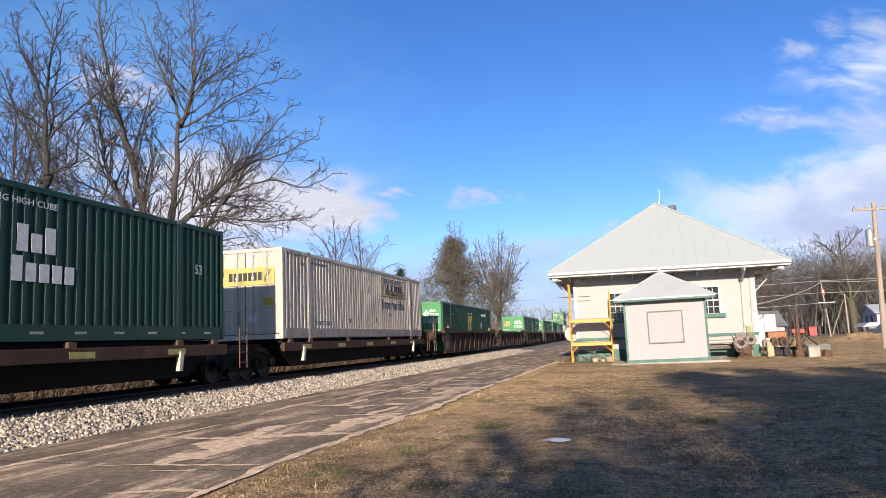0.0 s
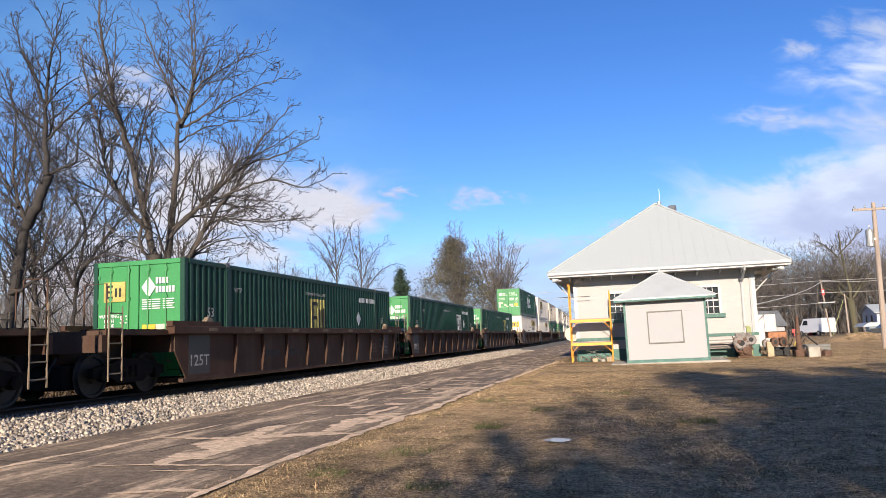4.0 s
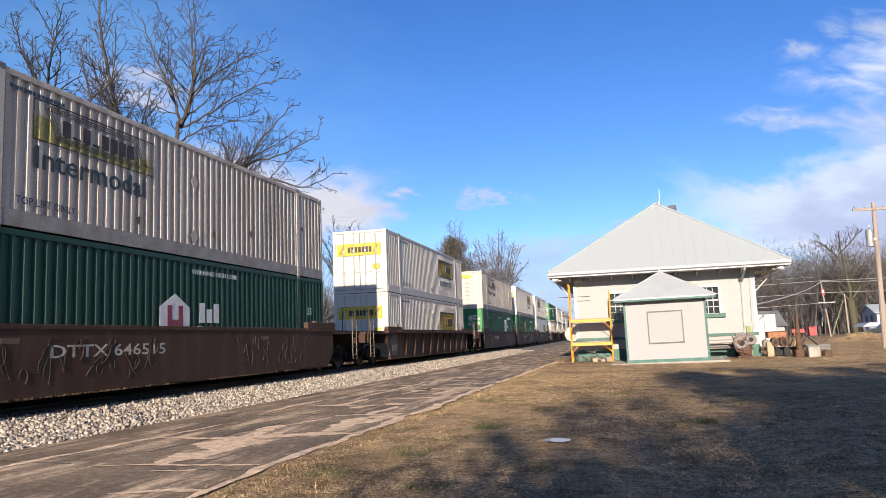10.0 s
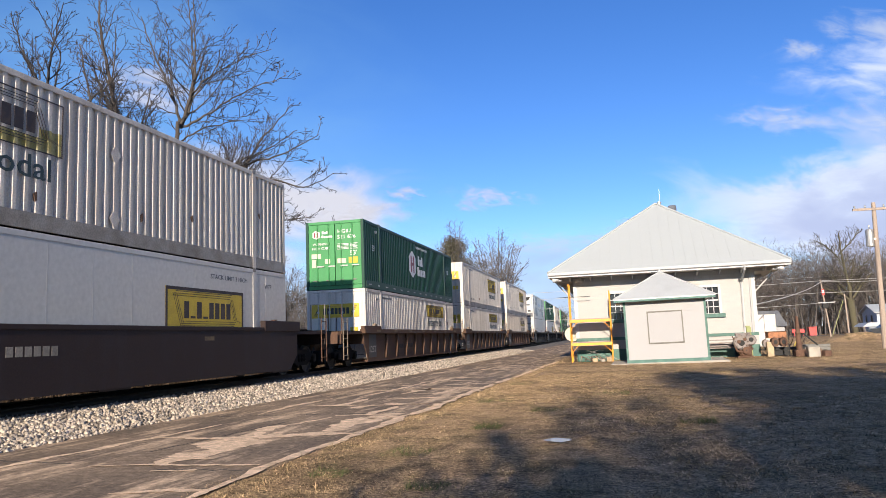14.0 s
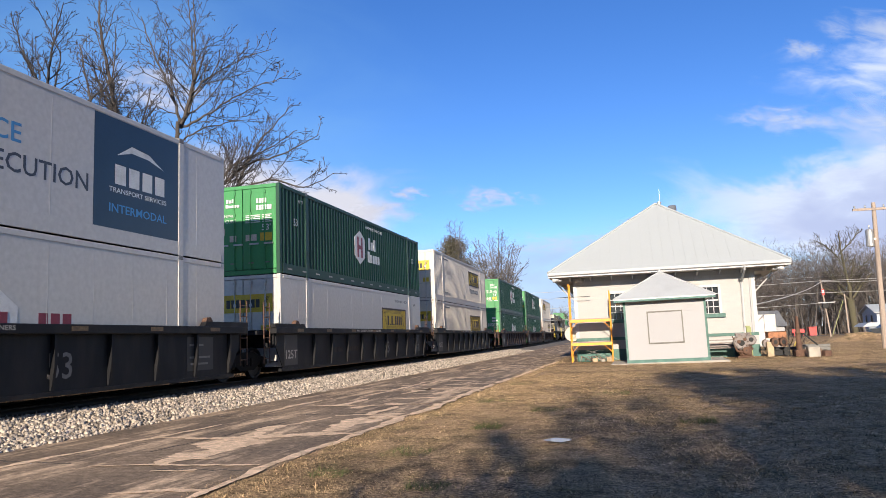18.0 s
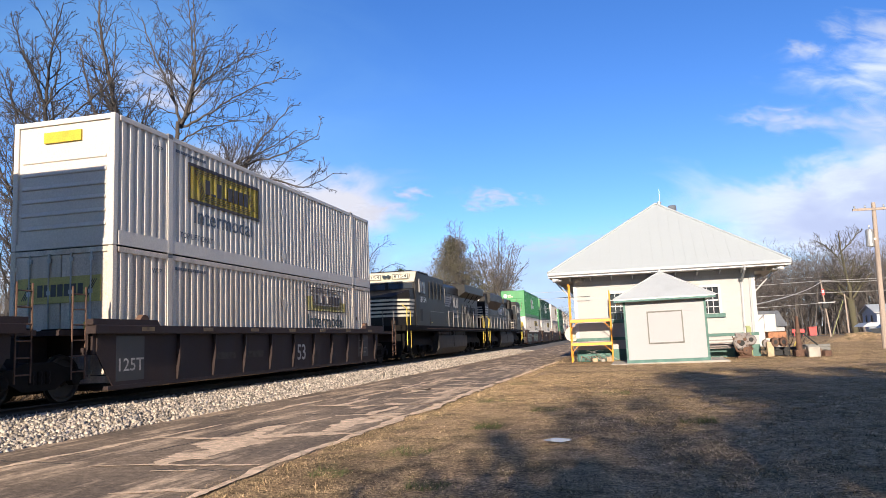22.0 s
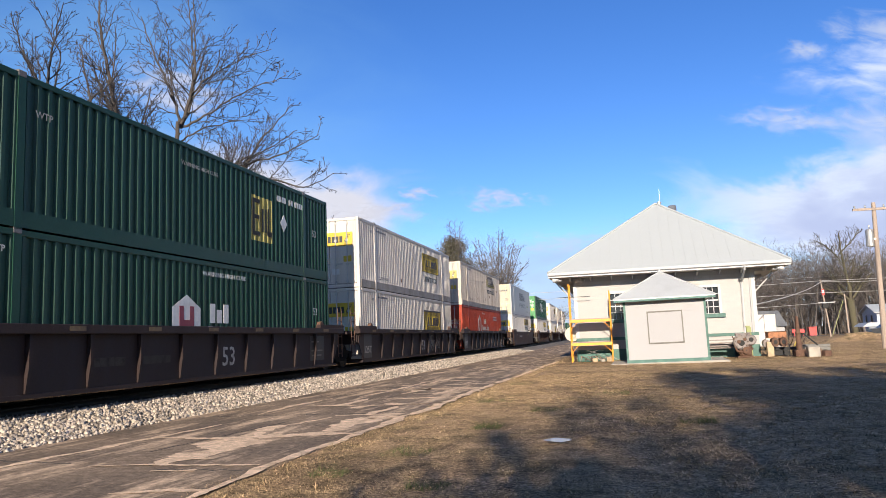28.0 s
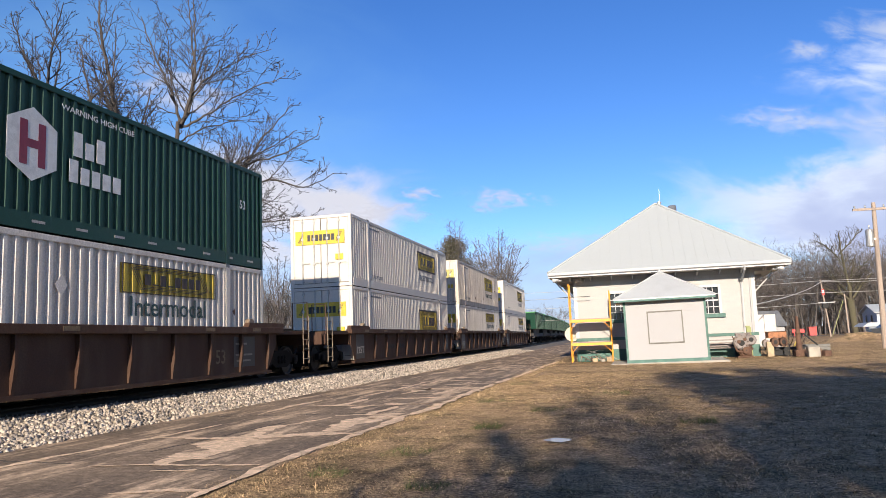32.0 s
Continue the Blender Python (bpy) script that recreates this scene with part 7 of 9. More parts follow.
def engine_running_gear(c, rail_mat, y0, y1, xr):
    """Fuel tank, six-wheel trucks, steps, handrails, couplers common to both engines."""
    tank = part("fuel_tank", Shape().prism([(-1.42, 1.15), (-1.42, 0.50), (-1.15, 0.16), (1.15, 0.16), (1.42, 0.50), (1.42, 1.22)], "y", -3.75, 3.95), M_TANK, c, "dusty grey-black fuel tank")
    part("tank_band", Shape().prism([(-1.43, 1.16), (-1.43, 0.55), (-1.16, 0.27), (1.16, 0.27), (1.43, 0.55), (1.43, 1.16)], "y", -0.06, 0.06), M_LOCOUND, tank)
    for ya, yb in ((-3.6, -0.3), (0.2, 3.8)):
        t = part("air_tank", Shape().lathe([(ya, 0.08), (ya + 0.05, 0.17), (yb - 0.05, 0.17), (yb, 0.08)], "y", 14, (1.2, 0, 1.33)), M_TANK, c)
        for y in (ya + 0.6, yb - 0.6):
            part("strap", Shape().lathe([(y - 0.03, 0.178), (y + 0.03, 0.178)], "y", 14, (1.2, 0, 1.33)), M_LOCOUND, t)
    for y in (-6.9, 6.9):
        b = bogie(c, y, 1.85, 3, 0.53, "engine_bogie")
        for sx in (-1, 1):
            x = sx * 1.12
            pts = [(-2.6, 0.45), (-2.6, 0.85), (-1.9, 1.05), (1.9, 1.05), (2.6, 0.85), (2.6, 0.45), (2.1, 0.45), (1.6, 0.72), (0.4, 0.72), (0.2, 0.40), (-0.2, 0.40), (-0.4, 0.72), (-1.6, 0.72), (-2.1, 0.45)]
            part("truck_frame", Shape().prism(pts, "x", x - 0.08, x + 0.08), M_LOCOUND, b)
            for k in (-1.85, 0.0, 1.85) if sx > 0 else ():
                part("traction_motor", Shape().box(-0.66, 0.66, k - 0.55, k + 0.75, 0.14, 0.88, 0.05), M_BOGIE, b)
            for k in (-1.85, 0.0, 1.85):
                part("brake_cylinder", Shape().lathe([(x, 0.15), (x + sx * 0.16, 0.15), (x + sx * 0.2, 0.08)], "x", 10, (0, k, 0.53)), M_LOCOUND, b)
    part("centre_sill", Shape().box(-0.9, 0.9, -10.2, 10.2, 0.85, 1.50), M_LOCOUND, c)
    n = 10
    for sx in (-1, 1):
        x = sx * xr
        hr = part("handrail", Shape().tube([(x, y0 + 5.0, 2.62), (x, y1 - 0.4, 2.62)], 0.018, 6), rail_mat, c)
        for i in range(n):
            y = y0 + 5.0 + (y1 - y0 - 5.4) * i / (n - 1)
            part("stanchion", Shape().box(x - 0.02, x + 0.02, y - 0.03, y + 0.03, 1.72, 2.62), rail_mat, hr)
    for sy in (-1, 1):
        e = sy * 10.6
        pil = part("pilot", Shape().prism([(-1.45, 0.75), (-1.2, 0.2), (1.2, 0.2), (1.45, 0.75), (1.45, 1.3), (-1.45, 1.3)], "y", *sorted((e, e + sy * 0.12))), M_LOCOUND, c)
        part("coupler", Shape().box(-0.14, 0.14, *sorted((e, e + sy * 0.55)), 0.70, 0.98, 0.02), M_BOGIE, c)
        for sx in (-1, 1):
            for k in range(4):
                z = 0.35 + k * 0.33
                part("step", Shape().box(sx * 1.1 if sx > 0 else -1.48, 1.48 if sx > 0 else sx * 1.1, *sorted((e - sy * 0.85, e - sy * 0.35)), z, z + 0.04), M_LOCOUND, pil)
            part("step_plate", Shape().box(sx * 1.47 - 0.015, sx * 1.47 + 0.015, *sorted((e - sy * 0.9, e - sy * 0.86)), 0.35, 1.6), M_LOCOUND, pil)
            pts = [(sx * 1.48, e - sy * 0.3, 0.75), (sx * 1.48, e - sy * 0.3, 1.9), (sx * 1.44, e - sy * 0.45, 2.55), (sx * 1.2, e - sy * 0.5, 2.7)]
            part("grab_rail", Shape().tube(pts, 0.024, 6), M_RAILYEL, pil, "yellow grab rail")
            part("grab_rail", Shape().tube([(sx * 1.48, e - sy * 0.92, 0.6), (sx * 1.48, e - sy * 0.92, 2.4), (sx * 1.3, e - sy * 0.92, 2.5)], 0.022, 6), M_RAILYEL, pil, "yellow grab rail")
            part("hose", Shape().tube([(sx * 0.5, e + sy * 0.12, 0.8), (sx * 0.5, e + sy * 0.35, 0.55), (sx * 0.42, e + sy * 0.45, 0.4)], 0.025, 5), M_DARK, pil)


def long_hood_locomotive():
    """Six-axle engine that runs hood first: rear radiator end at -y, cab at +y."""
    c = thing("locomotive", "black six-axle diesel locomotive with its long hood forward", "locomotive", None, "locomotives")
    part("underframe", Shape().box(-1.5, 1.5, -10.6, 10.6, 1.50, 1.70, 0.03), M_LOCOUND, c)
    end = part("hood_end", Shape().prism([(-10.0, 1.70), (-10.15, 1.9), (-10.15, 4.2), (-9.9, 4.42), (-8.6, 4.42), (-8.6, 1.70)], "x", -1.25, 1.25), M_LOCO, c)
    letters(end, "1165", 0.34, -10.16, 3.95, 0.28, M_WHITETXT, 1.0, "number", -90)
    for i in range(5):
        z = 2.55 + i * 0.19
        part("end_stripe", Shape().box(-1.1 + i * 0.02, 1.1 - i * 0.02, -10.165, -10.15, z, z + 0.09), M_CREAM, end)
        part("end_stripe", Shape().box(1.25, 1.256, -10.1, -9.3 + i * 0.12, z, z + 0.09), M_CREAM, end)
    for k in (-0.12, 0.12):
        part("headlight", Shape().lathe([(-10.2, 0.10), (-10.1, 0.11)], "y", 12, (k - 0.75, 0, 3.95)), M_GLASS, end)
    for i in range(5):
        part("louvre", Shape().box(1.25, 1.27, -9.9, -8.8, 3.7 + i * 0.1, 3.75 + i * 0.1), M_DARK, end)
    rad = part("radiator_hood", Shape().box(-1.05, 1.05, -8.6, -2.8, 1.70, 4.3, 0.02), M_LOCO, c)
    part("radiator_wing", Shape().prism([(1.05, 3.30), (1.50, 3.9), (1.50, 4.45), (1.35, 4.55), (-1.35, 4.55), (-1.50, 4.45), (-1.50, 3.9), (-1.05, 3.30)], "y", -9.0, -2.85), M_LOCO, rad)
    hood = part("long_hood", Shape().prism([(-1.05, 1.70), (1.05, 1.70), (1.05, 4.1), (0.88, 4.30), (-0.88, 4.30), (-1.05, 4.1)], "y", -2.8, 6.3), M_LOCO, c)
    for i in range(9):
        y = -8.3 + i * 0.6
        part("hood_door", Shape().box(1.05, 1.064, y, y + 0.57, 1.9, 3.25, 0.004), M_LOCO, rad)
    for i in range(14):
        y = -2.6 + i * 0.62
        part("hood_door", Shape().box(1.05, 1.064, y, y + 0.59, 1.9, 3.7, 0.004), M_LOCO, hood)
    door_latches(rad, [-8.3 + i * 0.6 for i in range(9)], (2.15, 2.9), 0.5)
    door_latches(hood, [-2.6 + i * 0.62 for i in range(14)], (2.2, 3.1, 3.5), 0.03)
    part("hood_seam", Shape().box(1.05, 1.07, -2.78, 6.28, 3.74, 3.77), M_LOCOUND, hood)
    for i in range(5):
        part("hood_stripe", Shape().box(1.076, 1.082, -2.4, -0.6 + i * 0.05, 3.0 + i * 0.11, 3.06 + i * 0.11), M_WHITETXT, hood)
    for a in (0.1, 1.15):
        part("logo_block", Shape().prism([(a, 2.92), (a + 0.24, 2.92), (a + 0.62, 3.68), (a + 0.38, 3.68)], "x", 1.076, 1.084), M_GREYTEXT, hood)
        part("logo_block", Shape().prism([(a + 0.42, 2.92), (a + 0.66, 2.92), (a + 0.86, 3.68), (a + 0.62, 3.68)], "x", 1.076, 1.084), M_GREYTEXT, hood)
    for r, n in ((2.56, 7), (2.24, 8)):
        part("mark_bar", bar_row(n, 0.15, 0.26, r, 0.22), M_GREYTEXT, hood, "row of pale bars")
    part("dynamic_brake", Shape().box(-1.15, 1.15, 0.8, 4.6, 4.05, 4.52, 0.03), M_LOCO, hood)
    vent = part("brake_vent", Shape().box(0.9, 1.30, 2.9, 3.9, 3.62, 4.46, 0.02), M_LOCO, hood)
    for i in range(11):
        part("fin", Shape().box(1.30, 1.335, 2.95 + i * 0.085, 2.98 + i * 0.085, 3.68, 4.40), M_LOCOUND, vent)
    for y in (0.9, 3.5, 4.5):
        part("conduit", Shape().tube([(1.09, y, 1.8), (1.09, y, 3.7)], 0.022, 5), M_GREYRAIL, hood)
    box = part("battery_box", Shape().box(1.08, 1.47, 4.4, 6.28, 1.72, 2.5, 0.02), M_LOCO, hood)
    part("box_lid", Shape().box(1.08, 1.48, 4.38, 6.29, 2.5, 2.54), M_LOCOUND, box)
    for k in range(2):
        for j in range(3):
            part("louvre", Shape().box(1.47, 1.485, 4.6 + k * 0.9 + j * 0.02, 5.1 + k * 0.9, 2.05 + j * 0.09, 2.09 + j * 0.09), M_LOCOUND, box)
    for k in range(3):
        part("side_step", Shape().box(1.2, 1.5, 4.1, 4.4, 1.85 + k * 0.24, 1.89 + k * 0.24), M_NOSEWHITE, box, "white-edged side step")
    part("horn", Shape().lathe([(-2.95, 0.05), (-2.8, 0.06), (-2.6, 0.11)], "y", 10, (0.6, 0, 4.35)), M_STEEL, hood)
    cab = part("cab", Shape().prism([(6.3, 1.70), (6.3, 4.42), (8.6, 4.42), (9.05, 4.1), (9.2, 3.2), (9.2, 1.70)], "x", -1.5, 1.5), M_LOCO, c)
    win = part("side_window", Shape().box(1.496, 1.504, 7.05, 8.65, 3.36, 3.98), M_GLASS, cab)
    for y0, y1, z0, z1 in ((6.98, 8.72, 3.98, 4.04), (6.98, 8.72, 3.30, 3.36), (6.98, 7.05, 3.36, 3.98), (8.65, 8.72, 3.36, 3.98), (7.56, 7.61, 3.36, 3.98), (8.14, 8.19, 3.36, 3.98)):
        part("window_frame", Shape().box(1.5, 1.53, y0, y1, z0, z1), M_LOCO if z1 - z0 < 0.1 else M_GREYRAIL, win)
    part("sun_visor", Shape().prism([(1.5, 4.12), (1.72, 4.06), (1.72, 4.09), (1.5, 4.15)], "y", 6.9, 8.75), M_LOCO, win)
    part("armrest", Shape().box(1.5, 1.58, 7.1, 8.6, 3.22, 3.28), M_LOCO, win)
    door = part("cab_door", Shape().box(1.05, 1.53, 6.22, 6.26, 1.8, 4.22), M_LOCO, cab)
    part("door_window", Shape().box(1.13, 1.45, 6.20, 6.222, 3.2, 4.02), M_GLASS, door)
    part("door_trim", Shape().box(1.08, 1.13, 6.19, 6.22, 3.15, 4.07).box(1.45, 1.50, 6.19, 6.22, 3.15, 4.07).box(1.13, 1.45, 6.19, 6.22, 4.02, 4.07), M_GREYRAIL, door, "pale window trim")
    part("door_post", Shape().box(1.47, 1.50, 6.26, 6.298, 1.8, 4.25), M_LOCO, door)
    part("cab_seam", Shape().box(1.5, 1.506, 6.7, 6.73, 1.8, 4.3).box(1.5, 1.506, 6.73, 9.1, 3.02, 3.05), M_DARK, cab)
    part("cab_panel", Shape().prism([(7.1, 1.8), (7.1, 2.55), (8.3, 2.55), (8.7, 1.8)], "x", 1.5, 1.515), M_LOCO, cab)
    for k in range(3):
        part("cab_stripe", Shape().box(1.5, 1.507, 8.7 - k * 0.06, 9.18, 2.62 + k * 0.17, 2.71 + k * 0.17), M_GREYTEXT, cab)
    letters(cab, "1165", 0.40, 7.75, 2.80, 1.505, M_WHITETXT, 1.1, "number")
    part("nose", Shape().prism([(9.2, 1.70), (9.2, 3.15), (10.2, 3.0), (10.45, 2.7), (10.45, 1.70)], "x", -1.2, 1.2), M_LOCO, c)
    engine_running_gear(c, M_GREYRAIL, -14.0, 6.0, 1.48)
    return c


TRAIN.append((wide_cab_locomotive(), 534.05, 0.0))
TRAIN.append((long_hood_locomotive(), 556.3, 0.0))


def dump_car():
    """Green tub car with sloping ends."""
    c = thing("tub_car", "dark green open tub rail car with sloped ends", "rail car", None, "tub cars at the train's end")
    part("tub", Shape().prism([(-5.6, 3.9), (5.6, 3.9), (5.1, 1.9), (-5.1, 1.9)], "x", -1.45, 1.45), M_GREEN, c)
    for i in range(7):
        y = -4.8 + i * 1.6
        part("rib", Shape().box(1.45, 1.56, y - 0.05, y + 0.05, 1.9, 3.8), M_GREEN, c)
    part("rim", Shape().box(-1.55, 1.55, -5.7, 5.7, 3.86, 3.98), M_LGREEN, c)
    part("hopper_bottom", Shape().prism([(-4.6, 1.9), (4.6, 1.9), (2.5, 0.9), (-2.5, 0.9)], "x", -1.0, 1.0), M_DARK, c)
    part("underframe", Shape().box(-1.3, 1.3, -6.4, 6.4, 1.0, 1.35), M_DARK, c)
    part("mark_bar", Shape().box(1.452, 1.456, 1.2, 2.2, 2.7, 3.2), M_WHITETXT, c)
    bogie(c, -4.6)
    bogie(c, 4.6)
    return c


d0 = dump_car()
TRAIN.append((d0, 813.0, 0.0))
for i in range(1, 9):
    TRAIN.append((copy_thing(d0, Matrix()), 813.0 + i * 13.4, 0.0))


# ---- van on the road behind the depot ----
def make_van():
    c = thing("van", "white cargo van driving along the road", "van")
    part("body", Shape().prism([(-2.6, 0.45), (-2.6, 2.1), (-2.4, 2.25), (1.2, 2.25), (1.9, 1.35), (2.7, 1.15), (2.8, 0.45)], "y", -0.95, 0.95), M_VANWHITE, c)
    part("windshield", Shape().prism([(1.3, 2.13), (1.86, 1.42), (1.9, 1.44), (1.34, 2.16)], "y", -0.8, 0.8), M_GLASS, c)
    for sy in (-1, 1):
        part("side_window", Shape().prism([(0.4, 1.4), (1.6, 1.4), (1.15, 2.0), (0.4, 2.0)], "y", sy * 0.95 - 0.006, sy * 0.95 + 0.006), M_GLASS, c)
        for x in (-1.7, 1.8):
            w = part("wheel", Shape().lathe([(sy * 0.78, 0.34), (sy * 0.97, 0.34)], "y", 16, (x, 0, 0.34)), M_DARK, c)
            part("rim", Shape().lathe([(sy * 0.96, 0.2), (sy * 0.98, 0.2)], "y", 12, (x, 0, 0.34)), M_STEEL, w)
    part("bumper", Shape().box(2.7, 2.85, -0.9, 0.9, 0.4, 0.62, 0.02), M_DARK, c)
    return c


van = make_van()
# ---- trees ----
def branch(sh_big, sh_small, p, d, length, r, depth, rnd, spread, lift, twig_min, lod=0):
    """One limb that bends up towards the light, tapers and throws side shoots all along; thick wood and twigs go to separate meshes."""
    n = (3, 3, 4, 6, 8, 8)[depth] - (1 if lod else 0)
    pts, q, dd = [Vector(p)], Vector(p), Vector(d).normalized()
    wob = 0.11 if depth > 2 else 0.13
    for i in range(n):
        dd = (dd + Vector((rnd.gauss(0, wob), rnd.gauss(0, wob), rnd.gauss(0, wob) + lift * (0.05 if depth > 2 else 0.09)))).normalized()
        q = q + dd * (length / n)
        pts.append(q.copy())
    end_r = max(r * (0.14 if depth > 2 else 0.3), 0.007)
    thick = r > twig_min
    (sh_big if thick else sh_small).tube(pts, max(r, 0.0125 if not lod else 0.014), 7 if r > twig_min * 3 else (5 if thick else 3), end_r, caps=False)
    if depth == 0:
        return
    kids = (0, 3, 4, 5, 7, 9)[depth] - (1 if lod else 0)
    spin = rnd.uniform(0, 6.28)
    for i in range(kids):
        u = min(0.98, 0.22 + 0.78 * (i + rnd.uniform(0, 0.6)) / kids)
        k = min(n - 1, int(u * n))
        base = pts[k].lerp(pts[k + 1], u * n - k)
        along = (pts[k + 1] - pts[k]).normalized()
        e1 = along.orthogonal().normalized()
        e2 = along.cross(e1)
        spin += 2.4 + rnd.uniform(-0.5, 0.5)
        side = e1 * math.cos(spin) + e2 * math.sin(spin)
        a = rnd.uniform(0.55, 0.95) * spread
        nd = along * math.cos(a) + side * math.sin(a) + Vector((0, 0, 0.06 * lift))
        rr = r + (end_r - r) * u
        branch(sh_big, sh_small, base, nd, length * (0.27 + 0.46 * (1 - u)) * rnd.uniform(0.75, 1.2), rr * rnd.uniform(0.58, 0.84), depth - 1, rnd, spread, lift, twig_min, lod)


def bare_tree(name, x, y, height, r, seed, label, limbs, depth=4, spread=1.0, lift=1.0, trunk_h=0.22, lean=(0, 0), twig=0.02, twig_mat=None, group="", bark=None):
    """A leafless tree. limbs: directions (side, depth, up) and relative lengths of the main limbs."""
    rnd = random.Random(seed)
    ob = thing(name, label, "tree", pose(x, y, -0.1), group)
    big, small = Shape(), Shape()
    top = Vector((lean[0], lean[1], height * trunk_h))
    big.tube([(0, 0, 0), top * 0.12, top * 0.5 + Vector((0.05, 0, 0)), top], r * 1.15, 9, r * 0.7)
    for dx, dy, dz, ln in limbs:
        d = Vector((dx, dy, dz)).normalized()
        branch(big, small, top - Vector((0, 0, rnd.uniform(0, 0.25) * top.z)), d, height * 0.42 * ln, r * 0.40 * ln ** 0.5, depth, rnd, spread, lift, twig)
    part("trunk", big, bark or M_BARK, ob, smooth=True)
    if small.f:
        part("crown", small, twig_mat or M_TWIG, ob, "fine bare twigs")
    return ob


def shoot(big, small, p, d, length, r, level, rnd, twig_min, fine=0.0095):
    """A side shoot that curves up to the light, with shorter shoots at either hand and knobby twigs at its tip."""
    n = (2, 3, 4, 5)[level]
    pts, q, dd = [Vector(p)], Vector(p), Vector(d).normalized()
    for i in range(n):
        dd = (dd + Vector((rnd.gauss(0, 0.12), rnd.gauss(0, 0.12), rnd.gauss(0.07, 0.12)))).normalized()
        q = q + dd * (length / n)
        pts.append(q.copy())
    end_r = max(r * 0.42, fine * 0.8)
    (big if r > twig_min else small).tube(pts, r, 5 if r > twig_min else 3, end_r, caps=False)
    if level == 0:
        return
    gap = (0, 0.20, 0.27, 0.40)[level]
    kids = max(2, min(9, int(length / gap)))
    spin = rnd.uniform(0, 6.28)
    for i in range(kids):
        u = min(0.97, 0.22 + 0.76 * (i + rnd.uniform(0, 0.7)) / kids)
        k = min(n - 1, int(u * n))
        base = pts[k].lerp(pts[k + 1], u * n - k)
        along = (pts[k + 1] - pts[k]).normalized()
        e1 = along.orthogonal().normalized()
        e2 = along.cross(e1)
        spin += math.pi + rnd.uniform(-0.6, 0.6)
        side = e1 * math.cos(spin) + e2 * math.sin(spin)
        a = rnd.uniform(0.5, 0.95)
        nd = along * math.cos(a) + side * math.sin(a)
        shoot(big, small, base, nd, length * (0.62 - 0.34 * u) * rnd.uniform(0.6, 1.15), max((r + (end_r - r) * u) * 0.62, fine), level - 1, rnd, twig_min, fine)


SIDE, AWAY = Vector((math.cos(YAW), math.sin(YAW), 0)), Vector((-math.sin(YAW), math.cos(YAW), 0))
def limb_tree(x, y, seed, label, limbs, bark, spread=1.0, gap=0.36, fine=0.011, name="bare_tree", girth=0.74, low=7.0):
    """A leafless tree grown along its main limbs: (radius, radius at the tip, bend away, (side, height), ...)."""
    rnd = random.Random(seed)
    ob = thing(name, label, "tree", pose(x, y, 0))
    big, small = Shape(), Shape()
    for r0, r1, away, *way in limbs:
        ctrl = [SIDE * a + Vector((0, 0, z)) + AWAY * (away * i / (len(way) - 1) + (rnd.gauss(0, 0.15) if i else 0)) for i, (a, z) in enumerate(way)]
        r0, pts = r0 * girth, []
        for k in range(len(ctrl) - 1):
            p0, p1, p2, p3 = ctrl[max(0, k - 1)], ctrl[k], ctrl[k + 1], ctrl[min(len(ctrl) - 1, k + 2)]
            for i in range(6):
                u = i / 6
                pts.append(0.5 * (2 * p1 + (p2 - p0) * u + (2 * p0 - 5 * p1 + 4 * p2 - p3) * u * u + (3 * p1 - p0 - 3 * p2 + p3) * u ** 3) + Vector((rnd.gauss(0, 0.03), rnd.gauss(0, 0.03), rnd.gauss(0, 0.03))))
        pts.append(ctrl[-1])
        big.tube(pts, r0, 9 if r0 > 0.1 else 6, r1, caps=False)
        total = sum((b - a).length for a, b in zip(pts, pts[1:]))
        run, nxt, spin = 0.0, total * 0.12, rnd.uniform(0, 6.28)
        for a, b in zip(pts, pts[1:]):
            seg = (b - a).length
            while nxt < run + seg:
                u = nxt / total
                along = (b - a).normalized()
                e1 = along.orthogonal().normalized()
                e2 = along.cross(e1)
                spin += math.pi + rnd.uniform(-0.9, 0.9)
                ang = rnd.uniform(0.45, 0.95)
                nd = along * math.cos(ang) + (e1 * math.cos(spin) + e2 * math.sin(spin)) * math.sin(ang)
                rr = r0 + (r1 - r0) * u
                ln = min(3.4, 0.9 + 0.34 * total * (1 - u)) * rnd.uniform(0.4, 1.25) * spread
                if a.z + b.z > low or rnd.random() < 0.4:
                    shoot(big, small, a.lerp(b, (nxt - run) / seg), nd, ln, min(max(rr * 0.5, fine * 1.4), 0.017 + ln * 0.0125), 3 if ln > 1.6 else 2, rnd, 0.021, fine)
                nxt += gap * rnd.uniform(0.6, 1.4)
            run += seg
    part("trunk", big, bark, ob, smooth=True)
    part("crown", small, bark if bark in (M_DARKBARK, M_WOODTWIG) else M_TWIG, ob, "fine bare twigs")
    return ob


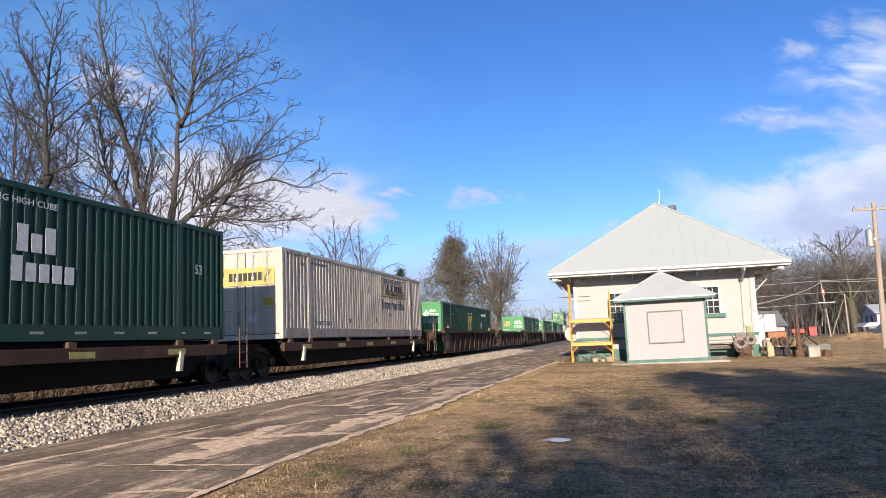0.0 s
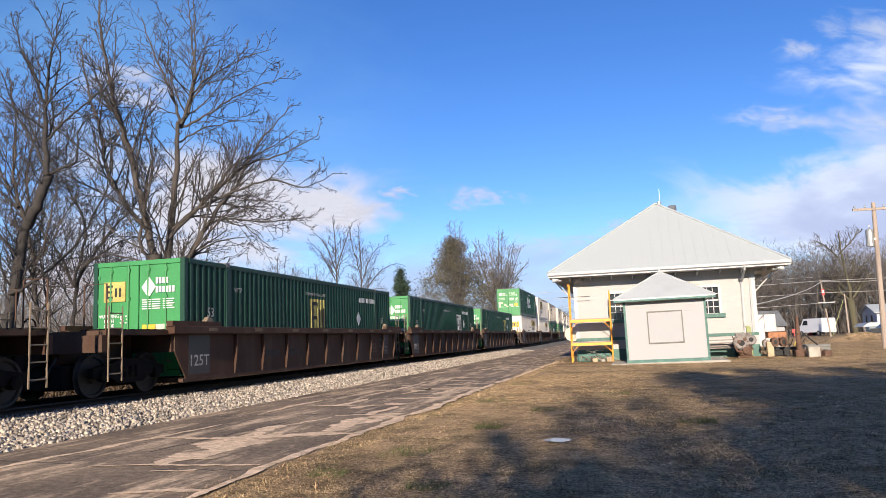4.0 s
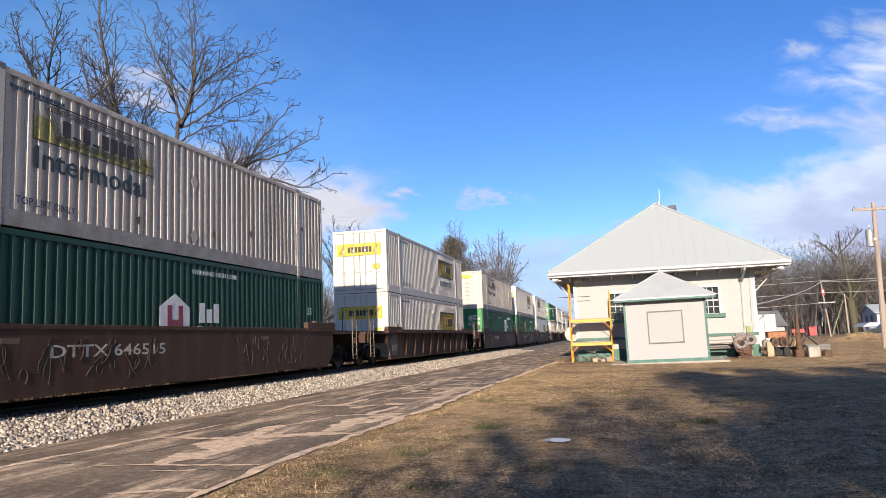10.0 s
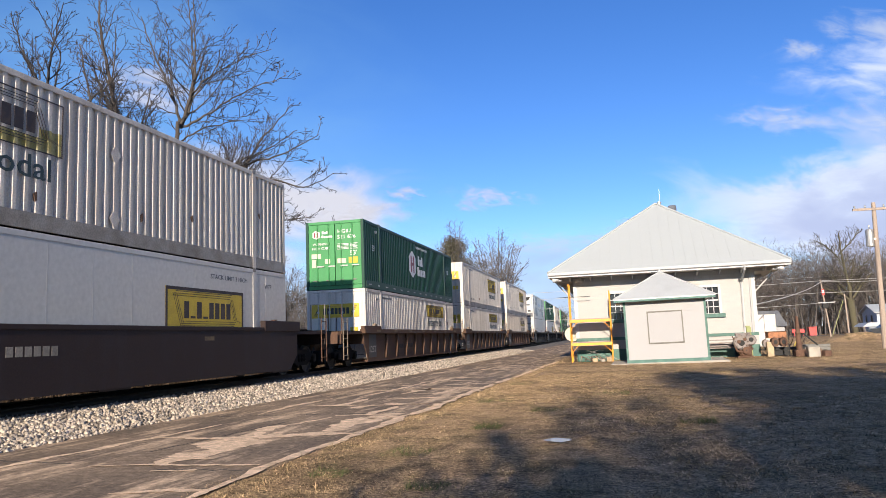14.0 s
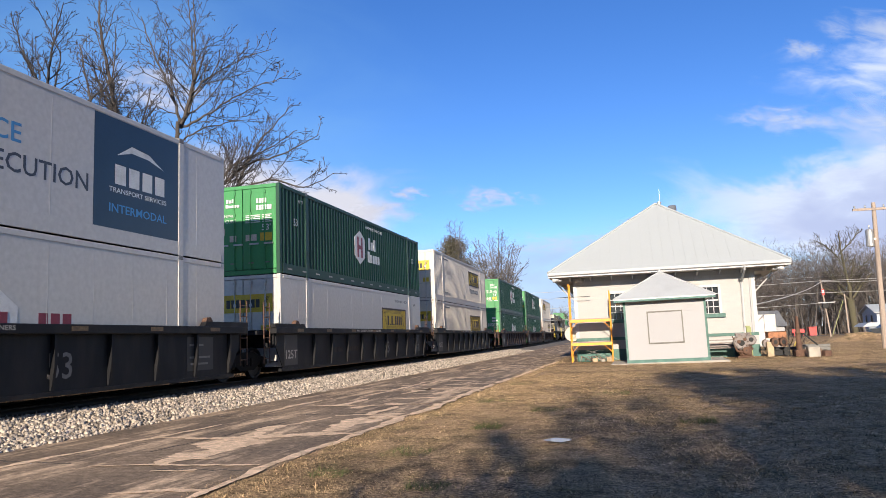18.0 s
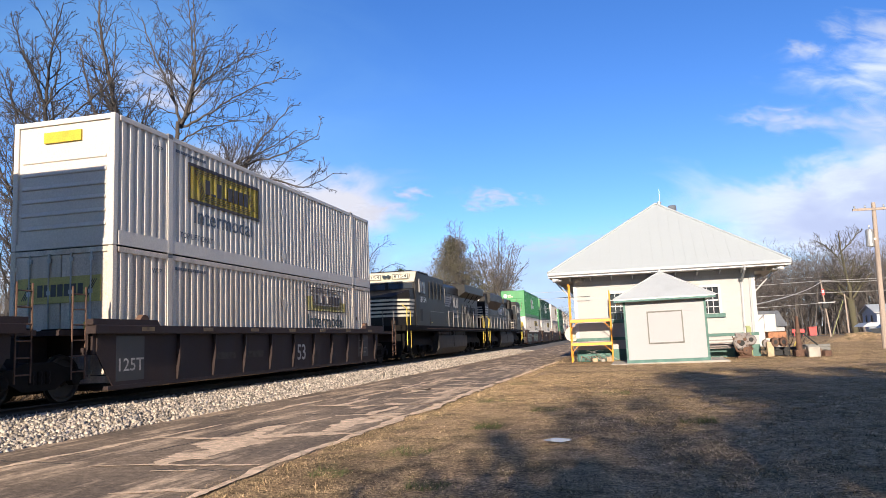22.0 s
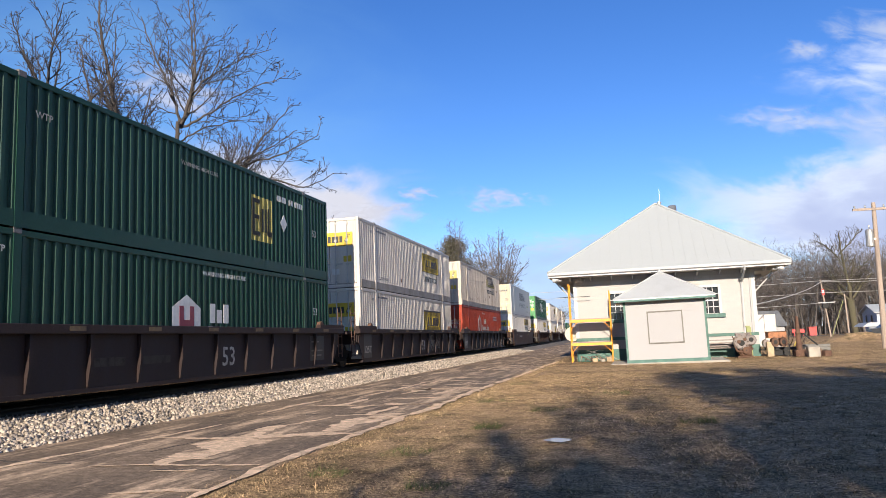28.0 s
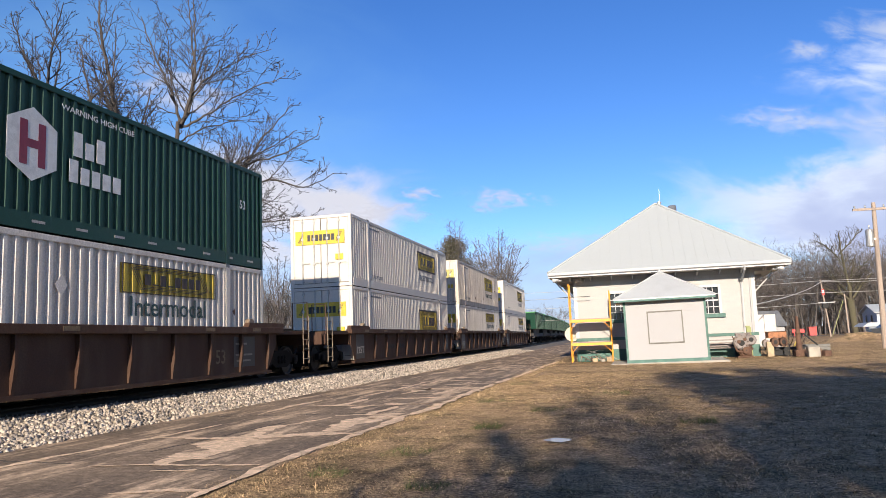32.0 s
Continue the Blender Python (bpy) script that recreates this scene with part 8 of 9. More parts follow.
# big bare trees across the track
limb_tree(-20.1, 29.0, 3, "large leafless tree with wide spreading sunlit limbs", (
    (0.44, 0.36, 0.0, (-0.6, -0.2), (-0.55, 1.8), (-0.4, 3.8), (-0.5, 5.6)), (0.24, 0.03, -0.5, (-0.5, 5.4), (-1.0, 7.7), (-1.7, 10.9), (-2.4, 13.0), (-2.9, 16.1), (-3.0, 17.5)),
    (0.17, 0.025, 1.0, (-0.8, 6.7), (-1.9, 7.9), (-2.8, 9.6), (-3.4, 11.7), (-4.0, 13.7), (-4.7, 16.1)), (0.27, 0.08, 0.0, (-0.3, 3.4), (0.1, 6.4), (0.4, 9.5), (0.6, 11.6)),
    (0.11, 0.015, 0.8, (0.6, 11.4), (1.0, 13.2), (0.9, 15.9), (0.7, 17.9)), (0.11, 0.015, -0.8, (0.6, 11.4), (1.3, 13.4), (1.4, 15.1), (1.4, 17.3)),
    (0.10, 0.02, 0.4, (0.6, 11.4), (0.1, 13.2), (-0.7, 15.0), (-1.5, 17.1)), (0.07, 0.012, 0.5, (1.0, 12.8), (1.9, 13.6), (3.2, 14.6), (4.7, 15.2)),
    (0.085, 0.012, -0.5, (0.6, 11.4), (1.8, 11.9), (3.5, 12.7), (5.6, 13.5)), (0.07, 0.012, 0.8, (0.5, 10.7), (1.4, 11.4), (2.7, 11.8), (4.0, 12.3)), (0.05, 0.012, 0.3, (0.2, 12.7), (0.1, 14.6), (-0.3, 16.9)),
    (0.13, 0.013, 0.6, (0.1, 6.6), (1.7, 8.1), (2.9, 9.7), (4.2, 10.3), (5.8, 11.3)), (0.13, 0.013, -0.8, (0.1, 6.3), (1.9, 8.1), (3.7, 9.5), (5.3, 9.7), (7.1, 10.6)),
    (0.10, 0.014, -0.4, (1.3, 7.5), (2.7, 8.2), (4.7, 8.7), (6.3, 8.3), (7.8, 8.9)), (0.19, 0.014, 0.5, (-0.2, 3.5), (1.3, 5.9), (2.3, 7.6), (3.1, 8.8), (4.1, 10.7), (5.7, 12.6)),
    (0.08, 0.012, -0.6, (1.9, 6.9), (2.9, 7.1), (4.5, 6.8), (6.8, 6.9)), (0.05, 0.012, 0.2, (2.7, 7.0), (3.7, 6.6), (4.6, 5.8)), (0.09, 0.012, -0.8, (-0.1, 3.9), (1.4, 5.0), (3.2, 5.0)),
    (0.08, 0.012, -0.3, (0.1, 4.1), (1.4, 4.7), (2.5, 4.0), (3.2, 2.7)), (0.09, 0.012, 0.6, (0.3, 4.8), (1.9, 6.0), (3.7, 6.4)), (0.09, 0.012, -0.6, (-0.4, 4.3), (-1.4, 5.4), (-2.7, 5.6), (-3.4, 5.2)),
    (0.12, 0.014, -0.9, (-0.4, 5.1), (-1.0, 5.9), (-1.0, 7.4), (-0.5, 9.5), (-0.8, 11.4), (-0.2, 12.7))), M_BARK)
limb_tree(-23.9, 24.2, 8, "tall leafless tree with crooked dark limbs beyond the track", (
    (0.30, 0.20, 0.0, (-0.3, -0.2), (-0.1, 2.0), (0.3, 6.0), (0.9, 7.3), (1.4, 8.6)), (0.17, 0.014, 0.6, (1.4, 8.5), (1.3, 10.2), (1.2, 11.8), (1.3, 13.8), (1.6, 16.1)),
    (0.09, 0.014, 0.6, (1.3, 8.5), (2.5, 9.1), (2.5, 10.4), (2.8, 11.3)), (0.08, 0.012, -0.5, (1.3, 9.9), (2.3, 10.8), (3.6, 11.9), (4.7, 13.0)), (0.11, 0.012, 0.4, (0.3, 7.2), (-0.5, 7.8), (-1.9, 9.1)),
    (0.08, 0.012, 0.5, (1.2, 11.4), (0.7, 12.8), (-0.1, 14.2), (-0.6, 15.8)), (0.07, 0.012, -0.3, (1.2, 11.1), (1.6, 12.1), (1.9, 13.5), (1.0, 15.5)), (0.11, 0.014, -0.4, (0.0, 3.8), (1.0, 4.1), (2.8, 5.6), (3.9, 7.6), (4.1, 8.7)),
    (0.09, 0.012, 0.5, (0.2, 5.4), (-0.7, 6.5), (-1.7, 8.9)), (0.07, 0.012, -0.6, (1.4, 8.8), (0.6, 10.4), (0.1, 11.6), (-0.5, 13.4))), M_DARKBARK, 0.9, 0.42)
limb_tree(-27.5, 29.6, 21, "leafless tree with upright limbs beyond the track", (
    (0.20, 0.02, 0.0, (0.0, -0.2), (-0.1, 2.1), (-0.5, 6.5), (-1.2, 9.5), (-1.3, 12.7), (-1.9, 15.6)), (0.11, 0.015, 0.8, (-0.5, 6.3), (-0.9, 10.4), (-0.4, 13.2), (-0.8, 16.7)),
    (0.09, 0.012, -0.6, (-0.4, 5.0), (0.5, 7.5), (1.0, 10.5), (0.6, 13.0)), (0.10, 0.015, 0.4, (-0.8, 8.2), (-2.0, 10.5), (-2.6, 13.5))), M_BARK)
limb_tree(-26.6, 31.0, 36, "crooked leafless tree among the larger ones", (
    (0.17, 0.02, 0.0, (0.0, -0.2), (0.0, 2.1), (-0.1, 4.8), (1.1, 6.8), (3.0, 8.7), (4.1, 10.7)), (0.11, 0.014, 0.5, (-0.1, 4.6), (-0.9, 6.3), (-2.1, 7.7), (-1.9, 10.6)), (0.10, 0.014, -0.5, (-0.1, 4.6), (0.4, 7.6), (-0.5, 10.0), (0.0, 12.9)),
    (0.08, 0.012, 0.4, (0.2, 5.4), (1.6, 6.5), (2.7, 7.0), (4.7, 6.9)), (0.10, 0.014, 0.6, (1.6, -0.2), (1.5, 3.5), (1.1, 8.0), (1.6, 12.0)), (0.10, 0.014, 0.3, (-1.6, -0.2), (-1.4, 3.5), (-1.9, 7.0), (-1.2, 11.0))), M_DARKBARK, 1.0, 0.42)
def fan(seed, n, h, w, r):
    """Main limbs of a round-headed tree: n limbs that rise from low forks and spread to the width w."""
    rnd = random.Random(seed)
    out = [(r, r * 0.6, 0.0, (0.0, -0.2), (0.05, h * 0.14), (0.0, h * 0.30))]
    for i in range(n):
        u = -1 + 2 * (i + rnd.uniform(0.2, 0.8)) / n
        out.append((r * rnd.uniform(0.35, 0.6), r * 0.08, rnd.uniform(-1, 1) * w * 0.5, (0.0, h * rnd.uniform(0.16, 0.3)), (u * w * 0.4, h * rnd.uniform(0.42, 0.55)), (u * w * rnd.uniform(0.8, 1.1), h * (1 - 0.38 * u * u) * rnd.uniform(0.88, 1.05))))
    return out


limb_tree(-33.2, 66.0, 44, "low bushy leafless tree near the house", fan(1, 11, 9.6, 3.6, 0.26), M_BARK, 0.8, 0.34, 0.012)
limb_tree(-29.6, 67.0, 46, "low bushy leafless tree near the house", fan(2, 9, 8.8, 2.8, 0.22), M_BARK, 0.8, 0.34, 0.012)
limb_tree(-30.2, 73.6, 52, "tall thin leafless tree with an open fan of branches", ((0.22, 0.03, 0.0, (0.0, -0.2), (0.0, 4.2), (-0.1, 9.0), (-0.4, 14.9)), (0.10, 0.02, 0.5, (0.0, 8.6), (-1.4, 12.1), (-2.7, 13.4)), (0.10, 0.02, -0.5, (-0.1, 9.3), (1.1, 12.6), (1.9, 14.2)), (0.09, 0.02, 0.2, (0.0, 7.6), (-1.7, 10.9), (-2.9, 12.2))), M_BARK, 0.72, 0.30, 0.012, low=14)
limb_tree(-27.8, 74.2, 57, "tall thin leafless tree with ascending branches", ((0.20, 0.03, 0.0, (0.0, -0.2), (0.0, 4.1), (0.0, 9.5), (-0.2, 13.8)), (0.09, 0.02, 0.5, (0.0, 7.4), (1.2, 10.7), (3.1, 12.2)), (0.08, 0.02, -0.4, (0.0, 8.6), (-0.9, 12.0), (-1.0, 13.5)), (0.09, 0.02, 0.3, (0.0, 6.2), (2.1, 8.9), (4.2, 9.7))), M_BARK, 0.72, 0.30, 0.012, low=12)
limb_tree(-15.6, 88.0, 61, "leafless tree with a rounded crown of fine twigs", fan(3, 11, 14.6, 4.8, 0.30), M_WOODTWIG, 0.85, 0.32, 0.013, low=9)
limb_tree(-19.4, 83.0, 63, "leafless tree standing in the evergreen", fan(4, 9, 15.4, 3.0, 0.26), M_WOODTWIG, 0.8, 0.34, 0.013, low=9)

# trees behind the camera, which shade the lawn and the platform
BEHIND = "trees and shrubs by the lawn"
for i, (bx, by, bh) in enumerate(((3.0, -16.5, 14.0), (4.6, -21.0, 16.0), (5.6, -17.0, 14.5), (1.6, -11.5, 8.6))):
    bare_tree("bare_tree", bx, by, bh, 0.30, 101 + i, "leafless tree shading the lawn", [(0.12, 0, 1, 1.5), (-0.35, 0, 1, 1.2), (0.6, 0.2, 0.8, 1.2), (0.3, -0.3, 1, 1.4)], 4 - i % 2, 0.75, 0.8, 0.25, (0, 0), 0.03, None, BEHIND)
for i, (bx, by, bh) in enumerate(((-0.5, -9.5, 6.4), (1.4, -13.0, 9.6), (2.4, -17.5, 12.5))):
    limb_tree(bx, by, 120 + i, "leafless tree shading the lawn", fan(30 + i, 8, bh, bh * 0.26, 0.2), M_BARK, 0.8, 0.36, 0.016, low=3)
for i in range(9):
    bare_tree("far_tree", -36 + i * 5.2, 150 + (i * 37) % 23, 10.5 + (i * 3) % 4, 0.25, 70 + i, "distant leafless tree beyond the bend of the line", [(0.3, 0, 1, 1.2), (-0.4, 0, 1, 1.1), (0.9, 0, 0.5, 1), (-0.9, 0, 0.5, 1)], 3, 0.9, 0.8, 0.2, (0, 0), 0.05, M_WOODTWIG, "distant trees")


def evergreen(name, x, y, h, w, seed, label, material, n=2600, bottom=0.08, size=0.55, group="", clumps=0, taper=0.72, foot=0.55):
    """An evergreen: trunk, and needle sprays in clumps round it, broad below and rounded above."""
    rnd = np.random.default_rng(seed)
    ob = thing(name, label, "tree", pose(x, y, -0.1), group)
    part("trunk", Shape().tube([(0, 0, 0), (0.1, 0, h * 0.5), (0, 0.1, h * 0.97)], 0.25, 7, 0.03), M_BARK, ob)
    count, clumps = clumps or max(40, n // 22), []
    for i in range(count):
        u = rnd.random()
        rad = w * min(1.0, 1.2 * max(0.0, 1 - u) ** taper) * (foot + (1 - foot) * min(1.0, u * 5)) * rnd.uniform(0.35, 1.0) ** 0.6
        a = rnd.uniform(0, 2 * math.pi)
        clumps.append((math.cos(a) * rad, math.sin(a) * rad, h * (bottom + (0.97 - bottom) * u)))
    clumps = np.array(clumps)
    c = clumps[rnd.integers(0, len(clumps), n)] + rnd.normal(0, 1, (n, 3)) * (w * 0.13, w * 0.13, h * 0.024)
    c[:, :2] *= np.clip(1.6 - c[:, 2:3] / h, 0.3, 1.0) if foot > 0.9 else 1.0
    p = np.repeat(c, 3, axis=0)
    m = len(p)
    d = rnd.normal(0, 1, (m, 3)) + np.stack([p[:, 0], p[:, 1], np.zeros(m)], 1) / w * 1.2
    d /= np.linalg.norm(d, axis=1, keepdims=True)
    e = np.cross(d, rnd.normal(0, 1, (m, 3)))
    e /= np.linalg.norm(e, axis=1, keepdims=True) + 1e-9
    s = size * rnd.uniform(0.4, 1.1, (m, 1))
    v = np.stack([p - e * s * 0.14, p + e * s * 0.14, p + d * s], 1).reshape(-1, 3)
    v[:, 2] = np.maximum(v[:, 2], 0.1)
    part("crown", raw_mesh("crown", v, np.arange(len(v)).reshape(-1, 3)), material, ob)
    return ob


evergreen("evergreen_tree", -20.0, 84.0, 13.4, 7.2, 4, "tall broad olive-green evergreen beside the line", M_EVERGREEN, 16000, 0.0, 0.28, "", 300, 1.0, 0.95)
evergreen("evergreen_tree", -24.6, 78.0, 9.4, 1.8, 9, "small dark evergreen beside the house", M_DKEVERGREEN, 6000, 0.05, 0.28, "", 70, 0.8)
for i, (ex, ey, eh) in enumerate(((4.9, -18.5, 15.0), (7.0, -20.5, 16.6), (9.2, -18.5, 15.6), (11.4, -20.0, 16.4), (13.6, -18.0, 15.4), (16.0, -20.0, 16.2), (18.6, -18.5, 15.4), (5.0, -10.5, 9.4), (7.4, -10.0, 10.6), (9.8, -10.5, 10.2), (12.2, -9.5, 10.4), (15.0, -10.5, 10.6))):
    evergreen("evergreen_tree", ex, ey, eh, 2.9, 40 + i, "dark evergreen shading the lawn", M_DKEVERGREEN, 2300, 0.04, 0.5, BEHIND)
for i, (ex, ey, eh) in enumerate(((-9.6, -6.5, 4.7), (-6.9, -6.8, 4.4), (-4.0, -6.6, 3.9), (0.6, -6.8, 5.0), (3.8, -6.6, 5.3), (7.0, -6.8, 5.2), (10.4, -6.9, 5.2))):
    evergreen("evergreen_shrub", ex, ey, eh, 1.3, 60 + i, "dark evergreen shrub by the platform", M_DKEVERGREEN, 1500, 0.03, 0.35, BEHIND)

# ---- house across the track ----
house = thing("house", "low pale house with a white gable roof beyond the track", "house", pose(-28.4, 70.0, 0))
part("wall", Shape().prism([(-3.2, 0), (3.2, 0), (3.2, 3.0), (0, 4.6), (-3.2, 3.0)], "y", 0, 8), M_SIDING, house)
for sx in (-1, 1):
    part("roof", Shape().prism([(0, 4.78), (sx * 3.6, 2.98), (sx * 3.6, 2.86), (0, 4.64)], "y", -0.4, 8.4), M_ROOF, house)
part("window", Shape().box(-0.5, 0.5, -0.05, 0.02, 1.2, 2.3), M_GLASS, house)

# ---- right side: bare woods, poles, houses ----
def woods(name, x0, x1, y0, y1, count, h, seed, label, depth=3):
    """A stand of leafless trees, far off, as one thicket."""
    rnd = random.Random(seed)
    big, small = Shape(), Shape()
    for i in range(count):
        x, y = rnd.uniform(x0, x1), rnd.uniform(y0, y1)
        hh = h * rnd.uniform(0.7, 1.1)
        branch(big, small, Vector((x, y, -0.1)), (rnd.gauss(0, 0.06), rnd.gauss(0, 0.06), 1), hh * 0.85, 0.10 * hh / 13, depth, rnd, 1.05, 0.55, 0.035, 1)
    ob = thing(name, label, "woods", None, kind="stuff")
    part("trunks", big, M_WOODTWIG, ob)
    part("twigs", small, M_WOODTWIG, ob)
    return ob


woods("bare_woods", 15.0, 75.0, 116.0, 155.0, 640, 14.4, 5, "dense stand of leafless grey-brown winter woods")
woods("wood_edge", 14.0, 62.0, 114.0, 126.0, 120, 13.6, 15, "edge of the leafless woods with fine twigs", 4)
woods("underbrush", 15.0, 60.0, 117.0, 128.0, 520, 5.5, 6, "tangle of bare underbrush before the woods", 2)
woods("far_woods", -60.0, 15.0, 190.0, 230.0, 140, 11.0, 7, "distant belt of leafless woods", 2)
woods("line_woods", -80.0, -24.0, 92.0, 160.0, 420, 9.5, 11, "grey leafless woods along the far side of the line")
woods("track_thicket", -41.0, -27.5, 36.0, 43.0, 42, 8.5, 14, "tangled thicket of bare saplings beyond the track")
woods("tree_belt", -74.0, -30.0, 58.0, 92.0, 330, 9.0, 17, "grey-brown belt of leafless trees beyond the line")
woods("low_brush", -62.0, -26.0, 38.0, 66.0, 620, 3.6, 18, "low tangle of brown brush beyond the track", 2)
woods("track_brush", -75.0, -30.0, 34.0, 100.0, 420, 5.5, 8, "brush and bare saplings beyond the track", 2)


def pole(x, y, h, tilt, label, arm=True, transformer=False):
    ob = thing("utility_pole", label, "utility pole", pose(x, y, -0.1, 0, tilt, 0), "utility poles")
    part("shaft", Shape().tube([(0, 0, 0), (0, 0, h)], 0.15 if arm else 0.10, 10, 0.10 if arm else 0.07), M_WOODPOLE, ob)
    if arm:
        a = part("crossarm", Shape().box(-1.05, 1.05, -0.16, -0.08, h - 0.42, h - 0.30), M_WOODPOLE, ob)
        for k in (-0.95, -0.45, 0.45, 0.95):
            part("insulator", Shape().lathe([(h - 0.30, 0.03), (h - 0.24, 0.05), (h - 0.18, 0.05), (h - 0.14, 0.03)], "z", 8, (k, -0.12, 0)), M_STEEL, a)
    if transformer:
        t = part("transformer", Shape().lathe([(h - 2.35, 0.17), (h - 2.3, 0.19), (h - 1.5, 0.19), (h - 1.42, 0.15)], "z", 14, (-0.32, -0.05, 0)), M_STEEL, ob, "grey transformer can")
        part("bushing", Shape().lathe([(h - 1.42, 0.03), (h - 1.2, 0.04)], "z", 6, (-0.32, -0.05, 0)), M_STEEL, t)
        part("bracket", Shape().box(-0.2, 0.0, -0.1, 0.0, h - 2.0, h - 1.9), M_STEEL, ob)
    return ob


pole(12.50, 43.2, 7.75, 1.2, "tall wooden utility pole with a crossarm and transformer", True, True)
pole(21.96, 95.0, 6.75, -4.6, "leaning wooden pole with a small sign and lamp arms", False)
pole(23.9, 95.0, 4.95, -1.0, "thin grey wooden pole", False)
def wire(a, b, sag, r=0.012):
    a, b = Vector(a), Vector(b)
    pts = [a.lerp(b, i / 12) - Vector((0, 0, sag * 4 * (i / 12) * (1 - i / 12))) for i in range(13)]
    return solid("overhead_wire", Shape().tube(pts, r, 4), M_WIRE, "thin overhead wire between poles", "wire", group="overhead wires")
sgn = thing("pole_sign", "small red and white sign plate on the leaning pole", "sign", pose(21.55, 95.0, 5.15, 0, -4.6, 0))
part("plate", Shape().box(-0.16, 0.16, -0.13, -0.06, -0.36, 0.36), M_REDPAINT, sgn)
part("mark_bar", Shape().box(-0.11, 0.11, -0.137, -0.131, -0.05, 0.07), M_WHITETXT, sgn)
part("mark_bar", Shape().box(-0.11, 0.11, -0.137, -0.131, 0.15, 0.25), M_WHITETXT, sgn)
sp2 = thing("pole_bracket", "dark clamp and pale lamp arms on the leaning pole", "bracket", pose(21.65, 95.0, 3.8, 0, -4.6, 0))
part("clamp", Shape().box(-0.3, 0.3, -0.25, 0.15, -0.5, 0.05, 0.03), M_DARK, sp2)
part("arm", Shape().tube([(-0.75, -0.12, 0.2), (0.0, -0.16, 0.12), (1.1, -0.12, 0.05)], 0.07, 6), M_TRIMWHITE, sp2)
guy = solid("guy_wire", Shape().tube([(23.6, 95.0, 4.1), (22.0, 94.6, -0.02)], 0.035, 5), M_LIMEPOST, "yellow-sleeved guy wire down from the pole", "wire", group="overhead wires")
wire((5.6, 37.3, 2.4), (21.45, 95.0, 6.35), 0.25, 0.03)
wire((-30.0, 99.0, 6.2), (21.45, 95.0, 6.5), 0.25, 0.022)
wire((21.45, 95.0, 6.5), (60.0, 92.0, 7.0), 0.3, 0.022)
wire((-30.0, 99.0, 5.0), (21.5, 95.0, 5.1), 0.2, 0.022)
wire((21.5, 95.0, 5.1), (60.0, 92.0, 5.4), 0.3, 0.022)
wire((-30.0, 99.0, 3.4), (21.6, 95.0, 3.9), 0.3, 0.022)
wire((21.5, 95.0, 6.4), (27.9, 94.6, 6.2), 0.1, 0.022)
wire((-60.0, 120.0, 9.0), (60.0, 118.0, 9.0), 0.8, 0.025)
limb_tree(28.9, 112.0, 91, "old tree with a mossy trunk and crooked bare limbs", ((0.62, 0.5, 0.0, (0.1, -0.2), (0.0, 2.4), (-0.1, 4.6)), (0.36, 0.05, 0.0, (-0.1, 4.4), (-1.2, 5.4), (-3.7, 6.4)), (0.36, 0.05, 0.5, (-0.1, 4.4), (1.2, 6.0), (3.4, 8.2)), (0.38, 0.08, -0.5, (-0.1, 4.4), (-0.4, 7.0), (-0.9, 10.5), (-1.2, 13.8)), (0.16, 0.04, 0.3, (-0.8, 9.8), (-2.4, 12.0), (-4.2, 13.0)), (0.16, 0.04, -0.3, (-1.0, 11.0), (0.6, 12.6), (1.8, 14.2)),
    (0.26, 0.05, 0.6, (-0.1, 4.8), (0.5, 7.6), (1.4, 10.8)), (0.22, 0.05, 0.3, (-1.2, 5.4), (-1.8, 7.4), (-2.7, 9.4))), M_MOSS, 1.1, 0.42, 0.018, "old_tree", 0.62, 9)

hr = thing("farm_house", "slate-blue house with a pale roof at the edge of the woods", "house", pose(27.5, 97.0, 0))
part("wall", Shape().prism([(0, 0), (5.6, 0), (5.6, 2.6), (2.8, 3.45), (0, 2.6)], "x", 0, 9), M_HOUSE, hr)
for sy in (-1, 1):
    part("roof", Shape().prism([(2.8, 3.6), (2.8 + sy * 3.2, 2.62), (2.8 + sy * 3.2, 2.5), (2.8, 3.46)], "x", -0.35, 9.3), M_ROOF, hr)
for wy in (1.5, 3.6):
    wd = part("window", Shape().box(-0.03, 0.02, wy, wy + 0.7, 1.3, 2.3), M_GLASS, hr)
    part("window_frame", Shape().box(-0.05, -0.031, wy - 0.08, wy - 0.001, 1.2, 2.4).box(-0.05, -0.031, wy + 0.701, wy + 0.78, 1.2, 2.4).box(-0.05, -0.031, wy, wy + 0.7, 2.301, 2.4), M_TRIMWHITE, wd)
porch = part("porch_roof", Shape().prism([(-1.6, 0.62), (0.7, 1.12), (0.7, 1.22), (-1.6, 0.72)], "x", -1.2, 1.3), M_ROOF, hr, "low pale porch roof")
for px in (-1.1, 1.2):
    part("post", Shape().box(px - 0.05, px + 0.05, -1.5, -1.4, 0, 0.64), M_TRIMWHITE, porch)
hs = thing("outbuilding", "small white outbuilding with a dark grey roof", "shed", pose(9.3, 54.5, 0))
part("wall", Shape().box(-1.0, 0.5, 0, 3, 0, 1.45), M_SIDING, hs)
part("roof", Shape().prism([(-1.5, 1.38), (0.68, 1.38), (0.15, 2.42), (-1.5, 2.42)], "y", -0.2, 3.2), M_BLUEGREY, hs)
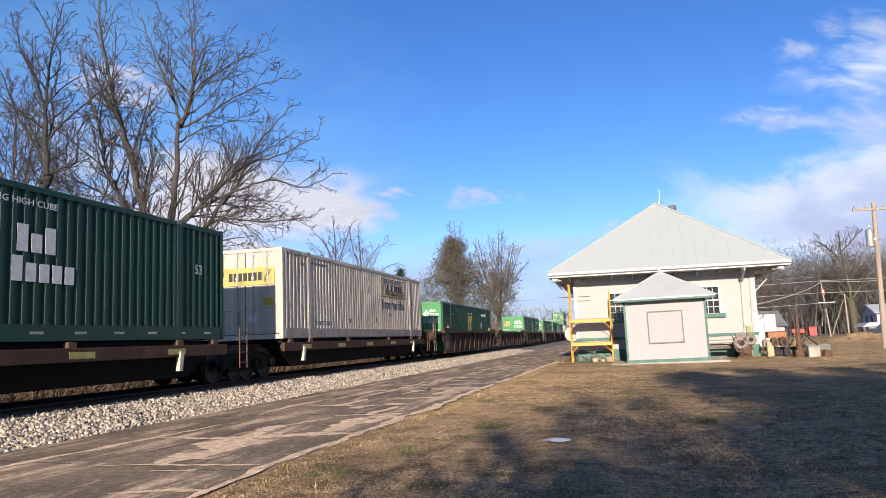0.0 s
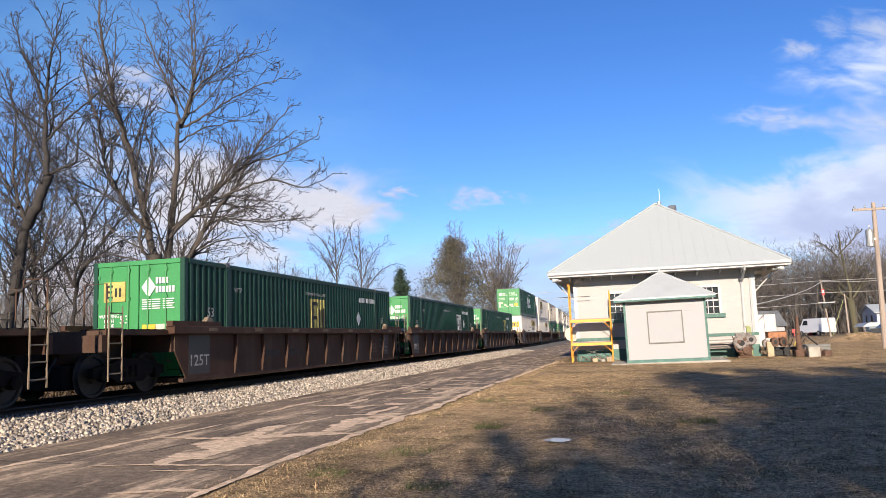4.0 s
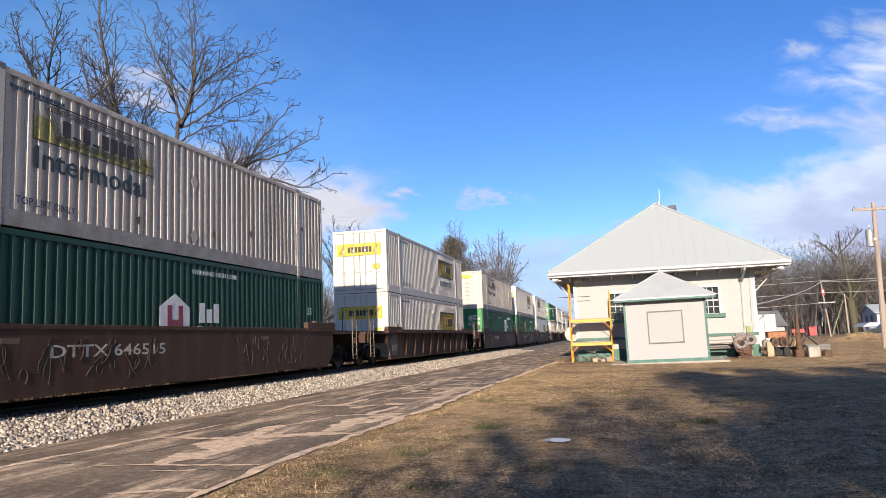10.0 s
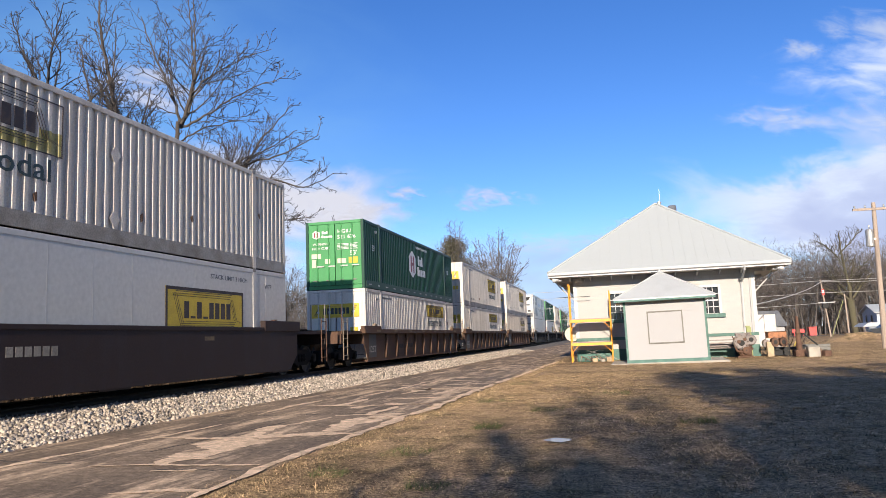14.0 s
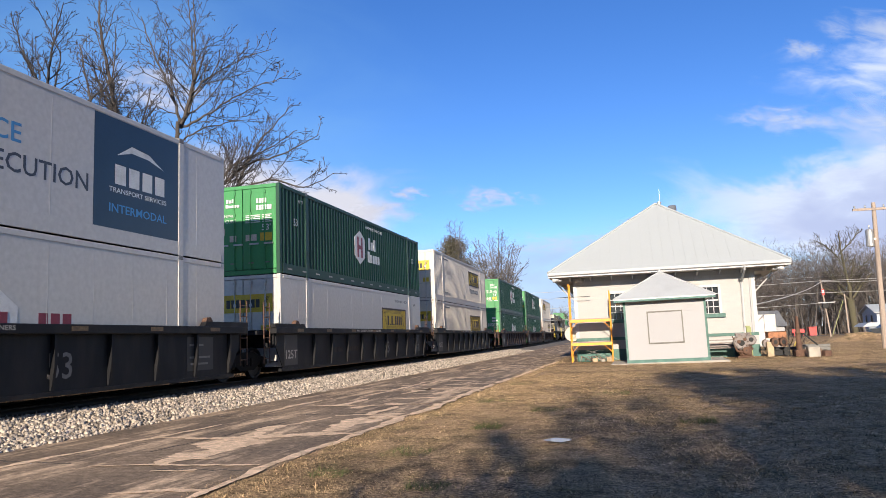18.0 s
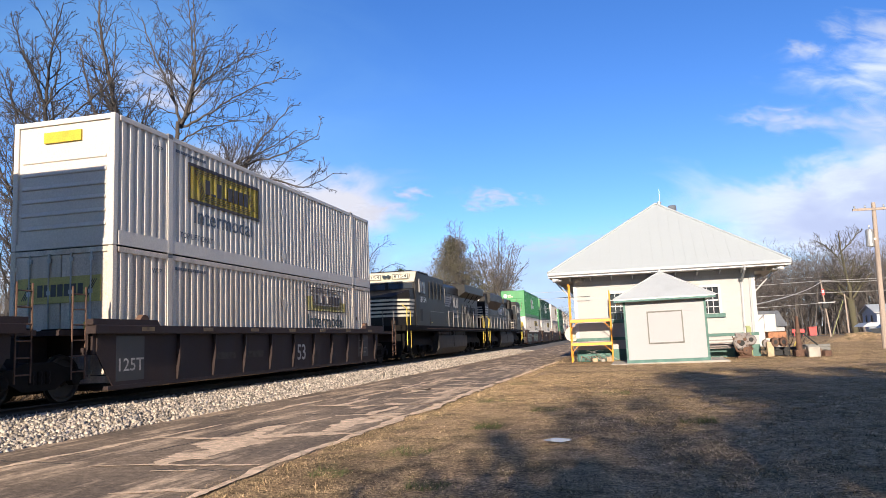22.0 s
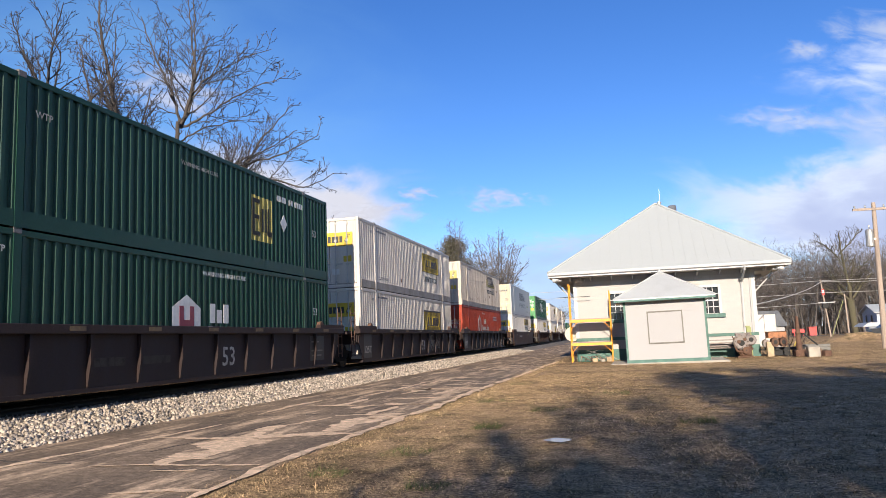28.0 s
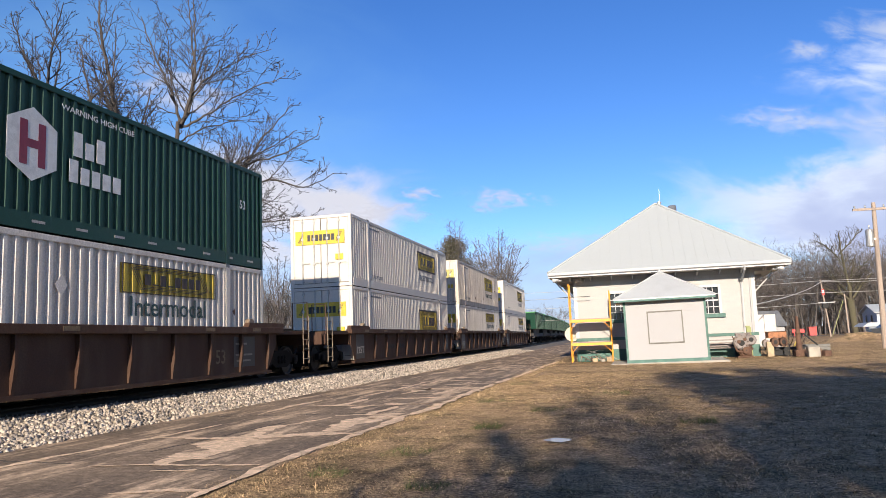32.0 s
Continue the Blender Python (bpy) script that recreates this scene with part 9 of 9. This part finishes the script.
# ---- old railway things displayed beside the depot ----
def bench(x, y, turn):
    b = thing("bench", "old iron-legged bench with thin grey slats", "bench", pose(x, y, 0, 0, 0, turn))
    for k in range(4):
        part("seat_slat", Shape().box(-0.8, 0.8, -0.22 + k * 0.12, -0.12 + k * 0.12, 0.43, 0.46), M_GREYMETAL, b)
    for k in range(3):
        part("back_slat", Shape().box(-0.8, 0.8, 0.25, 0.28, 0.52 + k * 0.13, 0.57 + k * 0.13), M_GREYMETAL, b)
    for sx in (-0.7, 0.7):
        part("leg", Shape().tube([(sx, -0.2, 0.0), (sx, -0.18, 0.43), (sx, 0.22, 0.43), (sx, 0.3, 0.9)], 0.02, 6).tube([(sx, 0.22, 0.43), (sx, 0.26, 0.0)], 0.02, 6), M_DARK, b)
    return b


bench(3.75, 36.6, 0)
# engine block with its flywheel housing, by the wall
eng = thing("engine_block", "rusty old engine block with a pale round housing", "machine", pose(4.72, 36.1, 0))
part("block", Shape().box(-0.22, 0.3, -0.25, 0.3, 0.08, 0.62, 0.04), M_RUST, eng)
part("housing", Shape().lathe([(-0.34, 0.10), (-0.36, 0.30), (-0.30, 0.36), (-0.22, 0.36)], "y", 18, (-0.12, 0, 0.72)), M_GREYMETAL, eng, "pale round housing")
part("gear_cover", Shape().lathe([(-0.34, 0.06), (-0.36, 0.2), (-0.28, 0.24), (-0.2, 0.24)], "y", 14, (0.28, 0, 0.78)), M_GREYMETAL, eng)
part("port", Shape().lathe([(-0.38, 0.07), (-0.36, 0.09)], "y", 10, (-0.24, 0, 0.72)), M_RUST, eng)
part("port", Shape().lathe([(-0.38, 0.06), (-0.36, 0.08)], "y", 10, (0.02, 0, 0.82)), M_RUST, eng)
part("pulley", Shape().lathe([(-0.4, 0.16), (-0.34, 0.16)], "y", 14, (0.05, 0, 0.34)), M_RUST, eng)
part("foot", Shape().box(-0.3, 0.36, -0.2, 0.25, 0.0, 0.08), M_RUST, eng)
for k in range(8):
    a = k * math.pi / 4
    part("bolt", Shape().lathe([(-0.385, 0.022), (-0.36, 0.022)], "y", 6, (-0.12 + 0.26 * math.cos(a), 0, 0.72 + 0.26 * math.sin(a))), M_DARK, eng)
part("bell_opening", Shape().lathe([(-0.372, 0.11), (-0.362, 0.13)], "y", 14, (-0.12, 0, 0.66)), M_DARK, eng, "dark opening")
part("bell_opening", Shape().lathe([(-0.372, 0.08), (-0.362, 0.10)], "y", 12, (0.28, 0, 0.80)), M_DARK, eng, "dark opening")
part("manifold", Shape().tube([(-0.4, -0.22, 0.52), (-0.32, -0.3, 0.30), (0.1, -0.32, 0.22), (0.34, -0.28, 0.42)], 0.05, 8), M_RUST, eng)
part("rocker_cover", Shape().box(-0.34, 0.16, -0.1, 0.2, 0.98, 1.10, 0.03), M_GREYMETAL, eng)
part("carburettor", Shape().lathe([(0.92, 0.09), (1.06, 0.07), (1.08, 0.11), (1.12, 0.11)], "z", 10, (0.24, 0.05, 0)), M_GREYMETAL, eng)
part("fan_shaft", Shape().tube([(0.05, -0.42, 0.34), (0.05, -0.30, 0.34)], 0.03, 6), M_DARK, eng)
part("crank_bar", Shape().tube([(-0.5, -0.3, 0.98), (-0.2, -0.3, 0.35), (-0.1, -0.3, 0.1)], 0.03, 6), M_RUST, eng)
gp = thing("green_post", "short lime-green painted post by the depot", "post", pose(5.02, 36.4, 0))
part("shaft", Shape().box(-0.1, 0.1, -0.08, 0.08, 0.0, 1.36, 0.015), M_LIMEPOST, gp)
part("cap", Shape().box(-0.13, 0.05, -0.1, 0.1, 1.36, 1.42, 0.01), M_LIMEPOST, gp)
tb = thing("timber_block", "pale squared timber block standing on end", "timber", pose(5.86, 36.4, 0))
part("block", Shape().box(-0.14, 0.14, -0.15, 0.15, 0.0, 0.66, 0.015), M_TIMBER, tb)
# pile of pipes and ladders leaning at the wall
for i in range(4):
    a = (3.1 + 0.3 * i, 37.1, 0.05)
    solid("iron_pipe", Shape().tube([(2.95, 37.2 - 0.04 * i, 0.42 + 0.05 * i), (4.6, 37.25 - 0.05 * i, 0.50 + 0.07 * i)], 0.025, 6), M_GREYMETAL, "grey iron pipe laid on the bench by the wall", "pipe", group="pipes by the wall")
# rusty drum roller on a dark wheeled frame
rol = thing("drum_roller", "rusty drum and twin rollers on a dark wheeled frame", "machine", pose(6.2, 36.6, 0) @ Matrix.Diagonal((0.72, 1, 0.94, 1)))
part("hood", Shape().box(-0.5, 0.58, -0.12, 0.7, 0.86, 1.16, 0.03), M_ORANGERUST, rol, "orange-rusted sheet metal hood")
part("hood_rim", Shape().box(-0.53, 0.61, -0.15, 0.73, 1.16, 1.19), M_RUST, rol)
for sx in (-0.18, 0.3):
    w = part("roller", Shape().lathe([(-0.3, 0.08), (-0.3, 0.22), (0.3, 0.22), (0.3, 0.08)], "y", 16, (sx, -0.15, 0.68)), M_RUST, rol)
    part("hub", Shape().lathe([(-0.34, 0.11), (-0.30, 0.11)], "y", 12, (sx, -0.15, 0.68)), M_DARK, w)
part("tank_end", Shape().lathe([(-0.2, 0.2), (0.3, 0.2)], "y", 14, (-0.62, 0.1, 0.62)), M_GREYMETAL, rol)
part("chassis", Shape().box(-0.6, 1.6, 0.0, 0.7, 0.28, 0.42), M_DARK, rol)
part("crate", Shape().box(-0.35, 0.45, -0.05, 0.6, 0.05, 0.27), M_DARK, rol)
for k in (-0.45, 0.5, 1.4):
    part("wheel", Shape().lathe([(-0.12, 0.16), (-0.04, 0.17)], "y", 14, (k, 0.0, 0.17)), M_DARK, rol)
for k in range(4):
    part("strut", Shape().tube([(0.7 + 0.22 * k, 0.1, 0.35), (1.05 + 0.2 * k, 0.1, 0.92 - 0.12 * (k % 2))], 0.025, 6), M_RAILYEL if k == 1 else M_RUST, rol)
# cast iron column, tapered, with a footing
col = thing("iron_column", "tall rusty tapered cast-iron column on a footing", "column", pose(6.9, 35.5, 0))
part("shaft", Shape().lathe([(0.28, 0.13), (0.5, 0.12), (0.95, 0.10), (1.0, 0.13), (1.06, 0.10), (1.72, 0.05), (1.76, 0.06)], "z", 14), M_RUST, col)
part("base", Shape().box(-0.2, 0.2, -0.2, 0.2, 0.0, 0.28, 0.02), M_RUST, col)
sl = thing("iron_rod", "thin dark iron rod leaning beside the column", "rod", pose(6.5, 35.5, 0))
part("shaft", Shape().tube([(0.0, 0, 0), (0.02, 0.05, 1.2)], 0.02, 6), M_DARK, sl)
vf = thing("v_frame", "dark iron V-shaped frame standing in the junk", "frame", pose(7.3, 36.2, 0))
part("bar", Shape().tube([(-0.45, 0, 0.3), (-0.05, 0, 0.98)], 0.035, 6), M_DARK, vf)
part("bar", Shape().tube([(-0.05, 0, 0.98), (0.5, 0, 0.45)], 0.035, 6), M_DARK, vf)
part("foot", Shape().box(-0.55, 0.6, -0.1, 0.1, 0.0, 0.3), M_RUST, vf)
bl = thing("concrete_block", "pale concrete block lying on the grass", "block", pose(7.35, 34.9, 0))
part("block", Shape().box(-0.26, 0.20, -0.25, 0.25, -0.02, 0.42, 0.03), M_CONCRETE, bl)
b2 = thing("rubble_block", "small dark broken block on the grass", "block", pose(7.85, 34.95, 0, 0, 0, 20))
part("block", Shape().box(-0.16, 0.16, -0.14, 0.14, -0.02, 0.24, 0.03), M_RUST, b2)
lg = thing("timber_stack", "stack of weathered grey timbers", "timber", pose(7.95, 37.4, 0))
for k in range(5):
    part("timber", Shape().box(-0.62 + 0.1 * (k % 2), 0.55, -0.35 + 0.17 * (k % 3), -0.20 + 0.17 * (k % 3), 0.13 * (k // 3) + 0.22, 0.12 + 0.13 * (k // 3) + 0.22), M_FRAME, lg)
for k in (-0.45, 0.45):
    part("bearer", Shape().box(k - 0.06, k + 0.06, -0.4, 0.3, -0.01, 0.22), M_FRAME, lg)
# red skip and white box beyond
rs = thing("red_skip", "bright red steel skip beyond the junk", "skip", pose(22.9, 110.5, 0) @ Matrix.Scale(1.3, 4))
part("body", Shape().prism([(-0.05, 0.0), (0.6, 0.0), (0.64, 0.86), (-0.1, 0.86)], "y", -0.5, 0.5), M_REDPAINT, rs)
part("rim", Shape().box(-0.13, 0.67, -0.54, 0.54, 0.86, 0.92), M_REDPAINT, rs)
rf = thing("red_barrier", "low red steel barrier beyond the junk", "barrier", pose(21.6, 110.5, 0) @ Matrix.Scale(1.2, 4))
part("panel", Shape().box(-0.7, 0.62, -0.05, 0.05, 0.35, 0.8, 0.02), M_REDPAINT, rf)
for k in (-0.5, 0.0, 0.45):
    part("leg", Shape().box(k - 0.05, k + 0.05, -0.05, 0.05, 0.0, 0.35), M_REDPAINT, rf)
wb = thing("white_locker", "tall pale metal locker beside the outbuilding", "locker", pose(7.15, 46.0, 0))
part("body", Shape().box(-0.62, 0.62, -0.4, 0.4, 0.25, 2.05, 0.03), M_REEFER, wb)
part("door_seam", Shape().box(-0.01, 0.01, -0.41, -0.395, 0.3, 2.0), M_GREYTXT, wb)
for k in (-0.5, 0.5):
    part("leg", Shape().box(k - 0.06, k + 0.06, -0.3, 0.3, -0.03, 0.25), M_GREYTXT, wb)
# rubbish under the scaffold
tp = thing("tarpaulin_box", "faded green box under the scaffold", "box", pose(-2.35, 37.0, 0))
part("body", Shape().box(-0.4, 0.5, -0.2, 0.25, -0.02, 0.36, 0.05), M_TRIMGREEN, tp)
random.seed(7)
for k in range(11):
    x, y = -2.6 + random.random() * 1.5, 36.55 + random.random() * 0.5
    a = random.uniform(0, 180)
    st = solid("scrap_stick", Shape().tube([(-0.4, 0, 0.04), (0.0, 0.05, 0.2 + 0.1 * random.random()), (0.35, 0, 0.12 + 0.3 * random.random())], 0.018, 5), M_RUST if k % 2 else M_WOODPOLE, "bent scrap stick in the heap under the scaffold", "scrap", group="scrap under the scaffold", m=pose(x, y, 0, 0, 0, a))
for k, (x, y, w) in enumerate(((-1.9, 36.25, 0.12), (-1.55, 36.3, 0.09), (-1.2, 36.35, 0.14))):
    solid("scrap_lump", Shape().box(-w, w, -w, w, -0.02, w * 1.4, w * 0.3), M_TIMBER if k != 1 else M_CONCRETE, "small pale lump of rubble on the grass", "rubble", group="rubble by the scaffold", m=pose(x, y, 0, 0, 0, 25 * k))
kb = thing("path_kerb", "low stone kerb running back from the shed", "kerb", pose(3.35, 33.2, 0, 0, 0, -8))
for k in range(5):
    part("kerb_stone", Shape().box(-0.07, 0.07, k * 0.62, k * 0.62 + 0.58, -0.04, 0.09, 0.02), M_CONCRETE, kb)
# parked car by the road
def parked_car(x, y, turn):
    c = thing("parked_car", "black saloon car parked beside the road", "car", pose(x, y, 0, 0, 0, turn))
    part("body", Shape().prism([(-2.2, 0.35), (-2.25, 0.8), (-1.5, 0.95), (-0.9, 1.42), (0.7, 1.42), (1.4, 0.95), (2.2, 0.82), (2.25, 0.35)], "y", -0.85, 0.85), M_BLACKCAR, c)
    part("side_window", Shape().prism([(-1.25, 0.98), (-0.82, 1.36), (0.62, 1.36), (1.12, 0.98)], "y", -0.862, -0.852), M_GLASS, c)
    for sx in (-1.4, 1.4):
        for sy in (-1, 1):
            w = part("wheel", Shape().lathe([(sy * 0.7, 0.31), (sy * 0.88, 0.31)], "y", 16, (sx, 0, 0.31)), M_DARK, c)
            part("rim", Shape().lathe([(sy * 0.87, 0.19), (sy * 0.89, 0.19)], "y", 12, (sx, 0, 0.31)), M_STEEL, w)
    return c


parked_car(22.0, 72.5, 180)
cn = thing("canopy", "low pale tin canopy over the parked car", "canopy", pose(21.2, 76.0, 0))
part("roof", Shape().prism([(-1.3, 1.05), (1.3, 1.05), (0.8, 1.4), (-0.8, 1.4)], "y", -1.5, 1.5), M_ROOF, cn)
for k in (-1.1, 1.1):
    part("post", Shape().tube([(k, -1.3, -0.05), (k, -1.3, 1.06)], 0.05, 6), M_WOODPOLE, cn)
mb = thing("dirt_mound", "low mound of bare earth and dead grass", "mound", pose(17.5, 66.0, 0), kind="stuff")
mv, mf = grid_patch(np.linspace(-3.5, 4.5, 24), np.linspace(-2, 2, 12), lambda X, Y: 0.75 * np.exp(-(X / 2.4) ** 2 - (Y / 1.1) ** 2) - 0.06 + 0.04 * np.sin(X * 5) * np.cos(Y * 4))
part("earth", raw_mesh("earth", mv, mf), M_GROUND, mb)
# road where the van drives
rv, rf2 = grid_patch(np.linspace(-40, 80, 25), np.linspace(-2.6, 2.6, 4), lambda X, Y: X * 0)
rv[:, 1] += 106.8
rv[:, 2] = 0.012
tagged(part("road", raw_mesh("road", rv, rf2), M_ROADFAR), "grey asphalt road behind the depot", "road", kind="structure")
# ---- clouds drifting over ----
CLOUDS = []
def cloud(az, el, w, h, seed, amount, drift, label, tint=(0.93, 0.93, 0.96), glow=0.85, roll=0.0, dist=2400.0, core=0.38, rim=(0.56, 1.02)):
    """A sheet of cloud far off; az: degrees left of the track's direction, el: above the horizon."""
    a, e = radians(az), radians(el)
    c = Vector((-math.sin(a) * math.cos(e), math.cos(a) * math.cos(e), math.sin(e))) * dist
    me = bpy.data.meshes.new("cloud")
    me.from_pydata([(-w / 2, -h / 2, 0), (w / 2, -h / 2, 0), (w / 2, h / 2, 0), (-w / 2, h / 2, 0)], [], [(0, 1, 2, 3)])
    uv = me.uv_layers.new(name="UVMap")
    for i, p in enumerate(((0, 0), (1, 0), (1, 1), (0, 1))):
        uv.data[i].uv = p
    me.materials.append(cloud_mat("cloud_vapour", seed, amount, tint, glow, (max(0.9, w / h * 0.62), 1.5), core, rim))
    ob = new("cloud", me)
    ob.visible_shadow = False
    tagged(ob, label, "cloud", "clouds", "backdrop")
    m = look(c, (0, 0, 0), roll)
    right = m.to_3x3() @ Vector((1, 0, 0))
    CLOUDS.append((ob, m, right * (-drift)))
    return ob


def pixel_dir(px, py):
    """Azimuth and elevation in degrees of a place in the picture."""
    m = look(EYE, AIM, LEAN).to_3x3()
    t = math.tan(radians(61.659) / 2)
    d = (m @ Vector(((px / 784 - 1) * t, (441 - py) / 784 * t, -1))).normalized()
    return math.degrees(math.atan2(-d.x, d.y)), math.degrees(math.asin(d.z))


M_PX = 2400.0 / 1313.6 * 1.05
def cloud_at(px, py, wpx, hpx, seed, amount, drift_px, label, **kw):
    az, el = pixel_dir(px, py)
    return cloud(az, el, wpx * M_PX, hpx * M_PX, seed, amount, drift_px * M_PX, label, **kw)


LILAC, WARM, SHADE = (0.76, 0.83, 1.0), (0.90, 0.89, 1.0), (0.58, 0.67, 1.0)
cloud_at(848, 346, 200, 50, 3, 0.8, 45, "small wispy white cloud", tint=WARM, glow=0.40, roll=8)
cloud_at(815, 362, 90, 34, 4, 0.7, 45, "small wispy white cloud", tint=WARM, glow=0.38, roll=8)
cloud_at(692, 340, 100, 36, 5, 0.8, 45, "small wispy white cloud", tint=WARM, glow=0.40, roll=4)
cloud_at(640, 374, 240, 60, 7, 0.85, 45, "small pale cloud low in the sky", tint=WARM, glow=0.40, roll=2)
cloud_at(1550, 118, 400, 140, 11, 0.85, 12, "soft streaky white cloud", tint=LILAC, glow=0.56, roll=15)
cloud_at(1560, 55, 260, 80, 12, 0.7, 12, "thin wispy streak of cloud", tint=LILAC, glow=0.46, roll=24)
cloud_at(1375, 208, 220, 64, 13, 0.75, 12, "thin wispy streak of cloud", tint=LILAC, glow=0.45, roll=13)
cloud_at(1405, 84, 90, 34, 14, 0.6, 12, "thin wispy streak of cloud", tint=LILAC, glow=0.44, roll=22)
cloud_at(1640, 372, 900, 330, 17, 0.92, 10, "broad lilac-grey cloud bank with a bright rim", tint=LILAC, glow=0.54, roll=12, core=0.55, rim=(0.60, 0.82))
cloud_at(1650, 410, 840, 270, 18, 0.85, 10, "shaded lilac-grey belly of the cloud bank", tint=SHADE, glow=0.45, roll=9, core=0.5, rim=(0.58, 0.95), dist=2380.0)
cloud_at(1590, 225, 420, 130, 21, 0.8, 10, "pale lilac cloud bank", tint=LILAC, glow=0.46, roll=20)
cloud_at(400, 375, 820, 300, 19, 0.95, 30, "white cloud behind the bare trees", tint=(0.92, 0.91, 1.0), glow=0.44, core=0.5, rim=(0.6, 0.9))
cloud_at(120, 500, 900, 280, 20, 0.9, 30, "white cloud low behind the bare trees", tint=(0.95, 0.90, 1.0), glow=0.40, core=0.5)
cloud_at(205, 155, 260, 120, 23, 0.85, 90, "small bright cloud behind the branches", tint=(0.95, 0.92, 1.0), glow=0.42)
cloud_at(260, 240, 1300, 760, 25, 0.42, 20, "thin pale veil of high cloud", tint=(0.30, 0.62, 1.0), glow=0.46, core=0.7, rim=(0.5, 1.2), dist=2470.0)
cloud_at(90, 260, 380, 220, 24, 0.6, 60, "pale cloud behind the branches", tint=LILAC, glow=0.40)
cloud_at(1085, 400, 110, 44, 29, 0.6, 45, "faint wisp of cloud", tint=LILAC, glow=0.42)
cloud_at(960, 430, 300, 60, 31, 0.5, 45, "faint pinkish wisp of cloud", tint=WARM, glow=0.40)
cloud_at(800, 560, 3000, 400, 37, 0.85, 20, "pale haze of low cloud along the horizon", tint=(0.56, 0.68, 1.0), glow=0.44, core=0.7, rim=(0.5, 1.1), dist=2450.0)

# unseen glowing cloud sheets to the side and behind, added as warm fill light
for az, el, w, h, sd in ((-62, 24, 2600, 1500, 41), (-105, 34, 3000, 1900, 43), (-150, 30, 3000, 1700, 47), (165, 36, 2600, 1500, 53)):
    cloud(az, el, w, h, sd, 0.75, 20, "unseen warm glowing cloud sheet added as fill light", (1.0, 0.88, 0.74), 0.60)

# ---- motion of train, van and clouds ----
PASSED = [(0, 0), (1, 22.81), (2, 43.96), (3, 65.84), (3.5, 77.63), (5.5, 121.23), (6, 133.08), (7, 154.57), (8, 176.8), (9, 198.95), (10, 221.3), (11, 243.58),
          (12, 265.63), (13, 288.6), (14, 310.27), (14.5, 321.58), (16.5, 366.33), (17, 377.58), (18, 399.9), (19, 422.26), (20, 444.7), (21, 467.14), (22, 489.59),
          (23, 512.1), (24.2, 539.07), (25, 558.02), (25.5, 568.65), (27.5, 613.89), (28, 625.27), (29, 648.01), (30, 670.68), (31, 693.5), (32, 716.2)]


def on_track(s, z):
    x, a = track(s)
    return Matrix.Translation((x, s, RAIL_Z + z)) @ Matrix.Rotation(a, 4, "Z")


def motions():
    for ob, s0, z in TRAIN:
        walk(ob, [(t, on_track(s0 - d, z)) for t, d in PASSED])
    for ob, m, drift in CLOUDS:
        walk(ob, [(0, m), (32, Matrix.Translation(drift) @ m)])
    walk(van, [(t, pose(x, y, 0, 0, 0, a)) for t, x, y, a in ((0, 33.4, 106, 184), (1, 29.0, 106, 186), (2, 26.6, 106, 184), (2.5, 25.3, 106.2, 172), (3, 24.2, 106.6, 150), (3.5, 23.6, 107, 128), (5.5, 22.0, 107.4, 90), (6, 21.6, 107.6, 86), (7, 18.7, 107.8, 120), (8, 15.4, 108, 155), (10, 8, 108.4, 180), (12, 4, 108.4, 184), (32, 2, 108.4, 184))])


motions()
